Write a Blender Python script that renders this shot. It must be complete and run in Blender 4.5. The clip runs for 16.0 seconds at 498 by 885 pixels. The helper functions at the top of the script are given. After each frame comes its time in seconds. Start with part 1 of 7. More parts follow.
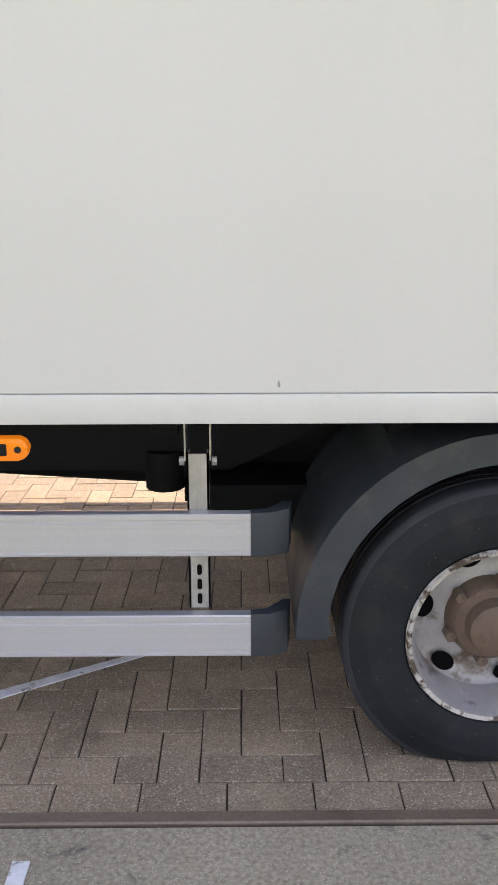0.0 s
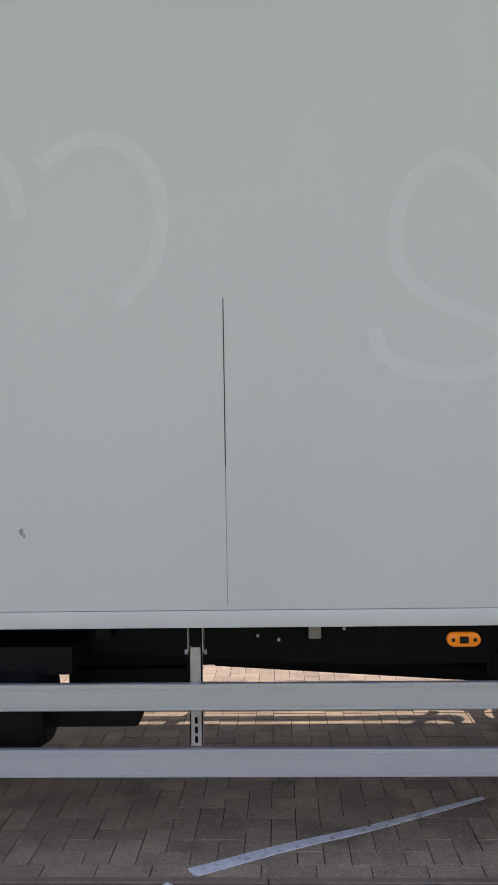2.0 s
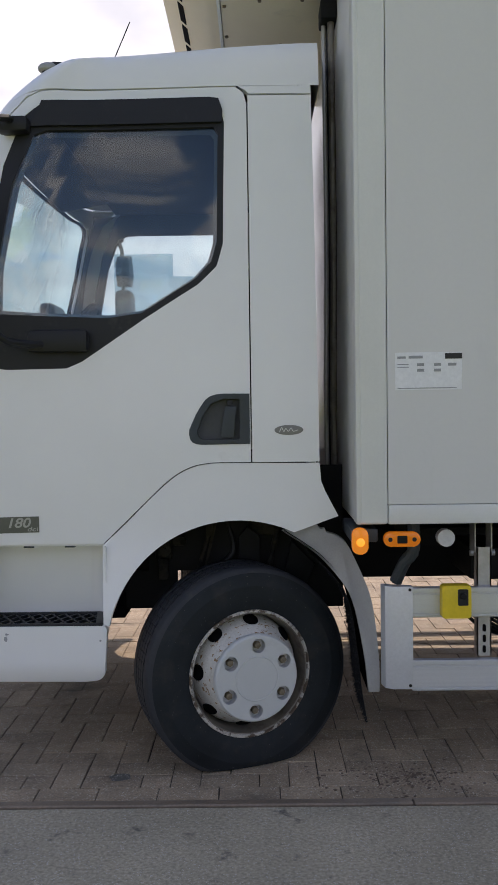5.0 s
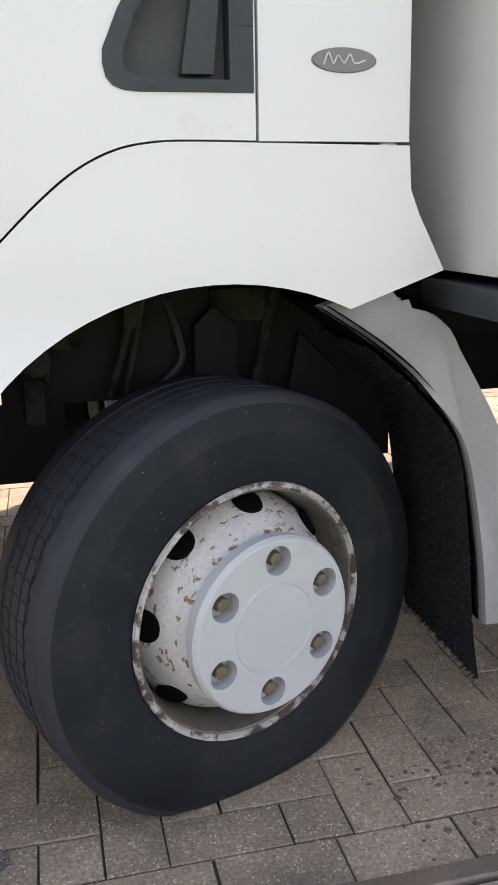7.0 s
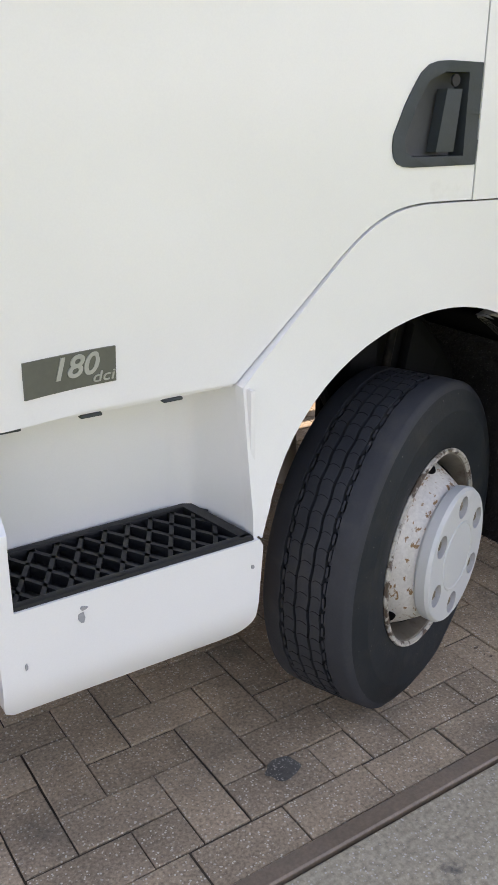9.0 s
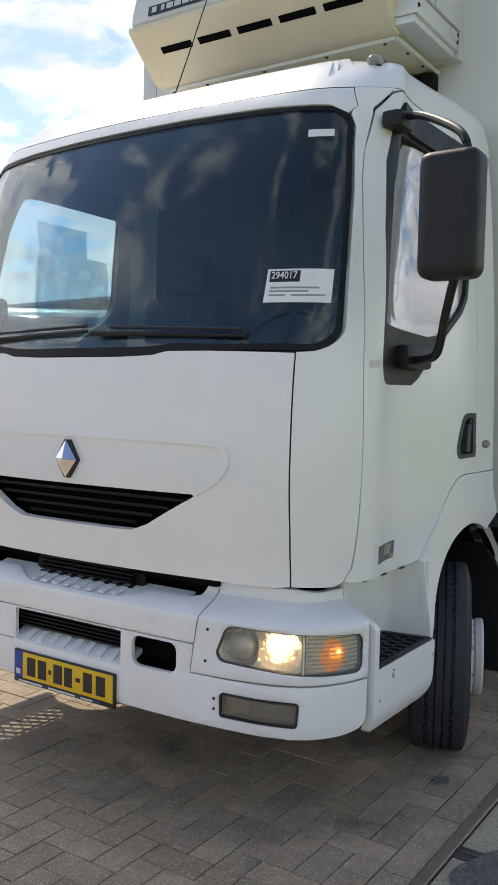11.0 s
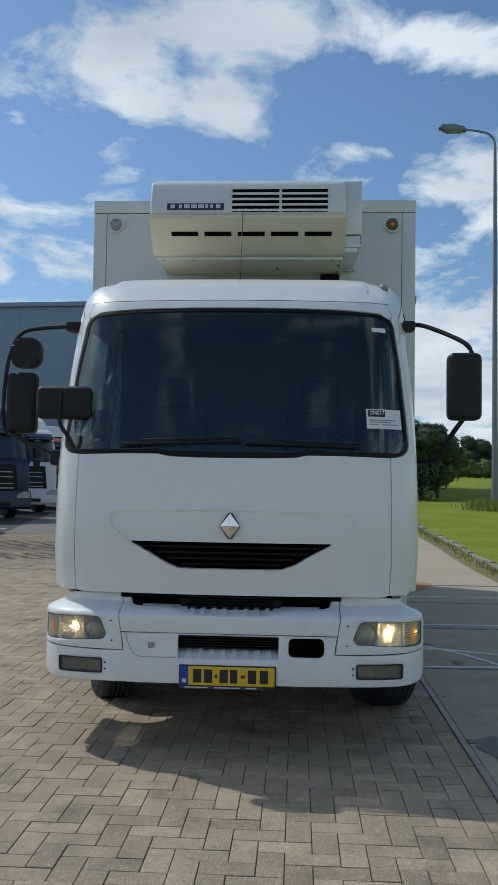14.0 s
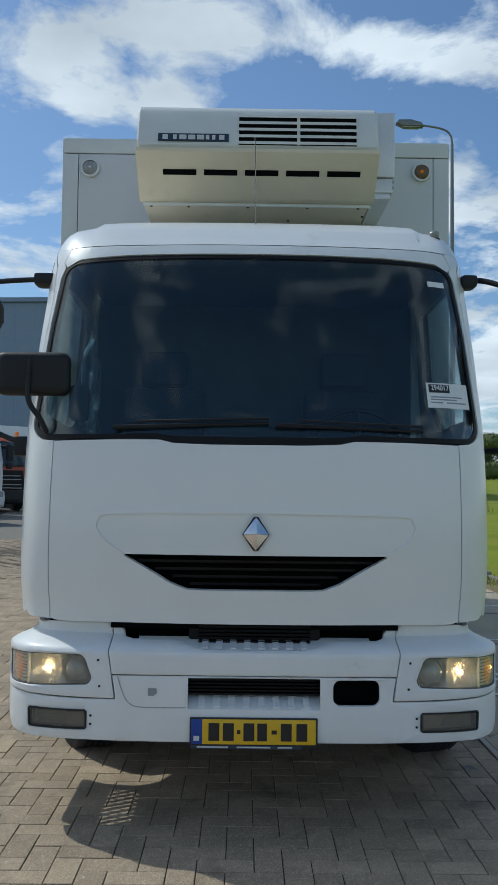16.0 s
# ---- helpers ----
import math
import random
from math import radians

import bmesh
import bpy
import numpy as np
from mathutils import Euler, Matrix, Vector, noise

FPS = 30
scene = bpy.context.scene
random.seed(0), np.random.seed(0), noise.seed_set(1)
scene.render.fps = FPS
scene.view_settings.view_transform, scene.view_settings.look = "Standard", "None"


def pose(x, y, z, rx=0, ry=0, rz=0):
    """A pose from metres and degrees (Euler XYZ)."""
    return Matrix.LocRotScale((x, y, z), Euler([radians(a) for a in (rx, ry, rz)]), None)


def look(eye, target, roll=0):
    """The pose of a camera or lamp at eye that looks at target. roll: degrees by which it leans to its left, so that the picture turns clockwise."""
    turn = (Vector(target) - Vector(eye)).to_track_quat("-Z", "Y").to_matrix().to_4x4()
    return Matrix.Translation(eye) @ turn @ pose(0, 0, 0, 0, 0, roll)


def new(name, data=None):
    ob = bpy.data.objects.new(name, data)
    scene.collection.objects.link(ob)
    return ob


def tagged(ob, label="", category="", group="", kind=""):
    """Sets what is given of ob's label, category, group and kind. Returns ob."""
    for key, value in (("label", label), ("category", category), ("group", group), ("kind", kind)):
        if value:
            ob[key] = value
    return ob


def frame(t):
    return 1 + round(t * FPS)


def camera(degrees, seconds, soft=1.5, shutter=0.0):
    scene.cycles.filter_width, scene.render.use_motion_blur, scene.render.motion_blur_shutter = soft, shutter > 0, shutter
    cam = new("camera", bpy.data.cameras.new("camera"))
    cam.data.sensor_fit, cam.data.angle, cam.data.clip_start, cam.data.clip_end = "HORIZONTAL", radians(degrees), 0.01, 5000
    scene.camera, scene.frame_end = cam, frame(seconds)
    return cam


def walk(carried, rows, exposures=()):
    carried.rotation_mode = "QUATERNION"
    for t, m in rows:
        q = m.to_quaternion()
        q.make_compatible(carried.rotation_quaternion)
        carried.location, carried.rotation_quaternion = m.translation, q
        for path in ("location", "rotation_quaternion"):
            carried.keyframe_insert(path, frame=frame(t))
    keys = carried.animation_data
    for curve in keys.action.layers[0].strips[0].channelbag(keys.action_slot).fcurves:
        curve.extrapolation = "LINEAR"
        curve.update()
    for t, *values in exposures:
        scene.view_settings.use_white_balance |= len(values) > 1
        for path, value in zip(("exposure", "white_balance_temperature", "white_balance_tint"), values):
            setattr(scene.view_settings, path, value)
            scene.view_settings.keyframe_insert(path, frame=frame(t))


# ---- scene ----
cam = camera(32.3, 16.0)
PATH = [
    (0, (5.336, -3.129, 1.459), (5.353, -1.205, 0.912), -0.1),
    (0.5, (5.066, -3.557, 1.554), (5.083, -1.591, 1.187), -0.1),
    (1, (4.826, -3.982, 1.632), (4.781, -1.994, 1.416), -0.7),
    (1.5, (4.489, -4.403, 1.664), (4.441, -2.406, 1.565), -0.9),
    (2, (4.064, -4.729, 1.69), (3.995, -2.73, 1.705), -0.9),
    (2.5, (3.477, -4.935, 1.686), (3.471, -2.938, 1.795), -1.1),
    (3, (2.925, -5.014, 1.626), (2.943, -3.018, 1.751), -1.0),
    (3.5, (2.423, -5.02, 1.578), (2.455, -3.024, 1.703), -0.9),
    (4, (2.017, -4.953, 1.437), (2.014, -2.959, 1.595), -1.0),
    (4.5, (1.599, -4.689, 1.408), (1.606, -2.69, 1.468), -0.7),
    (4.7, (1.535, -4.561, 1.404), (1.508, -2.561, 1.408), -0.8),
    (6.8, (1.132, -2.615, 1.151), (1.488, -0.712, 0.65), -0.80),
    (7, (1.096, -2.449, 1.087), (1.536, -0.571, 0.557), -0.80),
    (7.5, (1.041, -2.141, 1.004), (1.662, -0.374, 0.303), -0.40),
    (8, (0.875, -2.061, 1.116), (1.6, -0.386, 0.296), -0.20),
    (8.5, (0.487, -2.229, 1.304), (1.332, -0.615, 0.479), 0.40),
    (9, (0.026, -2.343, 1.372), (1.061, -0.797, 0.635), 0.60),
    (9.5, (-0.5165, -2.482, 1.446), (0.7465, -1.026, 0.914), 0.90),
    (10, (-1.103, -2.528, 1.474), (0.315, -1.163, 1.122), 1.1),
    (10.2, (-1.34, -2.511, 1.504), (0.127, -1.179, 1.235), 1.1),
    (12.3, (-3.56, -1.74, 1.486), (-1.708, -0.984, 1.509), 0.4),
    (12.5, (-3.722, -1.604, 1.492), (-1.851, -0.897, 1.532), 0.5),
    (13, (-4.168, -1.232, 1.495), (-2.239, -0.709, 1.562), 0.7),
    (13.5, (-4.518, -0.805, 1.484), (-2.544, -0.49, 1.566), 0.7),
    (14, (-4.753, -0.367, 1.47), (-2.759, -0.254, 1.574), 0.9),
    (14.5, (-4.702, -0.09, 1.462), (-2.705, -0.082, 1.573), 0.9),
    (15, (-4.437, 0.045, 1.467), (-2.44, 0.026, 1.582), 0.8),
    (15.5, (-4.051, 0.07, 1.48), (-2.054, 0.055, 1.593), 0.8),
    (16, (-3.64, 0.054, 1.442), (-1.643, 0.043, 1.551), 0.7),
]
EXPOSURES = [(0.0, 1.72, 7128, 23), (0.5, 1.4, 6985, 22), (1.0, 1.25, 6960, 24), (2.0, 0.85, 6480, 23), (3.0, 0.4, 6177, 18), (4.5, 0.4, 6350, 20), (6.8, 1.6, 6985, 21),
             (8.0, 1.82, 6985, 20), (9.0, 1.64, 7100, 21), (9.5, 1.45, 7180, 21), (10.2, 1.17, 7050, 19), (12.3, -0.06, 5760, 4), (13.5, -0.16, 5700, 3), (14.5, -0.17, 5640, 2), (16.0, -0.12, 5620, 2)]
walk(cam, [(t, look(eye, target, roll)) for t, eye, target, roll in PATH], EXPOSURES)

# ---- light ----
SUN_WAY = Vector((-0.455, -0.71, -1.0)).normalized()
sun = new("sun", bpy.data.lights.new("sun", "SUN"))
sun.data.energy, sun.data.angle, sun.data.color = 2.45, radians(0.6), (1.0, 0.905, 0.76)
sun.rotation_euler = SUN_WAY.to_track_quat("-Z", "Y").to_euler()

world = bpy.data.worlds.new("sky")
scene.world = world
world.use_nodes = True
wt = world.node_tree
wt.nodes.clear()


def wn(kind, **values):
    n = wt.nodes.new(kind)
    for k, v in values.items():
        n.inputs[k].default_value = v
    return n


w_out = wn("ShaderNodeOutputWorld")
w_bg = wn("ShaderNodeBackground", Strength=0.105)
w_sky = wn("ShaderNodeTexSky")
w_sky.sky_type, w_sky.sun_disc = "NISHITA", False
w_sky.sun_elevation, w_sky.sun_rotation = radians(50), radians(32.6)
w_sky.air_density, w_sky.dust_density, w_sky.ozone_density = 1.0, 0.6, 2.4
w_tc = wn("ShaderNodeTexCoord")
w_sep = wn("ShaderNodeSeparateXYZ")
w_add = wn("ShaderNodeMath")
w_add.operation = "ADD"
w_add.inputs[1].default_value = 0.16
w_max = wn("ShaderNodeMath")
w_max.operation = "MAXIMUM"
w_max.inputs[1].default_value = 0.05
w_dx, w_dy = wn("ShaderNodeMath"), wn("ShaderNodeMath")
w_dx.operation = w_dy.operation = "DIVIDE"
w_com = wn("ShaderNodeCombineXYZ", Z=0.4)
w_noise = wn("ShaderNodeTexNoise", Scale=3.4, Detail=11.0, Roughness=0.6, Distortion=0.3)
w_ramp = wn("ShaderNodeValToRGB")
w_ramp.color_ramp.elements[0].position, w_ramp.color_ramp.elements[1].position = 0.49, 0.615
w_noise2 = wn("ShaderNodeTexNoise", Scale=2.6, Detail=5.0, Roughness=0.5)
w_ramp2 = wn("ShaderNodeValToRGB")
w_ramp2.color_ramp.elements[0].position, w_ramp2.color_ramp.elements[1].position = 0.3, 0.75
w_ramp2.color_ramp.elements[0].color = (9.0, 9.0, 9.0, 1)
w_ramp2.color_ramp.elements[1].color = (5.0, 5.2, 5.5, 1)
w_mix = wn("ShaderNodeMixRGB")
lk = wt.links.new
lk(w_tc.outputs["Generated"], w_sep.inputs[0])
lk(w_sep.outputs["Z"], w_add.inputs[0])
lk(w_add.outputs[0], w_max.inputs[0])
lk(w_sep.outputs["X"], w_dx.inputs[0]), lk(w_max.outputs[0], w_dx.inputs[1])
lk(w_sep.outputs["Y"], w_dy.inputs[0]), lk(w_max.outputs[0], w_dy.inputs[1])
lk(w_dx.outputs[0], w_com.inputs["X"]), lk(w_dy.outputs[0], w_com.inputs["Y"])
lk(w_com.outputs[0], w_noise.inputs["Vector"]), lk(w_com.outputs[0], w_noise2.inputs["Vector"])
w_low = wn("ShaderNodeMapRange")
w_low.inputs["From Min"].default_value, w_low.inputs["From Max"].default_value = 0.02, 0.42
w_low.inputs["To Min"].default_value, w_low.inputs["To Max"].default_value = 0.1, 0.0
w_sum = wn("ShaderNodeMath")
lk(w_sep.outputs["Z"], w_low.inputs["Value"]), lk(w_noise.outputs["Fac"], w_sum.inputs[0]), lk(w_low.outputs["Result"], w_sum.inputs[1])


def w_math(op, a, b=None):
    n = wn("ShaderNodeMath")
    n.operation = op
    for k, v in enumerate((a, b)):
        if v is None:
            continue
        if isinstance(v, (int, float)):
            n.inputs[k].default_value = v
        else:
            lk(v, n.inputs[k])
    return n.outputs[0]


# banks of cloud: bearing and height in degrees, half-widths, weight
w_az = w_math("ARCTAN2", w_sep.outputs["Y"], w_sep.outputs["X"])
w_el = w_math("ARCSINE", w_sep.outputs["Z"])
CLOUDS = [(15.5, 26.9, 5.0, 2.0, 0.2), (10.6, 23.8, 2.5, 1.3, 0.19), (4.3, 23.6, 3.0, 1.7, 0.21), (4.5, 28.7, 5.0, 1.0, 0.14), (-7.6, 28.2, 3.4, 1.4, 0.19), (-3.8, 21.5, 2.8, 0.7, 0.12), (-13.5, 26.0, 3.0, 1.2, 0.13),
          (-10.4, 18.9, 3.6, 1.0, 0.14), (-14.0, 20.6, 3.0, 0.9, 0.12), (-11.0, 16.4, 2.6, 1.1, 0.13), (-13.0, 8.5, 14.0, 4.0, 0.16), (22.0, 22.8, 3.0, 1.4, -0.07), (7.0, 26.1, 3.6, 0.6, -0.06), (-2.0, 25.6, 2.4, 1.0, -0.11),
          (30.0, 17.5, 5.0, 3.6, 0.19), (36.0, 14.0, 7.0, 6.5, 0.2), (14.8, 14.6, 4.0, 1.7, 0.15), (36.0, 26.0, 4.5, 2.6, 0.05), (100.0, 21.0, 24.0, 15.0, 0.26), (5.0, 22.0, 34.0, 16.0, -0.05),
          (180.0, 40.0, 60.0, 26.0, -0.065), (-180.0, 40.0, 60.0, 26.0, -0.065)]
w_bias = w_sum.outputs[0]
for az, el, half_az, half_el, weight in CLOUDS:
    p = w_math("MULTIPLY", w_math("SUBTRACT", w_az, radians(az)), 1 / radians(half_az))
    q = w_math("MULTIPLY", w_math("SUBTRACT", w_el, radians(el)), 1 / radians(half_el))
    d2 = w_math("ADD", w_math("MULTIPLY", p, p), w_math("MULTIPLY", q, q))
    w_bias = w_math("ADD", w_bias, w_math("MULTIPLY", w_math("POWER", 2.718, w_math("MULTIPLY", d2, -1.0)), weight))
lk(w_bias, w_ramp.inputs[0]), lk(w_noise2.outputs["Fac"], w_ramp2.inputs[0])
lk(w_ramp.outputs[0], w_mix.inputs[0]), lk(w_sky.outputs[0], w_mix.inputs[1]), lk(w_ramp2.outputs[0], w_mix.inputs[2])
lk(w_mix.outputs[0], w_bg.inputs["Color"]), lk(w_bg.outputs[0], w_out.inputs[0])

# ---- materials ----


def mat(name, color, rough=0.5, metal=0.0, var=0.12, scale=6.0, fine=90.0, bump=0.08, coat=0.0, dirt=None, dirt_at=(0.58, 0.72), dirt_scale=3.0,
        stretch=(1, 1, 1), spec=0.5, per=None, specks=None, fine_var=0.06):
    """A surface with broad and fine variation of tone, fine relief and, where given, dirt or rust in patches.
    per: 'object' or 'island' varies the tone from piece to piece."""
    m = bpy.data.materials.new(name)
    m.use_nodes = True
    nt = m.node_tree
    p = nt.nodes["Principled BSDF"]
    p.inputs["Roughness"].default_value, p.inputs["Metallic"].default_value = rough, metal
    p.inputs["Coat Weight"].default_value, p.inputs["Specular IOR Level"].default_value = coat, spec
    p.inputs["Coat Roughness"].default_value = 0.12

    def node(kind, **values):
        n = nt.nodes.new(kind)
        for k, v in values.items():
            n.inputs[k].default_value = v
        return n
    tc = node("ShaderNodeTexCoord")
    place = tc.outputs["Object"]
    if per == "object":
        shift = node("ShaderNodeVectorMath")
        nt.links.new(place, shift.inputs[0]), nt.links.new(node("ShaderNodeObjectInfo").outputs["Location"], shift.inputs[1])
        place = shift.outputs[0]
    mp = node("ShaderNodeMapping", Scale=stretch)
    nt.links.new(place, mp.inputs[0])
    broad = node("ShaderNodeTexNoise", Scale=scale, Detail=5.0, Roughness=0.6)
    small = node("ShaderNodeTexNoise", Scale=fine, Detail=3.0, Roughness=0.6)
    nt.links.new(mp.outputs[0], broad.inputs["Vector"]), nt.links.new(place, small.inputs["Vector"])

    def spread(source, amount):
        r = node("ShaderNodeMapRange")
        r.inputs["From Min"].default_value, r.inputs["From Max"].default_value = 0.25, 0.75
        r.inputs["To Min"].default_value, r.inputs["To Max"].default_value = 1 - amount, 1 + amount
        nt.links.new(source, r.inputs["Value"])
        return r.outputs["Result"]

    def times(a, b):
        n = node("ShaderNodeMath")
        n.operation = "MULTIPLY"
        nt.links.new(a, n.inputs[0]), nt.links.new(b, n.inputs[1])
        return n.outputs[0]
    tone = times(spread(broad.outputs["Fac"], var), spread(small.outputs["Fac"], fine_var))
    if per:
        if per == "object":
            rnd = node("ShaderNodeObjectInfo").outputs["Random"]
        else:
            rnd = node("ShaderNodeNewGeometry").outputs["Random Per Island"]
        r = node("ShaderNodeMapRange")
        r.inputs["To Min"].default_value, r.inputs["To Max"].default_value = 0.83, 1.17
        nt.links.new(rnd, r.inputs["Value"])
        tone = times(tone, r.outputs["Result"])
    mul = node("ShaderNodeMixRGB")
    mul.blend_type = "MULTIPLY"
    mul.inputs[0].default_value = 1.0
    mul.inputs[1].default_value = (*color, 1)
    nt.links.new(tone, mul.inputs[2])
    out = mul.outputs[0]
    rough_out = spread(broad.outputs["Fac"], 0.18)
    rm = node("ShaderNodeMath")
    rm.operation = "MULTIPLY"
    rm.inputs[1].default_value = rough
    nt.links.new(rough_out, rm.inputs[0])
    nt.links.new(rm.outputs[0], p.inputs["Roughness"])
    if specks:
        vor = node("ShaderNodeTexVoronoi", Scale=specks[1])
        nt.links.new(place, vor.inputs["Vector"])
        lt = node("ShaderNodeValToRGB")
        lt.color_ramp.elements[0].position, lt.color_ramp.elements[1].position = specks[2], specks[2] + 0.06
        lt.color_ramp.elements[0].color, lt.color_ramp.elements[1].color = (1, 1, 1, 1), (0, 0, 0, 1)
        nt.links.new(vor.outputs["Distance"], lt.inputs[0])
        gate = node("ShaderNodeTexNoise", Scale=specks[1] * 0.28, Detail=2.0)
        nt.links.new(place, gate.inputs["Vector"])
        gr = node("ShaderNodeMapRange")
        gr.inputs["From Min"].default_value, gr.inputs["From Max"].default_value = 0.4, 0.56
        nt.links.new(gate.outputs["Fac"], gr.inputs["Value"])
        mx = node("ShaderNodeMixRGB")
        mx.inputs[2].default_value = (*specks[0], 1)
        nt.links.new(times(lt.outputs[0], gr.outputs["Result"]), mx.inputs[0])
        nt.links.new(out, mx.inputs[1])
        out = mx.outputs[0]
    if dirt:
        dn = node("ShaderNodeTexNoise", Scale=dirt_scale, Detail=7.0, Roughness=0.65)
        nt.links.new(mp.outputs[0], dn.inputs["Vector"])
        dr = node("ShaderNodeValToRGB")
        dr.color_ramp.elements[0].position, dr.color_ramp.elements[1].position = dirt_at
        nt.links.new(dn.outputs["Fac"], dr.inputs[0])
        mx = node("ShaderNodeMixRGB")
        mx.inputs[2].default_value = (*dirt, 1)
        nt.links.new(dr.outputs[0], mx.inputs[0]), nt.links.new(out, mx.inputs[1])
        out = mx.outputs[0]
    nt.links.new(out, p.inputs["Base Color"])
    if bump:
        b = node("ShaderNodeBump", Strength=bump, Distance=0.004)
        nt.links.new(small.outputs["Fac"], b.inputs["Height"])
        nt.links.new(b.outputs[0], p.inputs["Normal"])
    return m


def glow(name, color, strength, base=None, rough=0.2):
    m = bpy.data.materials.new(name)
    m.use_nodes = True
    p = m.node_tree.nodes["Principled BSDF"]
    p.inputs["Base Color"].default_value = (*(base or color), 1)
    p.inputs["Emission Color"].default_value, p.inputs["Emission Strength"].default_value = (*color, 1), strength
    p.inputs["Roughness"].default_value = rough
    return m


def pane(name, tint, rough=0.0, least=0.04, haze=0.0, ripple=0.0):
    """A clear sheet: tinted straight view through, mirror gloss that grows at a slant, a little haze and fluting where asked."""
    m = bpy.data.materials.new(name)
    m.use_nodes = True
    nt = m.node_tree
    nt.nodes.remove(nt.nodes["Principled BSDF"])
    add = nt.nodes.new
    clear, shine, dull = add("ShaderNodeBsdfTransparent"), add("ShaderNodeBsdfGlossy"), add("ShaderNodeBsdfDiffuse")
    clear.inputs["Color"].default_value = (*tint, 1)
    shine.inputs["Color"].default_value, shine.inputs["Roughness"].default_value = (1, 1, 1, 1), rough
    dull.inputs["Color"].default_value = (0.62, 0.62, 0.58, 1)
    edge, power, grow = add("ShaderNodeLayerWeight"), add("ShaderNodeMath"), add("ShaderNodeMapRange")
    power.operation, power.inputs[1].default_value = "POWER", 3.2
    grow.inputs["To Min"].default_value, grow.inputs["To Max"].default_value = least, 0.95
    body, top = add("ShaderNodeMixShader"), add("ShaderNodeMixShader")
    body.inputs[0].default_value = haze
    nt.links.new(edge.outputs["Facing"], power.inputs[0]), nt.links.new(power.outputs[0], grow.inputs["Value"])
    nt.links.new(clear.outputs[0], body.inputs[1]), nt.links.new(dull.outputs[0], body.inputs[2])
    nt.links.new(grow.outputs["Result"], top.inputs[0]), nt.links.new(body.outputs[0], top.inputs[1]), nt.links.new(shine.outputs[0], top.inputs[2])
    nt.links.new(top.outputs[0], nt.nodes["Material Output"].inputs["Surface"])
    if ripple:
        tc, wave, bp = add("ShaderNodeTexCoord"), add("ShaderNodeTexWave"), add("ShaderNodeBump")
        wave.bands_direction = "Y"
        wave.inputs["Scale"].default_value = ripple
        bp.inputs["Strength"].default_value, bp.inputs["Distance"].default_value = 0.5, 0.002
        nt.links.new(tc.outputs["Object"], wave.inputs["Vector"]), nt.links.new(wave.outputs["Fac"], bp.inputs["Height"])
        nt.links.new(bp.outputs[0], shine.inputs["Normal"]), nt.links.new(bp.outputs[0], dull.inputs["Normal"])
    return m


WHITE = mat("white_cab_paint", (0.8, 0.81, 0.8), 0.32, var=0.03, scale=2.0, fine=300, bump=0.01, coat=0.35, fine_var=0.015, dirt=(0.55, 0.54, 0.5), dirt_at=(0.66, 0.9), dirt_scale=2.2)
BUMPER_WHITE = mat("white_bumper_paint", (0.78, 0.79, 0.785), 0.42, var=0.04, scale=5, fine=220, bump=0.03, coat=0.15, fine_var=0.02, dirt=(0.5, 0.49, 0.46), dirt_at=(0.64, 0.85), dirt_scale=6)
GELCOAT = mat("white_box_panel", (0.662, 0.663, 0.645), 0.36, var=0.035, scale=0.9, fine=60, bump=0.01, coat=0.12, fine_var=0.012, stretch=(1, 1, 0.35), dirt=(0.52, 0.53, 0.5), dirt_at=(0.6, 0.85), dirt_scale=1.1)
GHOST = mat("cleaner_patch_of_panel", (0.703, 0.706, 0.69), 0.34, var=0.03, scale=1.5, fine=60, bump=0.01, coat=0.12, fine_var=0.012)
RAILWHITE = mat("white_box_rail", (0.68, 0.69, 0.66), 0.35, var=0.05, scale=3, fine=120, bump=0.02, coat=0.1, fine_var=0.02, dirt=(0.42, 0.4, 0.35), dirt_at=(0.68, 0.86), dirt_scale=5)
CREAM = mat("aged_cream_plastic", (0.74, 0.655, 0.48), 0.45, var=0.06, scale=3, fine=150, bump=0.02, fine_var=0.02, dirt=(0.42, 0.38, 0.29), dirt_at=(0.62, 0.9), dirt_scale=3.5)
UNITWHITE = mat("white_unit_cover", (0.72, 0.73, 0.71), 0.4, var=0.05, scale=4, fine=150, bump=0.02, fine_var=0.02, dirt=(0.5, 0.48, 0.42), dirt_at=(0.62, 0.88), dirt_scale=4)
UNITMETAL = mat("dull_painted_metal", (0.72, 0.72, 0.73), 0.32, metal=0.2, var=0.06, scale=5, fine=120, bump=0.02, dirt=(0.5, 0.48, 0.44), dirt_at=(0.64, 0.85), dirt_scale=4)
RUBBER = mat("tyre_rubber", (0.0165, 0.0205, 0.0235), 0.58, spec=0.2, var=0.3, scale=7, fine=160, bump=0.12, dirt=(0.04, 0.038, 0.034), dirt_at=(0.52, 0.8), dirt_scale=6, specks=((0.16, 0.155, 0.145), 60, 0.045))
TREAD = mat("worn_tread_rubber", (0.031, 0.034, 0.040), 0.6, spec=0.3, var=0.25, scale=9, fine=190, bump=0.16, dirt=(0.055, 0.053, 0.049), dirt_at=(0.54, 0.8), dirt_scale=9)
BLACK = mat("black_plastic", (0.013, 0.014, 0.016), 0.5, spec=0.35, var=0.15, scale=9, fine=250, bump=0.1, dirt=(0.07, 0.068, 0.064), dirt_at=(0.6, 0.9), dirt_scale=7)
GUARDGREY = mat("weathered_dark_plastic", (0.036, 0.046, 0.053), 0.55, var=0.2, scale=6, fine=160, bump=0.1, dirt=(0.1, 0.098, 0.092), dirt_at=(0.55, 0.85), dirt_scale=5)
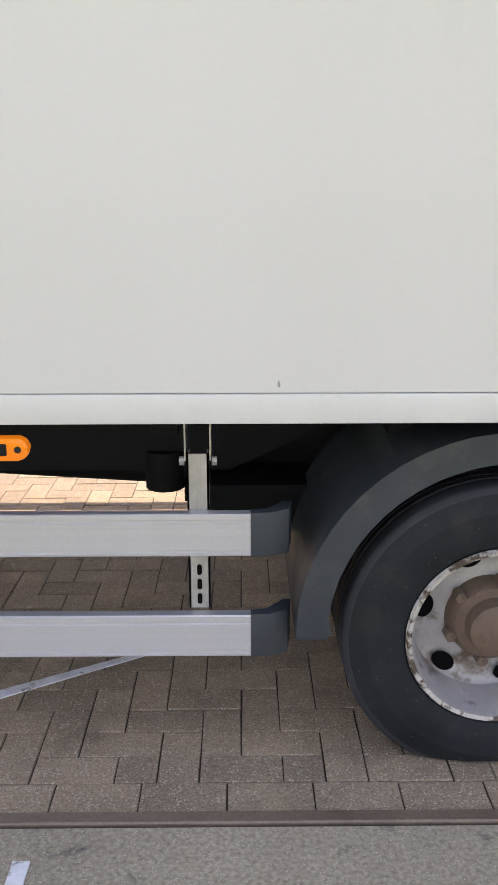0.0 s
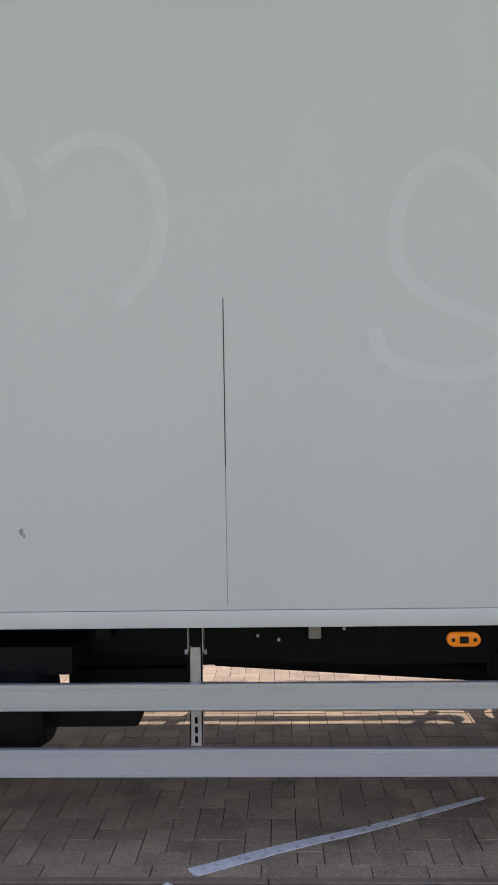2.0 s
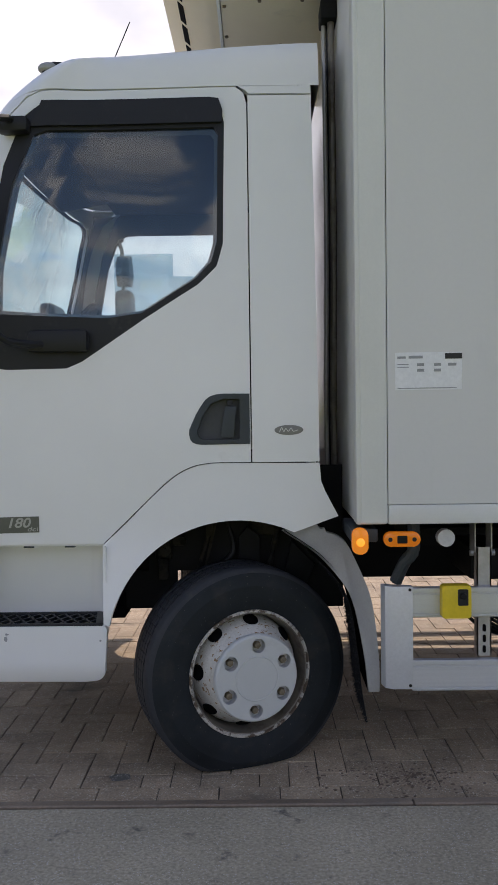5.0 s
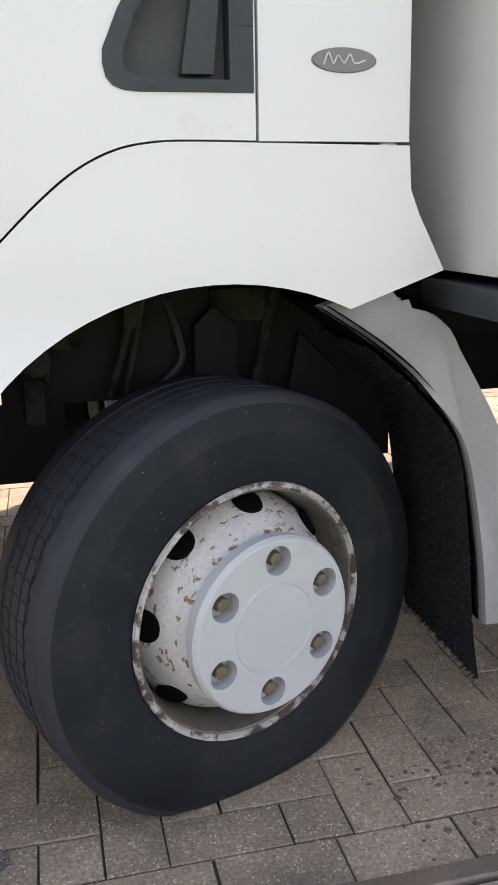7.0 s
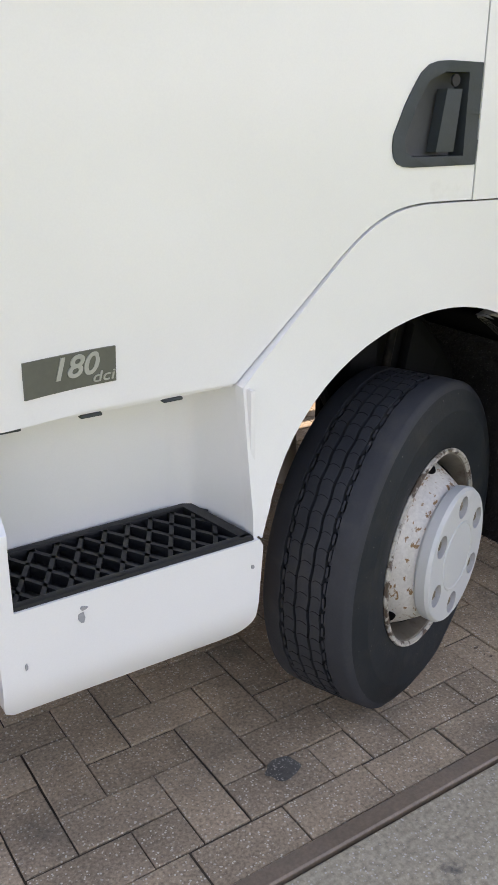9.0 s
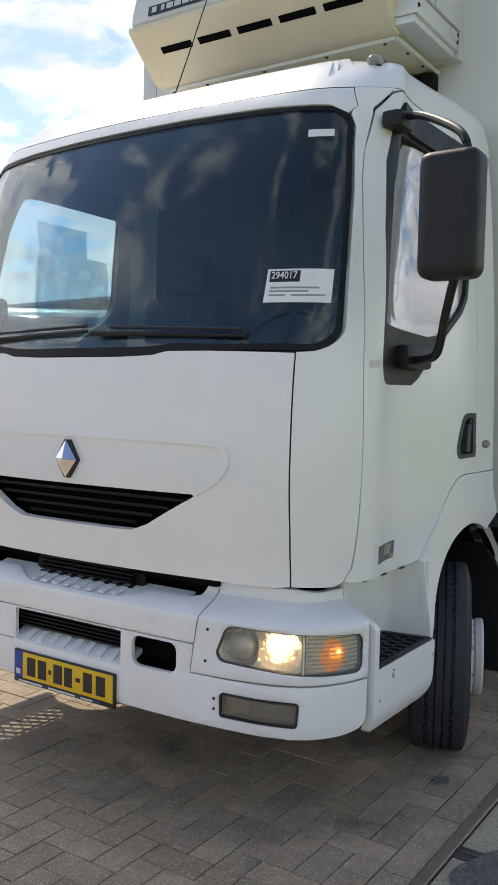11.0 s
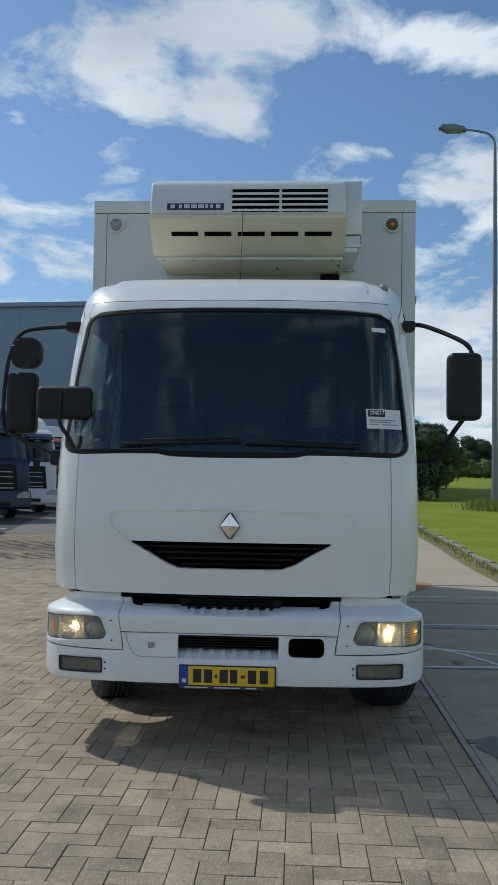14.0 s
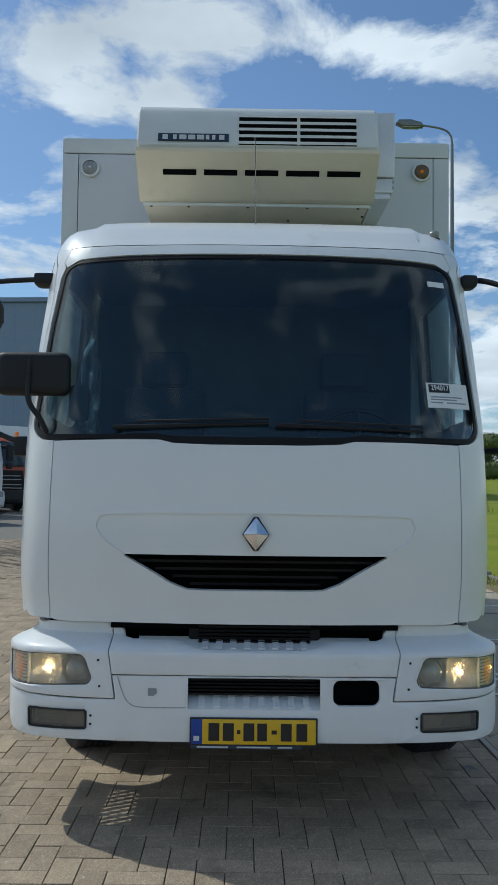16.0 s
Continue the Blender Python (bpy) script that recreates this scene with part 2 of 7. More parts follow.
FENDERGREY = mat("grey_mudguard_plastic", (0.33, 0.33, 0.32), 0.5, var=0.15, scale=5, fine=160, bump=0.08, dirt=(0.34, 0.33, 0.3), dirt_at=(0.6, 0.8), dirt_scale=6)
CHASSIS = mat("black_chassis_paint", (0.009, 0.0095, 0.010), 0.7, var=0.3, scale=6, fine=120, bump=0.12, spec=0.2, dirt=(0.035, 0.031, 0.026), dirt_at=(0.6, 0.85), dirt_scale=6)
BRISTLE = mat("black_bristle_mat", (0.012, 0.012, 0.013), 0.8, var=0.5, scale=60, fine=300, bump=0.9, spec=0.35, specks=((0.2, 0.2, 0.2), 150, 0.16))
ALU = mat("brushed_aluminium", (0.62, 0.63, 0.645), 0.34, metal=0.45, var=0.06, scale=5, fine=260, bump=0.03, stretch=(0.08, 1, 14), dirt=(0.3, 0.29, 0.27), dirt_at=(0.66, 0.86), dirt_scale=4)
ALUEND = mat("pale_end_cap", (0.6, 0.61, 0.62), 0.4, metal=0.3, var=0.05, scale=5, bump=0.02)
ZINC = mat("galvanised_steel", (0.46, 0.45, 0.43), 0.5, metal=0.6, var=0.15, scale=22, fine=90, bump=0.05, dirt=(0.25, 0.21, 0.16), dirt_at=(0.62, 0.85), dirt_scale=9)
RIM = mat("rusty_white_rim", (0.6, 0.585, 0.54), 0.5, var=0.16, scale=9, fine=130, bump=0.12, fine_var=0.12, dirt=(0.24, 0.135, 0.05), dirt_at=(0.565, 0.61), dirt_scale=36, stretch=(1, 2.2, 1))
RIMEDGE = mat("chipped_rim_edge", (0.5, 0.48, 0.43), 0.55, var=0.3, scale=30, fine=150, bump=0.25, dirt=(0.09, 0.065, 0.045), dirt_at=(0.46, 0.54), dirt_scale=24)
BARREL = mat("dull_rim_barrel", (0.2, 0.18, 0.15), 0.5, metal=0.2, var=0.3, scale=9, fine=120, bump=0.1, dirt=(0.08, 0.058, 0.04), dirt_at=(0.46, 0.66), dirt_scale=9)
REARRIM = mat("dirty_silver_rim", (0.42, 0.41, 0.4), 0.5, metal=0.3, var=0.2, scale=9, fine=120, bump=0.1, dirt=(0.16, 0.12, 0.085), dirt_at=(0.52, 0.66), dirt_scale=12)
HUBRUST = mat("rusty_hub", (0.16, 0.115, 0.08), 0.75, var=0.3, scale=14, fine=120, bump=0.3, dirt=(0.08, 0.06, 0.045), dirt_at=(0.5, 0.7), dirt_scale=14)
UNDERDIRT = mat("muddy_cast_iron", (0.032, 0.029, 0.023), 0.85, var=0.45, scale=22, fine=120, bump=0.4, spec=0.2, dirt=(0.008, 0.008, 0.008), dirt_at=(0.46, 0.6), dirt_scale=14)
RECESS = mat("inner_silver_plastic", (0.5, 0.505, 0.5), 0.5, metal=0.2, var=0.12, scale=30, bump=0.05)
COVER = mat("silver_hub_cover", (0.555, 0.572, 0.555), 0.45, var=0.035, scale=8, fine=160, bump=0.015, fine_var=0.015, dirt=(0.42, 0.42, 0.4), dirt_at=(0.6, 0.85), dirt_scale=7)
NUT = mat("brown_wheel_nut", (0.2, 0.165, 0.11), 0.6, metal=0.4, var=0.3, scale=60, bump=0.1)
CHROME = mat("chrome", (0.75, 0.76, 0.78), 0.08, metal=1.0, var=0.02, bump=0)
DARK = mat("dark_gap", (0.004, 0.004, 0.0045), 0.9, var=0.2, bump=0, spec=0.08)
GRILLE = mat("black_grille", (0.006, 0.0063, 0.007), 0.5, spec=0.25, var=0.2, scale=12, bump=0.05)
INTERIOR = mat("grey_cab_lining", (0.095, 0.1, 0.106), 0.8, var=0.2, scale=8, bump=0.05)
DASH = mat("dark_dashboard_plastic", (0.03, 0.031, 0.034), 0.6, var=0.15, scale=8, bump=0.08)
SEAT = mat("dark_blue_seat_cloth", (0.03, 0.037, 0.05), 0.9, var=0.25, scale=14, bump=0.2)
YELLOW = mat("yellow_plate", (0.72, 0.46, 0.012), 0.4, var=0.03, scale=12, bump=0.01)
YBOX = mat("yellow_plastic_box", (0.75, 0.55, 0.02), 0.45, var=0.06, scale=20, bump=0.03)
EUBLUE = mat("blue_plate_strip", (0.01, 0.05, 0.3), 0.4, var=0.04, bump=0.01)
INK = mat("black_print", (0.012, 0.012, 0.014), 0.5, var=0.05, bump=0)
NAVY = mat("dark_blue_print", (0.02, 0.035, 0.07), 0.45, var=0.1, bump=0)
PALE = mat("pale_print", (0.62, 0.63, 0.62), 0.5, var=0.05, bump=0)
GREYPRINT = mat("grey_print", (0.3, 0.31, 0.32), 0.5, var=0.1, bump=0)
PAPER = mat("white_sticker", (0.8, 0.81, 0.82), 0.45, var=0.03, bump=0)
BADGE = mat("olive_grey_badge", (0.115, 0.12, 0.1), 0.4, var=0.08, scale=20, bump=0.02)
BADGETEXT = mat("dull_badge_lettering", (0.42, 0.43, 0.39), 0.45, metal=0.2, var=0.08, bump=0)
BADGEEDGE = mat("grey_badge", (0.19, 0.19, 0.185), 0.35, metal=0.3, var=0.05, bump=0)
ORANGE = glow("amber_lens", (1.0, 0.26, 0.01), 0.1, (0.75, 0.2, 0.01))
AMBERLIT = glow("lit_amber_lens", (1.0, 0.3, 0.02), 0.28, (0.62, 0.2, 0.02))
AMBERHOT = glow("amber_glow", (1.0, 0.36, 0.03), 0.75, (0.7, 0.25, 0.03))
AMBERSPOT = glow("amber_bulb", (1.0, 0.5, 0.08), 7.0)
HEADLIT = glow("lit_headlamp_bulb", (1.0, 0.66, 0.32), 26.0)
LAMPPALE = mat("pale_lamp_plastic", (0.84, 0.8, 0.7), 0.3, var=0.1, scale=30, bump=0.05)
RIBGLASS = pane("ribbed_lens_glass", (0.72, 0.7, 0.64), 0.1, 0.06, 0.2, 30.0)
PROJECTOR = mat("glassy_dip_lens", (0.36, 0.38, 0.39), 0.15, metal=0.4, var=0.15, scale=30, bump=0.02, coat=0.6)
REFLECT = mat("lamp_reflector", (0.55, 0.54, 0.5), 0.25, metal=0.9, var=0.3, scale=22, fine=30, bump=0.8)
FOGGREY = mat("fog_lamp_lens", (0.3, 0.31, 0.3), 0.25, metal=0.2, var=0.2, scale=24, bump=0.1)
CLEARANCE = mat("yellowed_lamp_lens", (0.16, 0.095, 0.04), 0.25, var=0.15, scale=24, bump=0.1)
LENS = pane("hazy_clear_lens", (0.93, 0.93, 0.9), 0.06, 0.05, 0.08, 30.0)
FOGLENS = pane("ribbed_fog_lens", (0.62, 0.62, 0.6), 0.1, 0.06, 0.1, 40.0)
SCREEN = pane("tinted_windscreen", (0.78, 0.87, 0.88), 0.0, 0.04)
PLASTICFILM = pane("clear_plastic_film", (0.62, 0.78, 0.86), 0.1, 0.14, 0.14)
SIDEGLASS = pane("tinted_side_glass", (0.84, 0.89, 0.9), 0.0, 0.055)
PAVING = dict(var=0.26, scale=4.2, fine=130, bump=0.6, fine_var=0.45, specks=((0.62, 0.57, 0.47), 120, 0.235), dirt=(0.085, 0.076, 0.057), dirt_at=(0.55, 0.8), dirt_scale=2.6)
PAVER = mat("concrete_paver", (0.352, 0.272, 0.184), 0.85, per="object", **PAVING)
PAVERBULK = mat("concrete_paver_field", (0.352, 0.272, 0.184), 0.85, per="island", **PAVING)
JOINT = mat("joint_sand", (0.07, 0.056, 0.041), 0.95, var=0.4, scale=5, fine=120, bump=0.4, dirt=(0.1, 0.078, 0.052), dirt_at=(0.52, 0.67), dirt_scale=1.7)
SLAB = mat("weathered_concrete", (0.385, 0.338, 0.245), 0.85, var=0.2, scale=2.2, fine=85, bump=0.5, fine_var=0.4, specks=((0.56, 0.53, 0.47), 120, 0.22), dirt=(0.12, 0.11, 0.095), dirt_at=(0.6, 0.7), dirt_scale=8)
RUSTBAR = mat("rusty_steel_edge", (0.2, 0.152, 0.108), 0.42, spec=0.7, var=0.3, scale=6, fine=120, bump=0.25, fine_var=0.2, dirt=(0.07, 0.06, 0.05), dirt_at=(0.52, 0.75), dirt_scale=3)
EDGESTEEL = mat("worn_steel_joint", (0.11, 0.1, 0.095), 0.42, metal=0.6, var=0.25, scale=10, bump=0.1)
LINEWHITE = mat("marking_paint_and_joint_glint", (0.8, 0.82, 0.84), 0.8, var=0.2, scale=16, bump=0.2, dirt=(0.25, 0.24, 0.22), dirt_at=(0.56, 0.68), dirt_scale=20)
STAIN = mat("oily_stain", (0.1, 0.095, 0.082), 0.6, var=0.3, scale=9, fine=120, bump=0.4, fine_var=0.35, specks=((0.5, 0.48, 0.43), 210, 0.27))
TARMAC = mat("old_asphalt", (0.075, 0.075, 0.075), 0.85, var=0.2, scale=0.8, fine=60, bump=0.3)
SANDY = mat("pale_paved_yard", (0.22, 0.2, 0.17), 0.9, var=0.15, scale=0.6, fine=40, bump=0.2)
GRASS = mat("mown_meadow_grass", (0.2, 0.245, 0.022), 0.95, var=0.28, scale=0.5, fine=14, bump=0.4, fine_var=0.25, dirt=(0.28, 0.27, 0.05), dirt_at=(0.45, 0.75), dirt_scale=0.3, spec=0.1)
VERGE = mat("dry_verge_litter", (0.2, 0.15, 0.075), 0.95, var=0.3, scale=5, fine=40, bump=0.6, fine_var=0.35, dirt=(0.24, 0.24, 0.06), dirt_at=(0.45, 0.65), dirt_scale=3)
SANDPATH = mat("pale_sandy_concrete", (0.43, 0.35, 0.25), 0.9, var=0.1, scale=0.8, fine=60, bump=0.15, fine_var=0.08, dirt=(0.32, 0.27, 0.2), dirt_at=(0.55, 0.8), dirt_scale=0.7)
ORANGESAND = mat("spilt_orange_sand", (0.42, 0.21, 0.07), 0.95, var=0.2, scale=6, bump=0.3)
FARBLUE = mat("dark_blue_truck_paint", (0.01, 0.016, 0.06), 0.35, var=0.1, scale=2, bump=0)
BLADE = mat("grass_blades", (0.25, 0.27, 0.045), 0.8, var=0.3, scale=2, bump=0, per="island")
LEAF = mat("tree_leaves", (0.13, 0.165, 0.045), 0.7, var=0.3, scale=0.6, bump=0, per="island")
LEAFDARK = mat("dark_shrub_leaves", (0.05, 0.075, 0.03), 0.7, var=0.3, scale=0.6, bump=0, per="island")
BARK = mat("bark", (0.09, 0.07, 0.05), 0.9, var=0.3, scale=4, bump=0.5)
KERB = mat("old_kerb_concrete", (0.3, 0.28, 0.23), 0.9, var=0.2, scale=5, bump=0.3, per="object", dirt=(0.13, 0.14, 0.07), dirt_at=(0.5, 0.7), dirt_scale=6)
CLADDING = mat("blue_grey_cladding", (0.24, 0.31, 0.39), 0.45, metal=0.2, var=0.06, scale=0.2, fine=6, bump=0.02)
FARWHITE = mat("far_white_paint", (0.66, 0.67, 0.67), 0.4, var=0.05, scale=2, bump=0)
FARORANGE = mat("orange_cab_paint", (0.4, 0.075, 0.03), 0.4, var=0.08, scale=2, bump=0)
FARYELLOW = mat("yellow_far_paint", (0.6, 0.42, 0.02), 0.45, var=0.05, bump=0)
FARGREEN = mat("pale_green_paint", (0.5, 0.6, 0.53), 0.4, var=0.05, bump=0)
DARKGREEN = mat("dark_green_paint", (0.02, 0.13, 0.075), 0.4, var=0.08, scale=2, bump=0)
FARGLASS = mat("dark_vehicle_glass", (0.02, 0.03, 0.035), 0.06, var=0.1, bump=0, spec=0.8)
POSTGREY = mat("galvanised_lamp_post", (0.22, 0.235, 0.25), 0.5, metal=0.3, var=0.1, scale=3, bump=0.03)

from mathutils.geometry import delaunay_2d_cdt

# ---- mesh tools ----


def soften(bm, angle=34):
    for f in bm.faces:
        f.smooth = True
    for e in bm.edges:
        if len(e.link_faces) == 2 and e.calc_face_angle(0.0) > radians(angle):
            e.smooth = False


def part(name, bm, material, parent=None, label="", flat=False, matrix=None):
    """One mesh object out of a bmesh, as a child of a thing or a part; modelled in the thing's own frame."""
    bmesh.ops.recalc_face_normals(bm, faces=bm.faces)
    if not flat:
        soften(bm)
    me = bpy.data.meshes.new(name)
    bm.to_mesh(me)
    bm.free()
    me.materials.append(material)
    ob = new(name, me)
    if parent is not None:
        ob.parent = parent
    if matrix is not None:
        ob.matrix_basis = matrix
    if label:
        ob["label"] = label
    return ob


def thing(name, label, category, at=(0, 0, 0), turn=0.0, group="", kind=""):
    return tagged_at(new(name), label, category, at, turn, group, kind)


def tagged_at(ob, label, category, at, turn, group, kind):
    ob.matrix_basis = pose(*at, 0, 0, turn)
    return tagged(ob, label, category, group, kind)


def box(bm, lo, hi, bevel=0.0, seg=2):
    ge = bmesh.ops.create_cube(bm, size=1.0)
    c = [(a + b) / 2 for a, b in zip(lo, hi)]
    s = [b - a for a, b in zip(lo, hi)]
    for v in ge["verts"]:
        v.co = Vector((c[0] + v.co.x * s[0], c[1] + v.co.y * s[1], c[2] + v.co.z * s[2]))
    if bevel:
        es = list({e for v in ge["verts"] for e in v.link_edges})
        bmesh.ops.bevel(bm, geom=es, offset=bevel, segments=seg, affect="EDGES", profile=0.6)
    return bm


def boxes(*items):
    bm = bmesh.new()
    for it in items:
        box(bm, *it)
    return bm


def rod(bm, a, b, r, r2=None, seg=14):
    a, b = Vector(a), Vector(b)
    q = (b - a).to_track_quat("Z", "Y").to_matrix().to_4x4()
    bmesh.ops.create_cone(bm, cap_ends=True, segments=seg, radius1=r, radius2=r if r2 is None else r2, depth=(b - a).length,
                          matrix=Matrix.Translation((a + b) / 2) @ q)
    return bm


def tube(points, r, seg=10, smooth=6):
    """A bent round bar through the points."""
    pts = [Vector(p) for p in points]
    if smooth > 1 and len(pts) > 2:
        out = []
        for i in range(len(pts) - 1):
            p0, p1, p2, p3 = pts[max(i - 1, 0)], pts[i], pts[i + 1], pts[min(i + 2, len(pts) - 1)]
            for k in range(smooth):
                t = k / smooth
                out.append(0.5 * ((2 * p1) + (p2 - p0) * t + (2 * p0 - 5 * p1 + 4 * p2 - p3) * t * t + (3 * p1 - p0 - 3 * p2 + p3) * t ** 3))
        pts = out + [pts[-1]]
    bm = bmesh.new()
    rings = []
    up = Vector((0.13, 0.2, 0.97))
    for i, p in enumerate(pts):
        d = (pts[min(i + 1, len(pts) - 1)] - pts[max(i - 1, 0)]).normalized()
        if abs(d.dot(up)) > 0.97:
            up = Vector((0.95, 0.2, 0.13))
        s = d.cross(up).normalized()
        u = s.cross(d)
        rad = r(i / (len(pts) - 1)) if callable(r) else r
        rings.append([bm.verts.new(p + (s * math.cos(a) + u * math.sin(a)) * rad) for a in [2 * math.pi * k / seg for k in range(seg)]])
    for a, b in zip(rings, rings[1:]):
        for k in range(seg):
            bm.faces.new((a[k], a[(k + 1) % seg], b[(k + 1) % seg], b[k]))
    bm.faces.new(rings[0]), bm.faces.new(rings[-1][::-1])
    return bm


def prism(bm, outline, axis, lo, hi, bevel=0.0, seg=2):
    """A flat outline of (u, v) pushed along an axis; the outline's axes are the two others in x, y, z order."""
    def at(u, v, w):
        return {"x": (w, u, v), "y": (u, w, v), "z": (u, v, w)}[axis]
    a = [bm.verts.new(at(u, v, lo)) for u, v in outline]
    b = [bm.verts.new(at(u, v, hi)) for u, v in outline]
    n = len(outline)
    fs = [bm.faces.new(a), bm.faces.new(b[::-1])]
    fs += [bm.faces.new((a[i], a[(i + 1) % n], b[(i + 1) % n], b[i])) for i in range(n)]
    if bevel:
        es = list({e for f in fs[:2] for e in f.edges})
        bmesh.ops.bevel(bm, geom=es, offset=bevel, segments=seg, affect="EDGES", profile=0.6)
    return bm


def rounded(u0, v0, u1, v1, r, seg=5):
    out = []
    for cu, cv, a0 in ((u1 - r, v1 - r, 0), (u0 + r, v1 - r, 90), (u0 + r, v0 + r, 180), (u1 - r, v0 + r, 270)):
        for k in range(seg + 1):
            a = radians(a0 + 90 * k / seg)
            out.append((cu + r * math.cos(a), cv + r * math.sin(a)))
    return out


def arc(cu, cv, r, a0, a1, n):
    return [(cu + r * math.cos(radians(a0 + (a1 - a0) * k / n)), cv + r * math.sin(radians(a0 + (a1 - a0) * k / n))) for k in range(n + 1)]


def lathe(profile, seg=48, axis="y", closed=False, caps=True):
    """A round body: profile of (radius, along), turned about the axis."""
    bm = bmesh.new()
    rings = []
    for r, w in profile:
        ring = []
        for k in range(seg):
            a = 2 * math.pi * k / seg
            c, s = r * math.cos(a), r * math.sin(a)
            ring.append(bm.verts.new((c, w, s) if axis == "y" else (c, s, w)))
        rings.append(ring)
    pairs = list(zip(rings, rings[1:])) + ([(rings[-1], rings[0])] if closed else [])
    for a, b in pairs:
        for k in range(seg):
            bm.faces.new((a[k], a[(k + 1) % seg], b[(k + 1) % seg], b[k]))
    if not closed and caps:
        for ring in (rings[0], rings[-1]):
            if profile[0][0] > 1e-4 and ring is rings[0] or profile[-1][0] > 1e-4 and ring is rings[-1]:
                bm.faces.new(ring)
    bmesh.ops.remove_doubles(bm, verts=bm.verts, dist=1e-5)
    return bm


def patch(shape, loops, thick, step_u=0.06, step_v=0.06, lift=0.0, round_edge=0.0):
    """A panel of a curved skin: loops (outline, then holes) in the skin's own (u, v), mapped by shape(u, v, depth), with thickness."""
    pts, lines = [], []
    for loop in loops:
        n0 = len(pts)
        pts += [Vector((u, v)) for u, v in loop]
        lines += [(n0 + i, n0 + (i + 1) % len(loop)) for i in range(len(loop))]
    flat_v, _, flat_f, _, _, _ = delaunay_2d_cdt(pts, lines, [], 0, 1e-6)
    bm = bmesh.new()
    made = [bm.verts.new((p.x, p.y, 0)) for p in flat_v]
    for f in flat_f:
        c = sum((flat_v[i] for i in f), Vector((0, 0))) / len(f)
        crossings = 0
        for i, j in lines:
            p, q = pts[i], pts[j]
            if (p.y > c.y) != (q.y > c.y) and c.x < p.x + (q.x - p.x) * (c.y - p.y) / (q.y - p.y):
                crossings += 1
        if crossings % 2:
            bm.faces.new([made[i] for i in f])
    bmesh.ops.delete(bm, geom=[v for v in bm.verts if not v.link_faces], context="VERTS")
    us = [u for l in loops for u, v in l]
    vs = [v for l in loops for u, v in l]
    for lo, hi, step, axis in ((min(us), max(us), step_u, 0), (min(vs), max(vs), step_v, 1)):
        n = max(1, math.ceil((hi - lo) / step))
        for k in range(1, n):
            w = lo + (hi - lo) * k / n
            co, no = ((w, 0, 0), (1, 0, 0)) if axis == 0 else ((0, w, 0), (0, 1, 0))
            bmesh.ops.bisect_plane(bm, geom=bm.verts[:] + bm.edges[:] + bm.faces[:], plane_co=co, plane_no=no)
    flat = [(f, [v for v in f.verts]) for f in bm.faces]
    index = {v: i for i, v in enumerate(bm.verts)}
    uv = [(v.co.x, v.co.y) for v in bm.verts]
    border = [(index[e.verts[0]], index[e.verts[1]]) for e in bm.edges if len(e.link_faces) == 1]
    rim = {i for pair in border for i in pair}
    faces = [[index[v] for v in f.verts] for f in bm.faces]
    bm.free()
    out = bmesh.new()
    top = [out.verts.new(shape(u, v, lift - (round_edge if i in rim else 0.0))) for i, (u, v) in enumerate(uv)]
    low = [out.verts.new(shape(u, v, lift - thick)) for u, v in uv]
    for f in faces:
        out.faces.new([top[i] for i in f]), out.faces.new([low[i] for i in reversed(f)])
    for a, b in border:
        out.faces.new((top[a], low[a], low[b], top[b]))
    return out


def writing(text, size, material, parent, m, name="lettering", label="", depth=0.0015, bold=0.0, spacing=1.0, width=None, slant=0.0):
    """Raised flat lettering in the built-in font, made into a mesh; m places its middle, x to the right and y up."""
    cu = bpy.data.curves.new("text", "FONT")
    cu.shear = slant
    cu.body, cu.size, cu.extrude, cu.align_x, cu.align_y, cu.offset, cu.space_character = text, size, depth, "CENTER", "CENTER", bold, spacing
    tmp = new("text", cu)
    dg = bpy.context.evaluated_depsgraph_get()
    me = bpy.data.meshes.new_from_object(tmp.evaluated_get(dg))
    bpy.data.objects.remove(tmp)
    bpy.data.curves.remove(cu)
    if width:
        xs = [v.co.x for v in me.vertices]
        k = width / (max(xs) - min(xs))
        for v in me.vertices:
            v.co.x *= k
    me.materials.clear()
    me.materials.append(material)
    ob = new(name, me)
    ob.parent = parent
    ob.matrix_basis = m
    if label:
        ob["label"] = label
    return ob


def ribbon(points, width, shape, lift, thick=0.0015):
    """A flat band along points of (u, v) on a skin."""
    bm = bmesh.new()
    rows = []
    n = len(points)
    for i, (u, v) in enumerate(points):
        a, b = points[max(i - 1, 0)], points[min(i + 1, n - 1)]
        d = Vector((b[0] - a[0], b[1] - a[1])).normalized()
        w = width(i / (n - 1)) if callable(width) else width
        o = Vector((-d.y, d.x)) * w / 2
        rows.append([bm.verts.new(shape(u + s * o.x, v + s * o.y, h)) for s, h in ((1, lift), (-1, lift), (-1, lift - thick), (1, lift - thick))])
    for a, b in zip(rows, rows[1:]):
        for k in range(4):
            bm.faces.new((a[k], a[(k + 1) % 4], b[(k + 1) % 4], b[k]))
    bm.faces.new(rows[0]), bm.faces.new(rows[-1][::-1])
    return bm


def curve(points, n=8):
    """Points of a smooth line through the given ones."""
    p = [Vector(q) for q in points]
    out = []
    for i in range(len(p) - 1):
        p0, p1, p2, p3 = p[max(i - 1, 0)], p[i], p[i + 1], p[min(i + 2, len(p) - 1)]
        for k in range(n):
            t = k / n
            q = 0.5 * ((2 * p1) + (p2 - p0) * t + (2 * p0 - 5 * p1 + 4 * p2 - p3) * t * t + (3 * p1 - p0 - 3 * p2 + p3) * t ** 3)
            out.append(tuple(q))
    return out + [tuple(p[-1])]

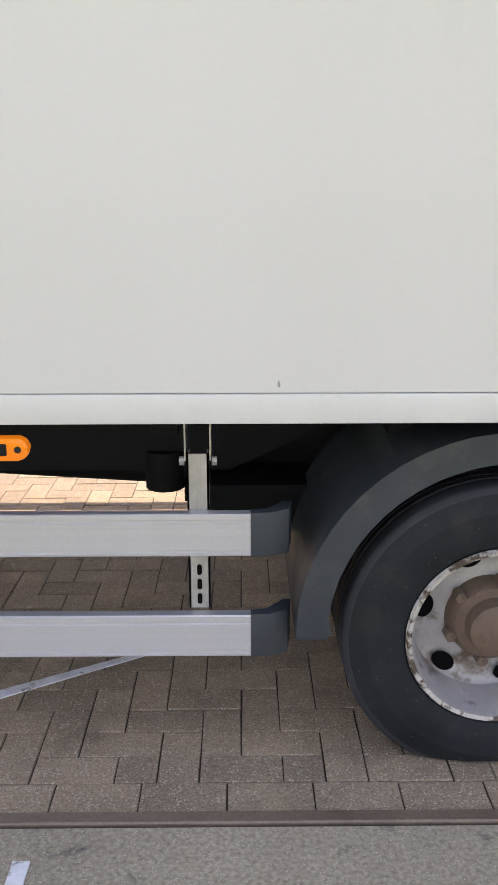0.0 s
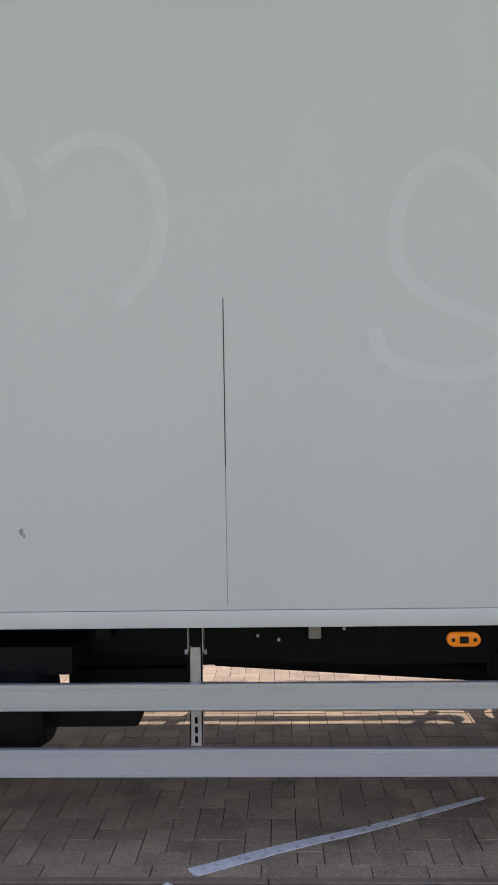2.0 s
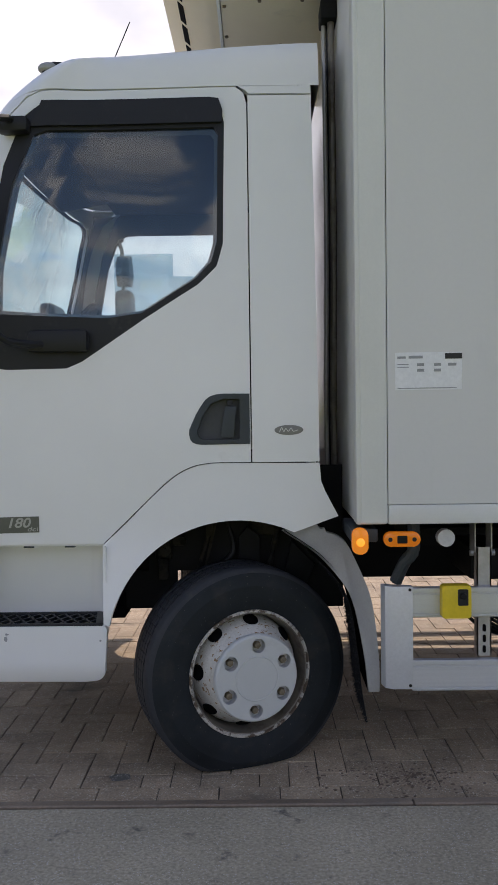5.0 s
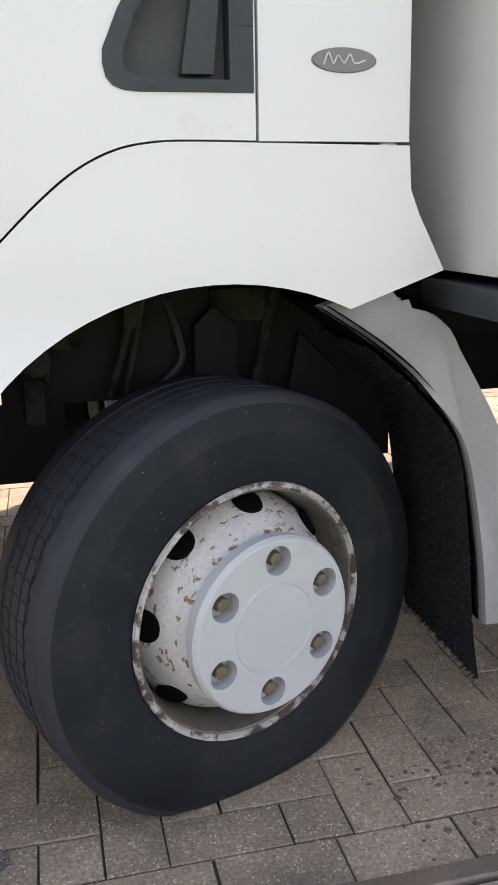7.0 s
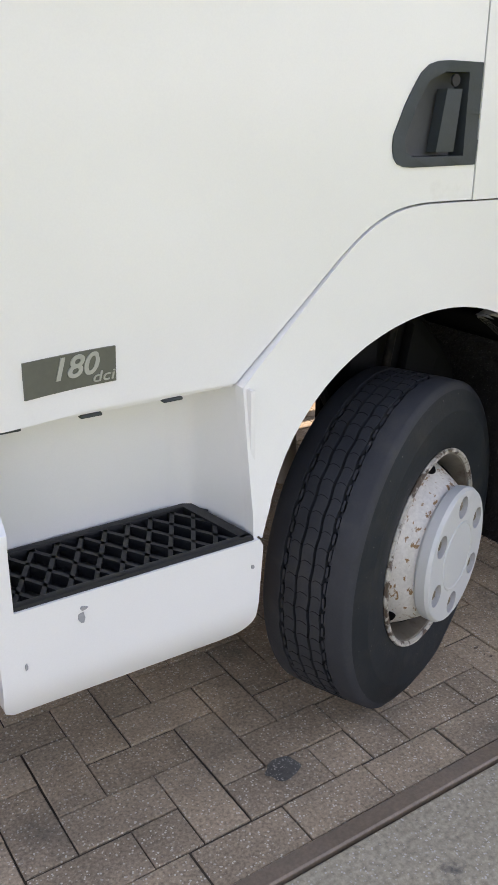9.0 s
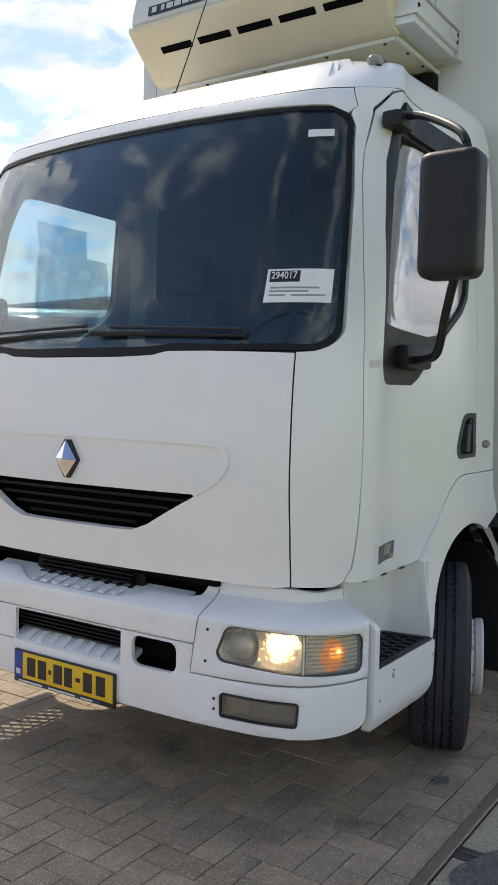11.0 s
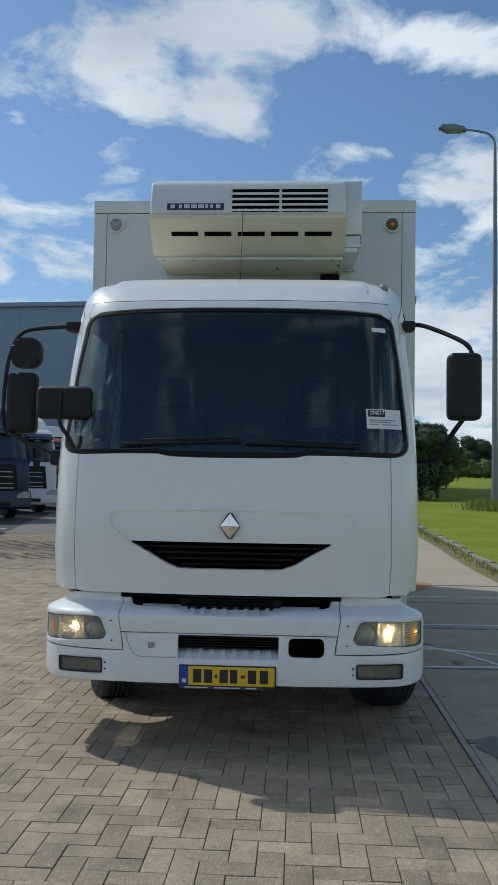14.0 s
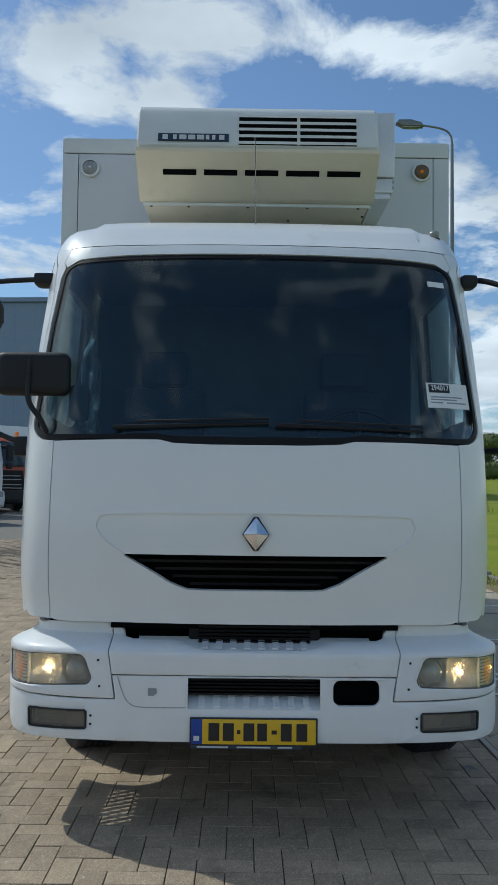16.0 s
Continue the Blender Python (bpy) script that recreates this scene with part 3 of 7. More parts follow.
# ---- ground ----
EDGE, STEEL, KERB_Y, TAR_Y = -1.332, -1.378, -3.6, 5.0
SLAB0, SLAB_PITCH = 0.452, 2.09


def rise(x):
    """The yard climbs gently away behind the lorry."""
    return 0.0 if x < 9 else 0.024 * (x - 9) * min(1.0, (x - 9) / 6)


def tar_line(x):
    """Where the blocks end and the asphalt begins."""
    return 5.9 + 0.15 * (max(x, 2.0) - 8.3)


def kerb_line(x):
    return KERB_Y


def sheet(name, xs, ys, drop, material, label, edge=None, kind="structure", category="ground", thick=0.0):
    bm = bmesh.new()
    vs = [[bm.verts.new((x, (edge(x, y) if edge else y), rise(x) + drop)) for y in ys] for x in xs]
    for i in range(len(xs) - 1):
        for j in range(len(ys) - 1):
            bm.faces.new((vs[i][j], vs[i + 1][j], vs[i + 1][j + 1], vs[i][j + 1]))
    if thick:
        ge = bmesh.ops.extrude_face_region(bm, geom=bm.faces[:])
        for v in ge["geom"]:
            if isinstance(v, bmesh.types.BMVert):
                v.co.z -= thick
    return tagged(part(name, bm, material), label, category, kind=kind)


sheet("ground", [-700, -200, -60, -20, -5, 2, 9, 11, 13, 15, 20, 30, 45, 70, 110, 200, 420, 900],
      [-700, -220, -80, -30, -12, -5, 0, 8, 20, 45, 90, 220, 700], -0.075, GRASS, "flat green meadow with yellowish worn patches")
sheet("pavement", [-16, -4, 2, 9, 11, 13, 15, 20, 30, 46], [EDGE, 0, 2.5, TAR_Y], -0.006, JOINT, "sand bed of the herringbone block paving", edge=lambda x, y: tar_line(x) - 0.01 if y == TAR_Y else y, category="pavement", thick=0.05)
sheet("road", [-40, -4, 9, 11, 13, 15, 20, 30, 46, 75], [TAR_Y, 14, 25, 55], 0.0, TARMAC, "old dark asphalt of the lorry park", edge=lambda x, y: tar_line(x) if y == TAR_Y else y, category="road", thick=0.06)
pavement = bpy.data.objects["pavement"]

walkway = thing("slab_road", "strip of steel-edged weathered concrete slabs", "road", kind="structure")
for k in range(-6, 4):
    x0 = SLAB0 + SLAB_PITCH * k + 0.04
    x1 = x0 + SLAB_PITCH - 0.08
    bm = bmesh.new()
    box(bm, (x0, kerb_line(x0) + 0.02, -0.14), (x1, STEEL - 0.004, 0.0), 0.006, 1)
    for v in bm.verts:
        v.co.z += rise(v.co.x)
        if v.co.y < -3:
            v.co.y = kerb_line(v.co.x) + 0.02
    part("slab", bm, SLAB, walkway)
    bm = bmesh.new()
    for a, b in ((x1 + 0.002, x1 + 0.036), (x1 + 0.044, x1 + 0.078)):
        box(bm, (a, kerb_line(x1) + 0.02, -0.1), (b, STEEL - 0.004, 0.003), 0.003, 1)
    for v in bm.verts:
        v.co.z += rise(v.co.x)
    part("joint_strip", bm, EDGESTEEL, walkway, "worn steel angle at the slab joint")
sheet("path", [8.8, 9, 11, 13, 15, 20, 30, 46], [KERB_Y, -2.5, STEEL - 0.004], 0.0, SANDPATH, "smooth pale sandy concrete path beside the lawn", category="path", thick=0.1)
sheet("verge", [5, 9, 11, 13, 15, 20, 30, 46], [-4.05, KERB_Y - 0.01], -0.01, VERGE, "strip of dry leaves and weeds along the kerb", category="verge", thick=0.06)
bm = bmesh.new()
rim = [bm.verts.new((8.6 + 0.75 * math.cos(a) * (1 + 0.25 * math.sin(3 * a)), -2.0 + 0.5 * math.sin(a) * (1 + 0.3 * math.cos(2 * a + 1)), 0.006)) for a in [k * 0.2618 for k in range(24)]]
bm.faces.new(rim)
tagged(part("sand_patch", bm, ORANGESAND), "patch of spilt orange sand on the slabs", "sand", kind="structure")
bm = bmesh.new()
for x0 in np.arange(-12.0, 36.0, 2.0):
    a, b = len(bm.verts), 0
    box(bm, (x0, STEEL, -0.1), (x0 + 1.996, EDGE - 0.003, 0.006), 0.004, 1)
for v in bm.verts:
    v.co.z += rise(v.co.x)
part("edge_bar", bm, RUSTBAR, walkway, "rusty brown steel edge bar")

random.seed(12)
bm = bmesh.new()
for i in range(260):
    x, y = random.gauss(2.02, 0.1), random.gauss(-1.16, 0.06)
    if i % 3 == 0:
        x, y = random.uniform(1.6, 2.5), random.uniform(-1.32, -1.05)
    s = random.uniform(0.002, 0.0065)
    bmesh.ops.create_icosphere(bm, subdivisions=1, radius=s, matrix=Matrix.Translation((x, y, s * 0.25)) @ Matrix.Diagonal((random.uniform(0.8, 1.6), random.uniform(0.7, 1.2), 0.5, 1)))
tagged(part("soil_crumbs", bm, HUBRUST, flat=True), "red-brown crumbs of dry soil on the paving", "soil", kind="stuff")
for cx, cy, rx, ry, seed in ((0.28, -1.62, 0.3, 0.2, 1), (0.93, -1.14, 0.045, 0.03, 2), (2.75, -1.75, 0.09, 0.05, 4), (3.6, -1.62, 0.06, 0.04, 5)):
    bm = bmesh.new()
    ring = []
    for k in range(40):
        a = 2 * math.pi * k / 40
        w = 1 + 0.35 * noise.noise(Vector((math.cos(a) * 1.4, math.sin(a) * 1.4, seed * 3.1)))
        ring.append(bm.verts.new((cx + rx * w * math.cos(a), cy + ry * w * math.sin(a), 0.0045)))
    bm.faces.new(ring)
    tagged(part("stain", bm, STAIN), "dark oily stain on the ground", "stain", kind="structure")

bm = ribbon(curve([(5.02, -0.565), (4.75, -0.72), (4.44, -0.897), (4.07, -1.08), (3.69, -1.30)]), lambda t: 0.025 + 0.05 * t, lambda u, v, h: (u, v, h), 0.006, 0.004)
tagged(part("marking_line", bm, LINEWHITE), "faded white painted line across the paving", "marking", kind="structure")
bm = ribbon(curve([(3.62, -1.39), (3.32, -1.75), (2.9, -2.0), (2.49, -2.2), (2.0, -2.5)]), 0.045, lambda u, v, h: (u, v, h), 0.006, 0.004)
tagged(part("marking_line", bm, LINEWHITE), "faded white painted line across the concrete slabs", "marking", kind="structure")
for pts in ([(7.25, -1.5), (7.32, -2.6), (7.38, -3.55)], [(4.83, -1.5), (4.84, -2.1), (4.92, -3.5)], [(3.35, -1.5), (3.35, -1.74), (3.1, -2.35), (2.9, -3.0)], [(2.55, -1.42), (2.56, -1.6), (2.61, -2.2), (2.65, -3.4)]):
    bm = ribbon([tuple(p) for p in curve(pts, 5)], 0.04, lambda u, v, h: (u, v, h), 0.007, 0.005)
    tagged(part("marking_line", bm, LINEWHITE), "thin white line across the concrete slabs: painted joint glint, chalk for the slanted one", "marking", kind="structure")

# ---- the lorry ----
lorry = thing("box_truck", "white refrigerated box lorry parked with its lamps lit", "truck")


def mirror_y(bm):
    for v in bm.verts:
        v.co.y = -v.co.y
    bmesh.ops.reverse_faces(bm, faces=bm.faces)
    return bm


# the cab's skin: a plan that is swept up, narrowed and raked
PLAN = curve([(0.006, -0.25), (0, 0), (0.006, 0.25), (0.026, 0.5), (0.05, 0.7), (0.075, 0.82), (0.115, 0.91), (0.17, 0.98), (0.25, 1.035), (0.33, 1.066),
              (0.39, 1.07), (0.47, 1.054), (0.6, 1.04), (0.9, 1.042), (1.2, 1.05), (1.45, 1.046), (1.72, 1.04), (1.86, 1.036)], 14)[14:]
ARC = [0.0]
for a, b in zip(PLAN, PLAN[1:]):
    ARC.append(ARC[-1] + math.hypot(b[0] - a[0], b[1] - a[1]))
Z_W, W_W = (0.3, 0.86, 1.1, 1.7, 2.1, 2.3, 2.46, 2.6, 2.66, 2.69, 2.725, 2.75), (1.0, 1.0, 1.008, 1.0, 0.982, 0.97, 0.957, 0.938, 0.912, 0.885, 0.77, 0.5)
Z_F, F_F = (0.3, 0.86, 1.0, 1.25, 1.64, 1.93, 2.42, 2.55, 2.62, 2.68, 2.72, 2.75), (0.07, 0.05, 0.03, 0.012, 0.04, 0.125, 0.285, 0.34, 0.395, 0.5, 0.64, 0.9)

Z_W, W_W = zip(*sorted(tuple(p) for p in curve(list(zip(Z_W, W_W)), 6)))
Z_F, F_F = zip(*sorted(tuple(p) for p in curve(list(zip(Z_F, F_F)), 6)))


def skin_point(u, z):
    s = abs(u)
    x, y = float(np.interp(s, ARC, [p[0] for p in PLAN])), float(np.interp(s, ARC, [p[1] for p in PLAN]))
    f, w = float(np.interp(z, Z_F, F_F)), float(np.interp(z, Z_W, W_W))
    px = f + x * (1.72 - f) / 1.72
    k = min(1.0, max(0.0, (px - 0.45) / 0.3))
    up = 0.033 * k * k * (3 - 2 * k) * min(1.0, max(0.0, (z - 2.0) / 0.6))
    return Vector((px, math.copysign(y * w, -u), z + up))


def skin(u, z, depth=0.0):
    p = skin_point(u, z)
    if not depth:
        return p
    n = (skin_point(u + 0.01, z) - skin_point(u - 0.01, z)).cross(skin_point(u, z + 0.01) - skin_point(u, z - 0.01))
    return p + n.normalized() * -depth if n.dot(Vector((p.x - 1.0, p.y, 0.0))) < 0 else p + n.normalized() * depth


def uy(y, z):
    """How far round the plan the skin has that y (positive y here is the driver's side)."""
    w = float(np.interp(z, Z_W, W_W))
    ys = [p[1] for p in PLAN]
    top = ys.index(max(ys))
    return math.copysign(float(np.interp(abs(y) / w, ys[:top + 1], ARC[:top + 1])), y)


def ux(x, z):
    f = float(np.interp(z, Z_F, F_F))
    return float(np.interp((x - f) * 1.72 / (1.72 - f), [p[0] for p in PLAN], ARC))


def dense(points, step=0.06):
    """The same closed outline with points added along its long edges."""
    out = []
    for a, b in zip(points, points[1:] + points[:1]):
        n = max(1, math.ceil(math.hypot(b[0] - a[0], b[1] - a[1]) / step))
        out += [(a[0] + (b[0] - a[0]) * k / n, a[1] + (b[1] - a[1]) * k / n) for k in range(n)]
    return out


def front(points):
    return [(uy(y, z), z) for y, z in dense(points)]


def side(points):
    return [(ux(x, z), z) for x, z in dense(points)]


def both(points):
    """A front outline given for the driver's half, closed over the middle."""
    return points + [(-y, z) for y, z in reversed(points)]


def seamed(loop, gap):
    """Pulls the points next to the flap's upright seam onto one straight line."""
    return [(math.copysign(SEAM_U + gap, u), z) if abs(abs(u) - SEAM_U) < 0.03 else (u, z) for u, z in loop]


def flip(loops):
    return [[(-u, z) for u, z in loop] for loop in loops]


def front_line(points):
    return [(uy(y, z), z) for y, z in points]


# front flap with the grille mouth
SEAM_U = uy(0.898, 1.3)
SEAM_LOW, SEAM_HIGH = (0.8935, 0.873), (0.8965, 1.645)
mouth = both([(0.2, 1.012), (0.29, 1.014), (0.36, 1.04), (0.45, 1.093), (0.562, 1.155), (0.555, 1.162), (0.3, 1.162)])
panel = both([(0.3, 0.868), (0.6, 0.868), (0.85, 0.866), SEAM_LOW, SEAM_HIGH, (0.6, 1.652), (0.42, 1.652), (0.36, 1.638), (0.2, 1.632)])
front_panel = part("front_panel", patch(skin, [seamed(front(panel), -0.003), front(mouth)], 0.03, 0.07, 0.07), WHITE, lorry, "white front flap with a wide black grille mouth")
bm = ribbon([skin_uv for skin_uv in front_line(curve([(-0.57, 1.165), (-0.65, 1.215), (-0.688, 1.27), (-0.68, 1.31), (-0.64, 1.335), (-0.4, 1.343), (0, 1.346), (0.4, 1.343), (0.64, 1.335), (0.68, 1.31), (0.688, 1.27), (0.65, 1.215), (0.57, 1.165)]))], 0.016, skin, 0.008, 0.012)
part("raised_line", bm, WHITE, front_panel)
bm = bmesh.new()
for k, z in enumerate((1.03, 1.062, 1.094, 1.126)):
    half = 0.28 + 0.075 * k
    prism(bm, [(0.075, z), (0.11, z + 0.006), (0.11, z + 0.012), (0.07, z + 0.012)], "y", -half, half)
part("grille_bar", bm, GRILLE, front_panel)
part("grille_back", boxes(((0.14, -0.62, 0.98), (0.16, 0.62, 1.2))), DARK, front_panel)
bm = bmesh.new()
dia = [(0.01, 0.07), (0.057, -0.004), (0.01, -0.072), (-0.01, -0.072), (-0.057, -0.004), (-0.01, 0.07)]
prism(bm, [(y, 1.256 + z) for y, z in dia], "x", -0.004, 0.014)
part("emblem_base", bm, INK, front_panel)
for k, (pa, pb, pc) in enumerate((((0.0, 0.069), (0.054, -0.003), (-0.004, 0.0)), ((0.0, 0.069), (-0.054, -0.003), (-0.004, 0.0)), ((0.0, -0.071), (0.054, -0.004), (-0.004, -0.001)), ((0.0, -0.071), (-0.054, -0.004), (-0.004, -0.001)))):
    bm = bmesh.new()
    q = [bm.verts.new((x, y, 1.256 + z)) for x, (y, z) in ((-0.007, pa), (-0.007, pb), (-0.03, pc))]
    r = [bm.verts.new((-0.003, v.co.y, v.co.z)) for v in q]
    bm.faces.new(q), bm.faces.new(r[::-1])
    for e in range(3):
        bm.faces.new((q[e], q[(e + 1) % 3], r[(e + 1) % 3], r[e]))
    part("emblem_facet", bm, CHROME, front_panel, "chrome facet of the diamond emblem", flat=True)

# corner panels with the windscreen pillars
ws_out = [(0.3, 1.637), (0.37, 1.64), (0.42, 1.655), (0.6, 1.656)] + arc(0.93, 1.73, 0.075, -90, 0, 8) + [(1.0, 1.8), (0.965, 2.2), (0.938, 2.4)] + arc(0.845, 2.43, 0.09, 10, 84, 8) + [(0.6, 2.535), (0.3, 2.54)]
IN_Z, IN_Y = (1.652, 1.66, 1.67, 1.69, 1.71, 1.73, 1.8, 2.2, 2.4, 2.445, 2.47, 2.49), (0.945, 0.963, 0.982, 0.999, 1.008, 1.012, 1.007, 0.972, 0.945, 0.941, 0.931, 0.92)
OUT_Z, OUT_X = (0.872, 0.885, 0.93, 1.33, 1.62, 1.95, 2.25, 2.36, 2.52, 2.585, 2.6), (0.24, 0.267, 0.292, 0.3095, 0.3145, 0.3565, 0.4065, 0.4365, 0.5065, 0.6, 0.615)
CORNER_Z = [0.872, 0.885, 0.905, 0.93] + [0.93 + 0.718 * k / 14 for k in range(1, 15)] + [1.652, 1.66, 1.67, 1.68, 1.69, 1.705, 1.72, 1.74, 1.76, 1.8] + [1.8 + 0.69 * k / 14 for k in range(1, 15)] + [2.505, 2.52, 2.545, 2.57, 2.585, 2.597]


def corner_point(k, z, depth):
    """Across the corner panel from the flap's seam or the windscreen (k 0) to the door (k 1)."""
    out = ux(float(np.interp(z, OUT_Z, OUT_X)), z)
    if z < 1.65:
        ins = SEAM_U + 0.0025
    elif z <= 2.49:
        ins = uy(float(np.interp(z, IN_Z, IN_Y)), z)
    else:
        ins = uy(float(np.interp(z, (2.49, 2.52, 2.594), (0.913, 0.933, 0.903))), z)
    return skin(ins + (out - ins) * k, z, depth)


for sgn in (1, -1):
    bm = bmesh.new()
    lay = [[[bm.verts.new(corner_point(i / 10, z, d)) for i in range(11)] for z in CORNER_Z] for d in (0.0, -0.03)]
    n = len(CORNER_Z)
    for j in range(n - 1):
        for i in range(10):
            bm.faces.new((lay[0][j][i], lay[0][j][i + 1], lay[0][j + 1][i + 1], lay[0][j + 1][i]))
            bm.faces.new((lay[1][j][i], lay[1][j + 1][i], lay[1][j + 1][i + 1], lay[1][j][i + 1]))
        for i in (0, 10):
            bm.faces.new((lay[0][j][i], lay[0][j + 1][i], lay[1][j + 1][i], lay[1][j][i]))
    for j in (0, n - 1):
        for i in range(10):
            bm.faces.new((lay[0][j][i], lay[0][j][i + 1], lay[1][j][i + 1], lay[1][j][i]))
    bmesh.ops.recalc_face_normals(bm, faces=bm.faces)
    part("corner_panel", bm if sgn > 0 else mirror_y(bm), WHITE, lorry, "white cab corner and windscreen pillar")
    bm = bmesh.new()
    lay = [[[bm.verts.new(corner_point(-0.06 + 1.2 * i / 6, z, d)) for i in range(7)] for z in [1.62 + 0.05 * q for q in range(20)]] for d in (-0.034, -0.05)]
    for j in range(19):
        for i in range(6):
            bm.faces.new((lay[0][j][i], lay[0][j][i + 1], lay[0][j + 1][i + 1], lay[0][j + 1][i]))
            bm.faces.new((lay[1][j][i], lay[1][j + 1][i], lay[1][j + 1][i + 1], lay[1][j][i + 1]))
        for i in (0, 6):
            bm.faces.new((lay[0][j][i], lay[0][j + 1][i], lay[1][j + 1][i], lay[1][j][i]))
    part("pillar_lining", bm if sgn > 0 else mirror_y(bm), INTERIOR, lorry, "grey windscreen pillar lining")

# windscreen
ws_in = [(0.3, 1.668), (0.38, 1.672), (0.45, 1.682), (0.6, 1.676)] + arc(0.925, 1.74, 0.064, -90, 0, 7) + [(0.986, 1.8), (0.952, 2.2), (0.922, 2.4)] + arc(0.84, 2.425, 0.08, 10, 84, 7) + [(0.6, 2.517), (0.3, 2.522)]
windscreen = part("windscreen", patch(skin, [front(both(ws_in))], 0.006, 0.08, 0.08, lift=-0.006), SCREEN, lorry, "dark tinted windscreen reflecting the clouds")
windscreen.visible_shadow = False
part("seal", patch(skin, [front(both(ws_out)), front(both(ws_in))], 0.014, 0.08, 0.08, lift=-0.002), GRILLE, windscreen, "black windscreen surround")
bm = bmesh.new()
for y0, y1, z0, z1 in ((0.62, -0.05, 1.70, 1.725), (-0.08, -0.72, 1.715, 1.70)):
    a, b = skin(uy(-y0, z0), z0, 0.02), skin(uy(-y1, z1), z1, 0.012)
    rod(bm, a, b, 0.009, 0.006, 8)
    rod(bm, a + (b - a) * 0.15 + Vector((-0.006, 0, 0.022)), b + Vector((-0.004, 0, 0.02)), 0.006, 0.006, 6)
part("wiper", bm, BLACK, windscreen, "black wiper arms and blades")
bm = patch(skin, [front([(0.76, 1.815), (0.968, 1.815), (0.96, 1.93), (0.755, 1.93)])], 0.001, 0.05, 0.05, lift=-0.003)
wsticker = part("stock_sticker", bm, PAPER, windscreen, "white stock-number sticker behind the windscreen")
part("number_field", patch(skin, [front([(0.768, 1.885), (0.868, 1.885), (0.866, 1.923), (0.766, 1.923)])], 0.0012, 0.05, 0.05, lift=-0.0016), INK, wsticker)


def on_skin(u, z, lift):
    """A pose on the skin, x along it to the right as seen from outside and y up."""
    p = skin(u, z, lift)
    r = (skin_point(u + 0.02, z) - skin_point(u - 0.02, z)).normalized()
    up = (skin_point(u, z + 0.02) - skin_point(u, z - 0.02)).normalized()
    n = r.cross(up).normalized()
    if n.dot(Vector((p.x - 1.2, p.y, 0.0))) < 0:
        r, n = -r, -n
    up = n.cross(r)
    return Matrix(((r.x, up.x, n.x, p.x), (r.y, up.y, n.y, p.y), (r.z, up.z, n.z, p.z), (0, 0, 0, 1)))


writing("294017", 0.036, PAPER, wsticker, on_skin(uy(0.817, 1.904), 1.904, 0.0035), width=0.088, depth=0.001)
bm = bmesh.new()
for z, a, b in ((1.862, 0.775, 0.93), (1.85, 0.775, 0.9), (1.836, 0.775, 0.83), (1.836, 0.85, 0.95)):
    pm = patch(skin, [front([(a, z), (b, z), (b, z + 0.006), (a, z + 0.006)])], 0.0008, 0.1, 0.1, lift=-0.0018)
    me = bpy.data.meshes.new("t")
    pm.to_mesh(me), pm.free()
    bm.from_mesh(me), bpy.data.meshes.remove(me)
part("print_line", bm, GREYPRINT, wsticker)
part("toll_sticker", patch(skin, [front([(0.80, 2.405), (0.885, 2.405), (0.882, 2.432), (0.797, 2.432)])], 0.001, 0.05, 0.05, lift=-0.003), PAPER, windscreen, "small white sticker at the top of the windscreen")

def flared(u, z, depth=0.0):
    """The skin, standing out more and more towards the sills."""
    return skin(u, z, depth + 0.055 * min(1.0, max(0.0, (1.12 - z) / 0.5)) ** 1.5)


def step_face(x, z, depth=0.0):
    """The face of the step panel: upright, tucked in below and leaning in at the fin by the bumper."""
    y = 1.113 - 0.03 * (max(0.0, 0.44 - z) / 0.09) ** 2 - 0.6 * max(0.0, 0.40 - x) ** 2
    k = min(1.0, max(0.0, (z - 0.715) / 0.085))
    y -= 0.135 * k * k * (3 - 2 * k)
    return Vector((x, -(y + depth), z))


# doors
cup = [(1.207, 1.315), (1.206, 1.295), (1.21, 1.276), (1.22, 1.264), (1.236, 1.258), (1.258, 1.256), (1.438, 1.257), (1.438, 1.449), (1.34, 1.45), (1.312, 1.448), (1.288, 1.441), (1.268, 1.426), (1.25, 1.4), (1.232, 1.37)]
cup_in = [(1.236, 1.31), (1.24, 1.285), (1.26, 1.275), (1.40, 1.275), (1.40, 1.43), (1.335, 1.43), (1.29, 1.412), (1.262, 1.37)]
SILL = [tuple(p) for p in curve([(0.866, 0.878), (0.95, 0.957), (1.026, 1.031), (1.10, 1.101), (1.16, 1.147), (1.22, 1.175), (1.28, 1.186), (1.34, 1.188), (1.441, 1.187)], 4)]
door_loop = [(0.298, 0.93), (0.275, 0.892), (0.30, 0.882)] + SILL + [
             (1.441, 2.53), (1.43, 2.57), (1.40, 2.592), (0.66, 2.59), (0.6, 2.575), (0.51, 2.51), (0.44, 2.36), (0.41, 2.25), (0.36, 1.95), (0.318, 1.62), (0.313, 1.33)]
trim_loop = [(0.431, 1.66), (0.433, 1.625), (0.442, 1.592), (0.458, 1.57), (0.48, 1.557), (0.51, 1.552), (0.74, 1.555), (0.80, 1.58), (1.05, 1.745), (1.25, 1.868), (1.32, 1.935), (1.345, 2.02), (1.355, 2.46), (1.34, 2.52), (1.30, 2.545), (0.66, 2.545), (0.585, 2.5), (0.51, 2.33), (0.47, 2.1)]
glass_loop = [(0.475, 1.765), (0.9, 1.745), (1.03, 1.762), (1.24, 1.89), (1.30, 1.955), (1.322, 2.03), (1.33, 2.42), (1.315, 2.445), (0.68, 2.445), (0.63, 2.43), (0.545, 2.25), (0.49, 1.95)]
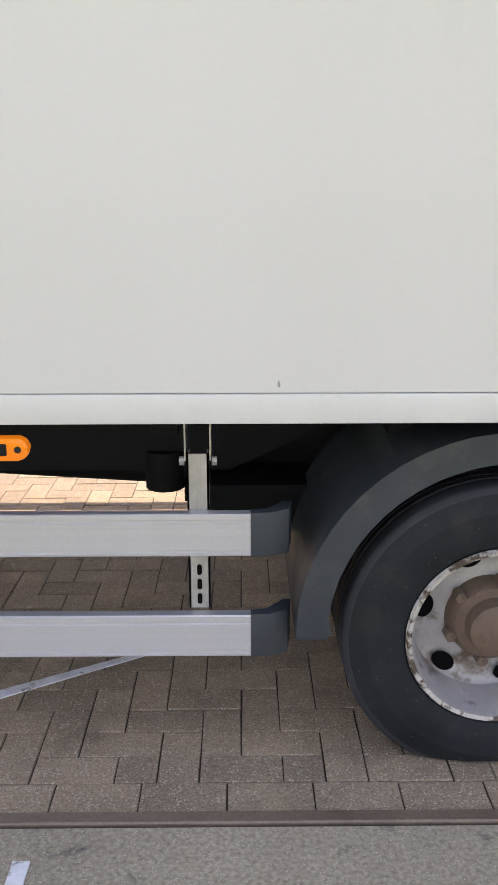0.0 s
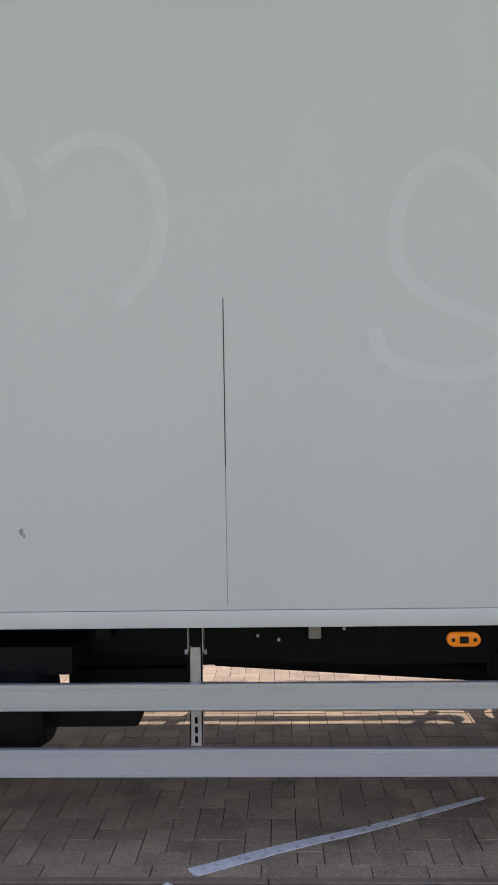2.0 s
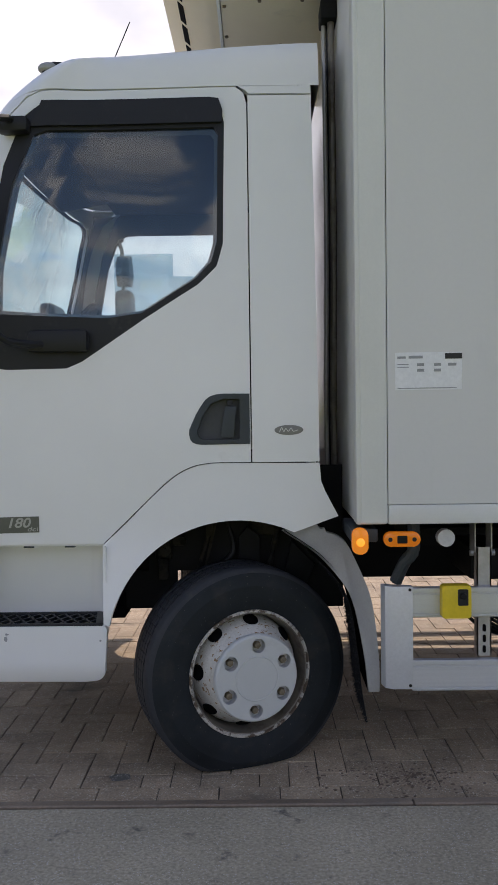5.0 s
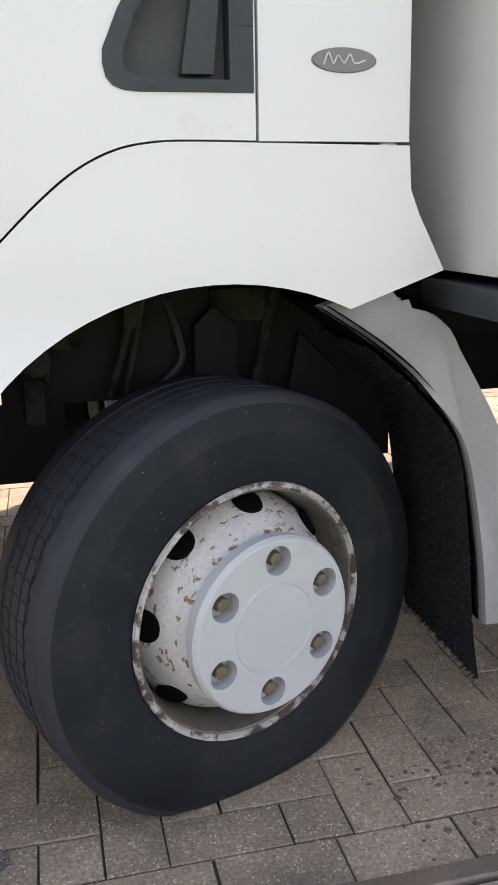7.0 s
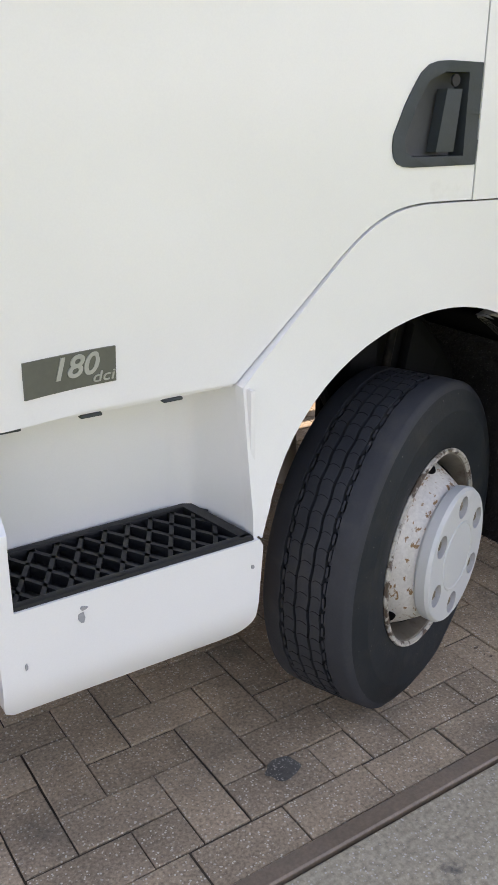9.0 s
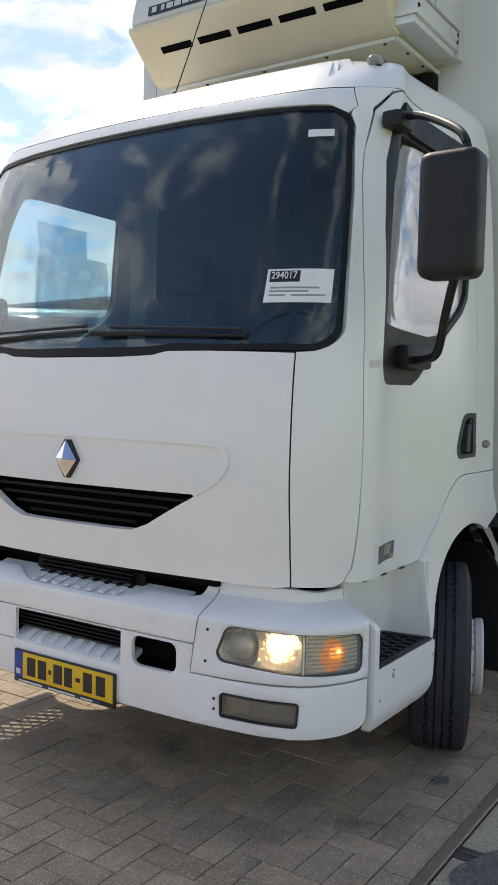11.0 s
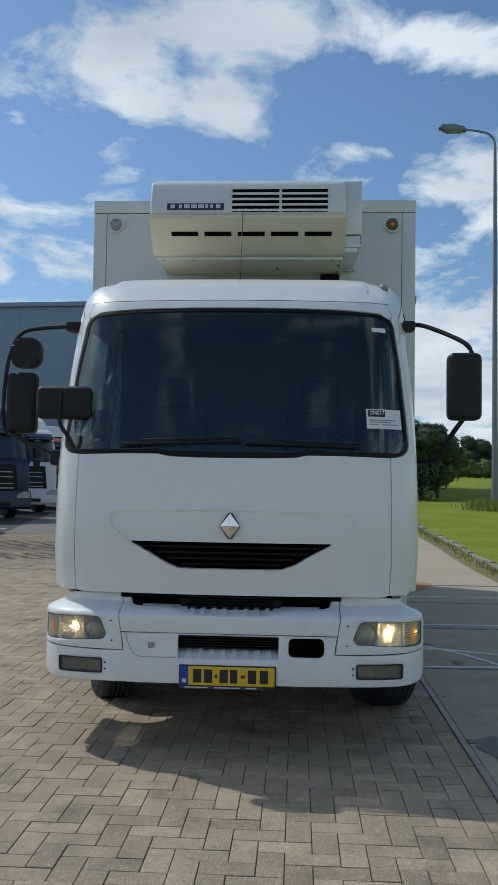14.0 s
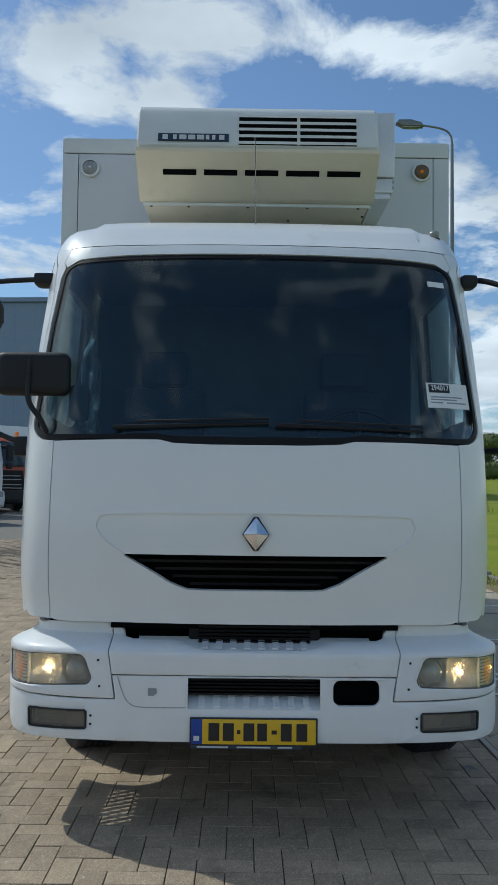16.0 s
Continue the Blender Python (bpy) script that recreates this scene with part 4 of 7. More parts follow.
for sgn in (1, -1):
    fl = (lambda l: l) if sgn > 0 else flip
    door = part("door", patch(skin, fl([side(door_loop), side(trim_loop), side(cup)]), 0.035, 0.08, 0.08, lift=0.0), WHITE, lorry, "white cab door with a black window surround")
    part("window_trim", patch(skin, fl([side(trim_loop), side(glass_loop)]), 0.03, 0.08, 0.08, lift=-0.002), BLACK, door, "black window surround")
    pane = part("window", patch(skin, fl([side(glass_loop)]), 0.005, 0.12, 0.12, lift=-0.012), SIDEGLASS, door, "tinted side window")
    pane.visible_shadow = False
    visor = part("rain_visor", patch(skin, fl([side([(0.62, 2.458), (1.345, 2.458), (1.35, 2.5), (1.335, 2.545), (1.3, 2.55), (0.66, 2.55)])]), 0.012, 0.1, 0.05, lift=0.014), BLACK, door, "black rain visor")
    # handle bowl
    handle = part("door_handle", patch(skin, fl([side(cup), side(cup_in)]), 0.055, 0.05, 0.05, lift=0.006, round_edge=0.003), GUARDGREY, door, "dark grey recessed door handle")
    part("handle_bowl", patch(skin, fl([side(cup_in)]), 0.004, 0.05, 0.05, lift=-0.05), GUARDGREY, handle)
    lev = side([(1.325, 1.283), (1.375, 1.283), (1.387, 1.40), (1.345, 1.40)])
    part("handle_lever", patch(skin, fl([lev]), 0.03, 0.05, 0.05, lift=0.002, round_edge=0.003), GUARDGREY, handle)
    m = on_skin(sgn * ux(1.362, 1.415), 1.415, 0.0)
    part("handle_lock", lathe([(0.0, 0.004), (0.011, 0.004), (0.012, 0.0)], 16, "z"), BLACK, handle, matrix=m)
    part("door_lining", patch(skin, fl([side([(0.4, 0.95), (0.9, 0.95), (1.1, 1.12), (1.42, 1.2), (1.42, 2.55), (1.38, 2.58), (0.68, 2.58), (0.6, 2.545), (0.52, 2.36), (0.46, 2.1), (0.42, 1.7)]), side([(0.5, 1.78), (0.9, 1.76), (1.03, 1.777), (1.23, 1.9), (1.285, 1.96), (1.306, 2.03), (1.315, 2.41), (1.3, 2.43), (0.69, 2.43), (0.645, 2.415), (0.565, 2.25), (0.51, 1.95)])]), 0.02, 0.1, 0.1, lift=-0.037), INTERIOR, door, "grey inner door lining")
    # badges
    plate = part("model_plate", patch(skin, fl([side([(0.449, 0.926), (0.62, 0.926), (0.62, 0.988), (0.449, 0.988)])]), 0.004, 0.06, 0.06, lift=0.003), BADGE, door, "olive-grey plate reading 180 dci")
    if sgn > 0:
        writing("180", 0.052, BADGETEXT, plate, on_skin(sgn * ux(0.54, 0.962), 0.963, 0.004), width=0.085, slant=0.25, bold=0.001)
        writing("dci", 0.026, BADGETEXT, plate, on_skin(sgn * ux(0.594, 0.94), 0.939, 0.004), width=0.042, slant=0.2)
    part("type_tag", patch(skin, fl([side([(0.345, 1.605), (0.40, 1.607), (0.40, 1.632), (0.345, 1.63)])]), 0.002, 0.05, 0.05, lift=0.001), PALE, door)
    # rear quarter panel, its badge and the fender
    quarter = part("quarter_panel", patch(skin, fl([side([(1.446, 1.186), (1.703, 1.186), (1.695, 2.0), (1.688, 2.56), (1.446, 2.56)])]), 0.03, 0.08, 0.12), WHITE, lorry, "white cab rear quarter panel")
    m = on_skin(sgn * ux(1.587, 1.308), 1.308, 0.001)
    bm = lathe([(0.0, 0.004), (0.5, 0.003), (0.53, 0.0)], 28, "z")
    for v in bm.verts:
        v.co.x *= 0.104
        v.co.y *= 0.036
    badge = part("oval_badge", bm, BADGEEDGE, quarter, "small grey oval badge", matrix=m)
    part("badge_script", ribbon(curve([(-0.036, -0.008), (-0.028, 0.01), (-0.02, -0.006), (-0.012, 0.006), (-0.002, -0.005), (0.008, 0.008), (0.016, -0.005), (0.034, 0.0)], 5), 0.0025, lambda u, v, h: (u, v, h), 0.0055, 0.001), PALE, badge)
    arch = arc(1.385, 0.463, 0.503, 64.5, 168, 22)
    fend = [(x + 0.002, z - 0.0035) for x, z in SILL] + [(1.703, 1.18), (1.708, 1.11), (1.724, 1.07), (1.772, 0.977)] + arch + [(0.885, 0.575), (0.872, 0.575)]
    part("fender", patch(flared, fl([side(fend)]), 0.03, 0.06, 0.06, lift=0.004), WHITE, lorry, "white wheel arch panel")
    # step: lower panel with its front fin, tread, well
    fin_front = curve([(0.356, 0.372), (0.352, 0.40), (0.351, 0.5), (0.351, 0.6), (0.352, 0.70), (0.355, 0.735), (0.366, 0.77), (0.371, 0.82), (0.371, 0.882)], 4)
    fin_back = curve([(0.408, 0.882), (0.408, 0.838), (0.404, 0.795), (0.393, 0.762), (0.384, 0.71), (0.383, 0.577)], 4)
    ends = fin_front + fin_back + [(0.878, 0.575), (0.886, 0.56), (0.882, 0.5)] + arc(0.828, 0.405, 0.048, 8, -90, 6) + [(0.8, 0.354), (0.37, 0.36)]
    mir = (lambda b: b) if sgn > 0 else mirror_y
    step = part("step_panel", mir(patch(step_face, [dense(ends, 0.02)], 0.03, 0.04, 0.015)), WHITE, lorry, "white step panel with scratches")
    bm = bmesh.new()
    for i in range(-4, 16):
        for dx in (-0.11, 0.11):
            lo, hi = Vector((0.385 + i * 0.05, -1.1, 0.556)), Vector((0.385 + i * 0.05 + dx, -0.908, 0.556))
            ks = [0.0, 1.0]
            for lim, side_ in ((0.378, 1), (0.852, -1)):
                if (lo.x - lim) * side_ < 0 and (hi.x - lim) * side_ < 0:
                    ks = None
                    break
                k = (lim - lo.x) / (hi.x - lo.x)
                if 0 < k < 1:
                    if (lo.x - lim) * side_ < 0:
                        ks[0] = max(ks[0], k)
                    else:
                        ks[1] = min(ks[1], k)
            if not ks or ks[1] - ks[0] < 0.05:
                continue
            p, q = lo + (hi - lo) * ks[0], lo + (hi - lo) * ks[1]
            d = (q - p).normalized().cross(Vector((0, 0, 1))) * 0.0045
            vs = [bm.verts.new(w) for w in (p - d, p + d, q + d, q - d)]
            ws = [bm.verts.new(w.co + Vector((0, 0, 0.024))) for w in vs]
            for e in range(4):
                bm.faces.new((vs[e], vs[(e + 1) % 4], ws[(e + 1) % 4], ws[e]))
            bm.faces.new(ws), bm.faces.new(vs[::-1])
    box(bm, (0.374, -1.108, 0.548), (0.868, -1.088, 0.584), 0.005)
    box(bm, (0.374, -0.92, 0.548), (0.82, -0.902, 0.584), 0.005)
    box(bm, (0.372, -1.105, 0.548), (0.386, -0.91, 0.584), 0.005)
    prism(bm, [(0.842, -1.1), (0.866, -1.1), (0.836, -0.904), (0.812, -0.904)], "z", 0.548, 0.584)
    tread = part("step_tread", mir(bm), BLACK, step, "black open diamond-grid tread")
    if sgn > 0:
        part("tread_bed", boxes(((0.374, -1.1, 0.552), (0.86, -0.905, 0.56))), BLACK, tread)
    bm = bmesh.new()
    inner_w = curve([(0.372, -1.095), (0.374, -1.0), (0.384, -0.925), (0.43, -0.9), (0.74, -0.893), (0.805, -0.9), (0.846, -0.925), (0.865, -0.985), (0.876, -1.08)], 5)
    cen_w = Vector((0.61, -1.0))
    outer_w = [tuple(Vector(p) + (Vector(p) - cen_w).normalized() * 0.008) for p in inner_w]
    prism(bm, [tuple(p) for p in inner_w] + outer_w[::-1], "z", 0.53, 0.872)
    for z in (0.72, 0.755, 0.79):
        bmesh.ops.bisect_plane(bm, geom=bm.verts[:] + bm.edges[:] + bm.faces[:], plane_co=(0, 0, z), plane_no=(0, 0, 1))
    for v in bm.verts:
        if v.co.z > 0.71 and v.co.x < 0.5:
            v.co.y = max(v.co.y, step_face(0.4, v.co.z).y + 0.012)
    box(bm, (0.35, -1.03, 0.868), (0.868, -0.86, 0.882), 0.004)
    part("step_well", mir(bm), WHITE, step, "white step recess")
    for cx in (0.43, 0.575, 0.735):
        part("courtesy_slot", mir(boxes(((cx - 0.02, -1.036, 0.864), (cx + 0.02, -1.022, 0.87), 0.002))), GUARDGREY, step)
    random.seed(2)
    for cx, cz, w, h in ((0.505, 0.548, 0.012, 0.008), (0.50, 0.528, 0.014, 0.02), (0.395, 0.468, 0.006, 0.012), (0.86, 0.52, 0.007, 0.007)):
        bm = bmesh.new()
        prism(bm, [(cx + w * random.uniform(0.3, 0.7) * math.cos(q * 1.05), cz + h * random.uniform(0.4, 0.7) * math.sin(q * 1.05)) for q in range(6)], "y", -1.1158, -1.112)
        part("scratch", mir(bm), GREYPRINT, step, flat=True)

# near-black filler painted as the shade in the gap between bumper and step
for sgn in (1, -1):
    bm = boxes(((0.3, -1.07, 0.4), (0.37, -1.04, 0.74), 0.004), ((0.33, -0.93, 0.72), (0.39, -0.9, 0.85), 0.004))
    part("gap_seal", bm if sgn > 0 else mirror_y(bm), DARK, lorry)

# roof
ROOF_ARC = [a for a, p in zip(ARC, PLAN) if p[0] < 1.721]
bm = bmesh.new()
rings = []
for z, k in ((2.598, 1), (2.625, 1), (2.65, 1), (2.67, 1), (2.69, 1), (2.71, 1), (2.725, 1), (2.738, 1), (2.747, 1), (2.75, 1)):
    ring = []
    for s in ROOF_ARC[::-1]:
        p = skin_point(s, z)
        ring.append(p)
    for s in ROOF_ARC[1:]:
        ring.append(skin_point(-s, z))
    rings.append([bm.verts.new((p.x, p.y, p.z + (0.042 + 0.033 * min(1.0, max(0.0, (p.x - 0.7) / 0.9))) * min(1.0, max(0.0, (p.x - 0.4) / 0.55)) ** 0.7 * min(1.0, (z - 2.598) / 0.09) + 0.018 * max(0.0, p.x - 0.95) * min(1.0, (z - 2.598) / 0.09) + (0.018 if abs(p.y) < 0.78 and z > 2.66 else 0.0))) for p in ring])
for a, b in zip(rings, rings[1:]):
    for k in range(len(a) - 1):
        bm.faces.new((a[k], a[k + 1], b[k + 1], b[k]))
bm.faces.new([r[0] for r in rings] + [r[-1] for r in reversed(rings)])
for k in range(len(rings[-1]) // 2):
    a = rings[-1]
    n = len(a) - 1
    if k + 1 < n - k - 1:
        bm.faces.new((a[k], a[k + 1], a[n - k - 1], a[n - k]))
    elif k + 1 == n - k - 1:
        bm.faces.new((a[k], a[k + 1], a[n - k]))
roof = part("cab_roof", bm, WHITE, lorry, "white rounded cab roof")
head = both([(0.3, 2.545), (0.6, 2.541), (0.845, 2.526), (0.91, 2.493), (0.93, 2.52), (0.9, 2.594), (0.6, 2.594), (0.3, 2.594)])
part("roof_front", patch(skin, [front(head)], 0.03, 0.08, 0.04), WHITE, roof)
for sgn in (1, -1):
    fl = (lambda l: l) if sgn > 0 else flip
    part("roof_edge", patch(skin, fl([side([(0.61, 2.585), (0.66, 2.598), (1.40, 2.6), (1.437, 2.58), (1.449, 2.567), (1.688, 2.567), (1.686, 2.597), (0.6, 2.597)])]), 0.03, 0.1, 0.04), WHITE, roof)
    bm = bmesh.new()
    box(bm, (0.64, -0.925, 2.70), (0.775, -0.865, 2.728), 0.012)
    if sgn > 0:
        marker = part("roof_marker", bm, BLACK, roof, "small dark roof marker lamp")
        bm = bmesh.new()
        bmesh.ops.create_uvsphere(bm, u_segments=20, v_segments=12, radius=1.0, matrix=Matrix.Translation((0.665, -0.895, 2.742)) @ Matrix.Diagonal((0.045, 0.03, 0.024, 1)))
        part("marker_lens", bm, FOGGREY, marker)
        part("marker_tail", prism(bmesh.new(), [(0.68, 2.72), (0.68, 2.765), (0.72, 2.762), (0.77, 2.735), (0.77, 2.72)], "y", -0.915, -0.872, 0.01), BLACK, marker)
# back wall, floor and the inside
part("headliner", boxes(((0.62, -0.925, 2.57), (1.64, 0.925, 2.585), 0.006)), INTERIOR, lorry, "grey roof lining")
part("header_lining", prism(bmesh.new(), [(0.37, 2.52), (0.64, 2.565), (0.64, 2.58), (0.39, 2.545)], "y", -0.6, 0.6), INTERIOR, lorry)
part("cab_lining", boxes(((1.64, -0.97, 0.95), (1.655, 0.97, 2.68), 0.004)), INTERIOR, lorry, "dark lining of the rear wall")
half_back = [(1.025, 0.95), (1.03, 1.7), (1.012, 2.1), (0.985, 2.46), (0.965, 2.62), (0.92, 2.74), (0.8, 2.8)]
back = part("cab_back", prism(bmesh.new(), half_back + [(-y, z) for y, z in reversed(half_back)], "x", 1.66, 1.69), WHITE, lorry, "white cab rear wall with long dark recesses")
for y in (-0.9, -0.78, 0.9):
    part("back_recess", prism(bmesh.new(), rounded(y - 0.035, 1.45, y + 0.035, 2.42, 0.034), "x", 1.688, 1.694), DARK, back)
part("cab_floor", boxes(((0.2, -0.86, 0.905), (0.86, 0.86, 0.94)), ((0.861, -0.7, 0.905), (1.66, 0.7, 0.94))), CHASSIS, lorry)
bm = bmesh.new()
prism(bm, [(0.3, 1.2), (0.55, 1.2), (0.6, 1.5), (0.5, 1.66), (0.34, 1.69), (0.2, 1.67), (0.22, 1.5)], "y", -0.86, 0.86, 0.02)
part("dashboard", bm, DASH, lorry, "dark dashboard")
bm = bmesh.new()
wheelm = pose(0.66, -0.52, 1.66, 0, -62, 0)
rings = []
for i in range(36):
    a = 2 * math.pi * i / 36
    c = Vector((0.22 * math.cos(a), 0.22 * math.sin(a), 0))
    o = c.normalized()
    rings.append([bm.verts.new(wheelm @ (c + o * 0.014 * math.cos(b) + Vector((0, 0, 0.014 * math.sin(b))))) for b in [2 * math.pi * k / 8 for k in range(8)]])
for i in range(36):
    for k in range(8):
        bm.faces.new((rings[i][k], rings[i][(k + 1) % 8], rings[(i + 1) % 36][(k + 1) % 8], rings[(i + 1) % 36][k]))
rod(bm, wheelm @ Vector((-0.21, 0, 0)), wheelm @ Vector((0.21, 0, 0)), 0.016)
rod(bm, wheelm @ Vector((0, 0, 0.02)), wheelm @ Vector((0, 0, -0.3)), 0.03)
part("steering_wheel", bm, BLACK, lorry, "black steering wheel")
for y in (-0.52, 0.52):
    bm = bmesh.new()
    box(bm, (0.85, y - 0.25, 1.28), (1.36, y + 0.25, 1.44), 0.05, 3)
    box(bm, (1.28, y - 0.24, 1.4), (1.44, y + 0.24, 2.02), 0.05, 3)
    box(bm, (1.32, y - 0.14, 2.03), (1.42, y + 0.14, 2.24), 0.04, 3)
    box(bm, (0.95, y - 0.2, 0.94), (1.3, y + 0.2, 1.3), 0.02)
    seat = part("seat", bm, SEAT, lorry, "dark cloth seat under a clear film cover")
bm = bmesh.new()
fold = [[bm.verts.new((0.62 + 0.05 * i, 0.86 + 0.05 * noise.noise(Vector((i * 0.5, j * 0.35, 3))) + 0.02 * noise.noise(Vector((i * 1.4, j * 0.9, 7))), 1.74 + 0.045 * j)) for j in range(14)] for i in range(11)]
for i in range(10):
    for j in range(13):
        if not (i > 6 and j > 9):
            bm.faces.new((fold[i][j], fold[i + 1][j], fold[i + 1][j + 1], fold[i][j + 1]))
part("film", bm, PLASTICFILM, lorry, "crumpled clear plastic film hanging at the passenger window")

# bumper
BPLAN = curve([(0.0, 0), (0.0, 0.3), (0.008, 0.55), (0.028, 0.72), (0.052, 0.85), (0.095, 0.96), (0.15, 1.022), (0.215, 1.065), (0.275, 1.087), (0.325, 1.1)], 6)
BARC = [0.0]
for a, b in zip(BPLAN, BPLAN[1:]):
    BARC.append(BARC[-1] + math.hypot(b[0] - a[0], b[1] - a[1]))


BIN = []
for k, p in enumerate(BPLAN):
    a, b = BPLAN[max(0, k - 3)], BPLAN[min(len(BPLAN) - 1, k + 3)]
    size = math.hypot(b[0] - a[0], b[1] - a[1])
    BIN.append(((b[1] - a[1]) / size, -(b[0] - a[0]) / size))


def bumper_at(u, z):
    """The bumper's face: upright, rolled over a shelf above the lamps to a set-back upright lip, and turned under at the bottom."""
    s = abs(u)
    at = lambda table, axis: float(np.interp(s, BARC, [p[axis] for p in table]))
    inset = 0.0
    if z > 0.748:
        k = min(1.0, (z - 0.748) / 0.072)
        inset = 0.12 * k * k * (3 - 2 * k)
    elif z < 0.41:
        inset = 0.024 * ((0.41 - z) / 0.06) ** 2
    x, y = at(BPLAN, 0) + inset * at(BIN, 0), at(BPLAN, 1) + inset * at(BIN, 1)
    return Vector((x, math.copysign(y, -u), z))


def bumper(u, z, depth=0.0):
    p = bumper_at(u, z)
    if not depth:
        return p
    n = (bumper_at(u + 0.01, z) - bumper_at(u - 0.01, z)).cross(bumper_at(u, z + 0.006) - bumper_at(u, z - 0.006)).normalized()
    if n.dot(Vector((p.x - 0.6, p.y * 0.7, 0.0))) < 0:
        n = -n
    return p + n * depth


def by(points):
    ys = [p[1] for p in BPLAN]
    return [(math.copysign(float(np.interp(abs(y), ys, BARC)), y), z) for y, z in points]


low = both([(0.2, 0.387), (0.6, 0.387), (0.95, 0.385), (1.02, 0.386), (1.055, 0.387), (1.075, 0.39), (1.09, 0.397), (1.097, 0.409), (1.1, 0.43), (1.1, 0.56), (1.06, 0.562), (0.72, 0.556), (0.583, 0.558), (0.583, 0.575), (0.588, 0.61), (0.596, 0.657), (0.4, 0.659), (0.3, 0.659), (0.2, 0.659)])
fog_hole = [(0.71, 0.43), (0.955, 0.427), (0.962, 0.435), (0.965, 0.50), (0.958, 0.509), (0.712, 0.512), (0.702, 0.505), (0.702, 0.437)]
tow = rounded(0.331, 0.543, 0.527, 0.648, 0.03, 4)
vent = [(-0.277, 0.524), (0.277, 0.524), (0.277, 0.652), (-0.277, 0.652)]
bump = part("bumper", patch(bumper, [by(low), by(fog_hole), by([(-y, z) for y, z in fog_hole]), by(tow), by(vent)], 0.02, 0.03, 0.04, round_edge=0.004), BUMPER_WHITE, lorry, "white plastic bumper with inset lamps")
beam = both([(0.2, 0.664), (0.44, 0.664), (0.597, 0.663), (0.61, 0.745), (0.627, 0.846), (0.587, 0.846), (0.562, 0.805), (0.53, 0.797), (0.35, 0.797), (0.26, 0.775), (0.2, 0.765)])
part("bumper_beam", patch(bumper, [by(beam)], 0.03, 0.05, 0.012, lift=0.004, round_edge=0.004), BUMPER_WHITE, bump)
UL, UR = by([(0.684, 0.67), (1.0925, 0.67)])
UL, UR = UL[0], UR[0] + 0.004
hl_u = arc(UL + 0.034, 0.648, 0.034, 178, 264, 6) + [(UL + 0.12, 0.6095), (UL + 0.25, 0.601), (UR - 0.15, 0.5955)] + arc(UR - 0.032, 0.622, 0.03, -94, 0, 6) + arc(UR - 0.034, 0.690, 0.034, 0, 86, 6) + [(UR - 0.15, 0.731), (UL + 0.25, 0.737), (UL + 0.12, 0.7405)] + arc(UL + 0.064, 0.7, 0.041, 92, 165, 6)
hl = [(float(np.interp(u, BARC, [p[1] for p in BPLAN])), z) for u, z in hl_u]
for sgn in (1, -1):
    fl = (lambda l: l) if sgn > 0 else flip
    pod = [(0.588, 0.563), (0.72, 0.563), (1.06, 0.569), (1.1, 0.568), (1.1, 0.74), (1.1, 0.8), (1.1, 0.847), (1.085, 0.849), (1.05, 0.845), (0.95, 0.855), (0.8, 0.862), (0.634, 0.866), (0.615, 0.745), (0.602, 0.663)]
    part("headlamp_panel", patch(bumper, fl([dense(by(pod), 0.03), by(hl)]), 0.025, 0.03, 0.011, lift=0.003, round_edge=0.004), BUMPER_WHITE, bump, "white panel round the headlamp")
    lamp = part("headlamp", patch(bumper, fl([by(hl)]), 0.004, 0.05, 0.05, lift=-0.006), LENS, bump, "clear lit headlamp unit")
    lamp.visible_shadow = False
    def bowl_at(u, z, depth, s=sgn):
        """Two round reflectors side by side, deepest in their middles."""
        pit = 0.0
        for cy, r in ((0.762, 0.078), (0.897, 0.085)):
            cu = s * by([(cy, 0.67)])[0][0]
            pit = max(pit, 1 - ((u - cu) ** 2 + (z - 0.672) ** 2) / (r * r))
        return bumper(u, z, depth - 0.018 - 0.055 * max(0.0, pit))
    inner_hl = [p for p in hl if p[0] < 0.95] + [(0.972, 0.731), (0.972, 0.595)]
    inner_hl = sorted(inner_hl, key=lambda p: math.atan2(p[1] - 0.667, p[0] - 0.83))
    part("lamp_bowl", patch(bowl_at, fl([by(dense(inner_hl, 0.03))]), 0.004, 0.014, 0.014), REFLECT, lamp, "twin round reflector bowls")
    part("lamp_housing", patch(bumper, fl([by(hl)]), 0.004, 0.05, 0.05, lift=-0.085), GRILLE, lamp)
    mid_u = (UL + UR) / 2
    edge_in = [(mid_u + (u - mid_u) * 0.988, 0.667 + (z - 0.667) * 0.955) for u, z in hl_u]
    part("lamp_rim", patch(bumper, fl([hl_u, edge_in]), 0.022, 0.06, 0.06, lift=-0.003), GUARDGREY, lamp, "thin dark lamp rim")
    part("dip_lens", lathe([(0.0, -0.03), (0.02, -0.028), (0.038, -0.02), (0.05, -0.006), (0.053, 0.012)], 32, "y"), PROJECTOR, lamp, "round glassy dip lens", matrix=Matrix.Translation(bumper(sgn * by([(0.757, 0.67)])[0][0], 0.672, -0.04)) @ pose(0, 0, 0, 0, 0, -90))
    bm = bmesh.new()
    bmesh.ops.create_uvsphere(bm, u_segments=20, v_segments=12, radius=0.0105)
    for v in bm.verts:
        v.co.y *= 1.4
    part("bulb", bm, HEADLIT, lamp, "lit warm bulb", matrix=Matrix.Translation(bumper(sgn * by([(0.9, 0.67)])[0][0], 0.668, -0.04)))
    part("divider", patch(bumper, fl([by([(0.974, 0.6), (0.979, 0.6), (0.979, 0.725), (0.974, 0.726)])]), 0.035, 0.04, 0.05, lift=-0.008), LAMPPALE, lamp)
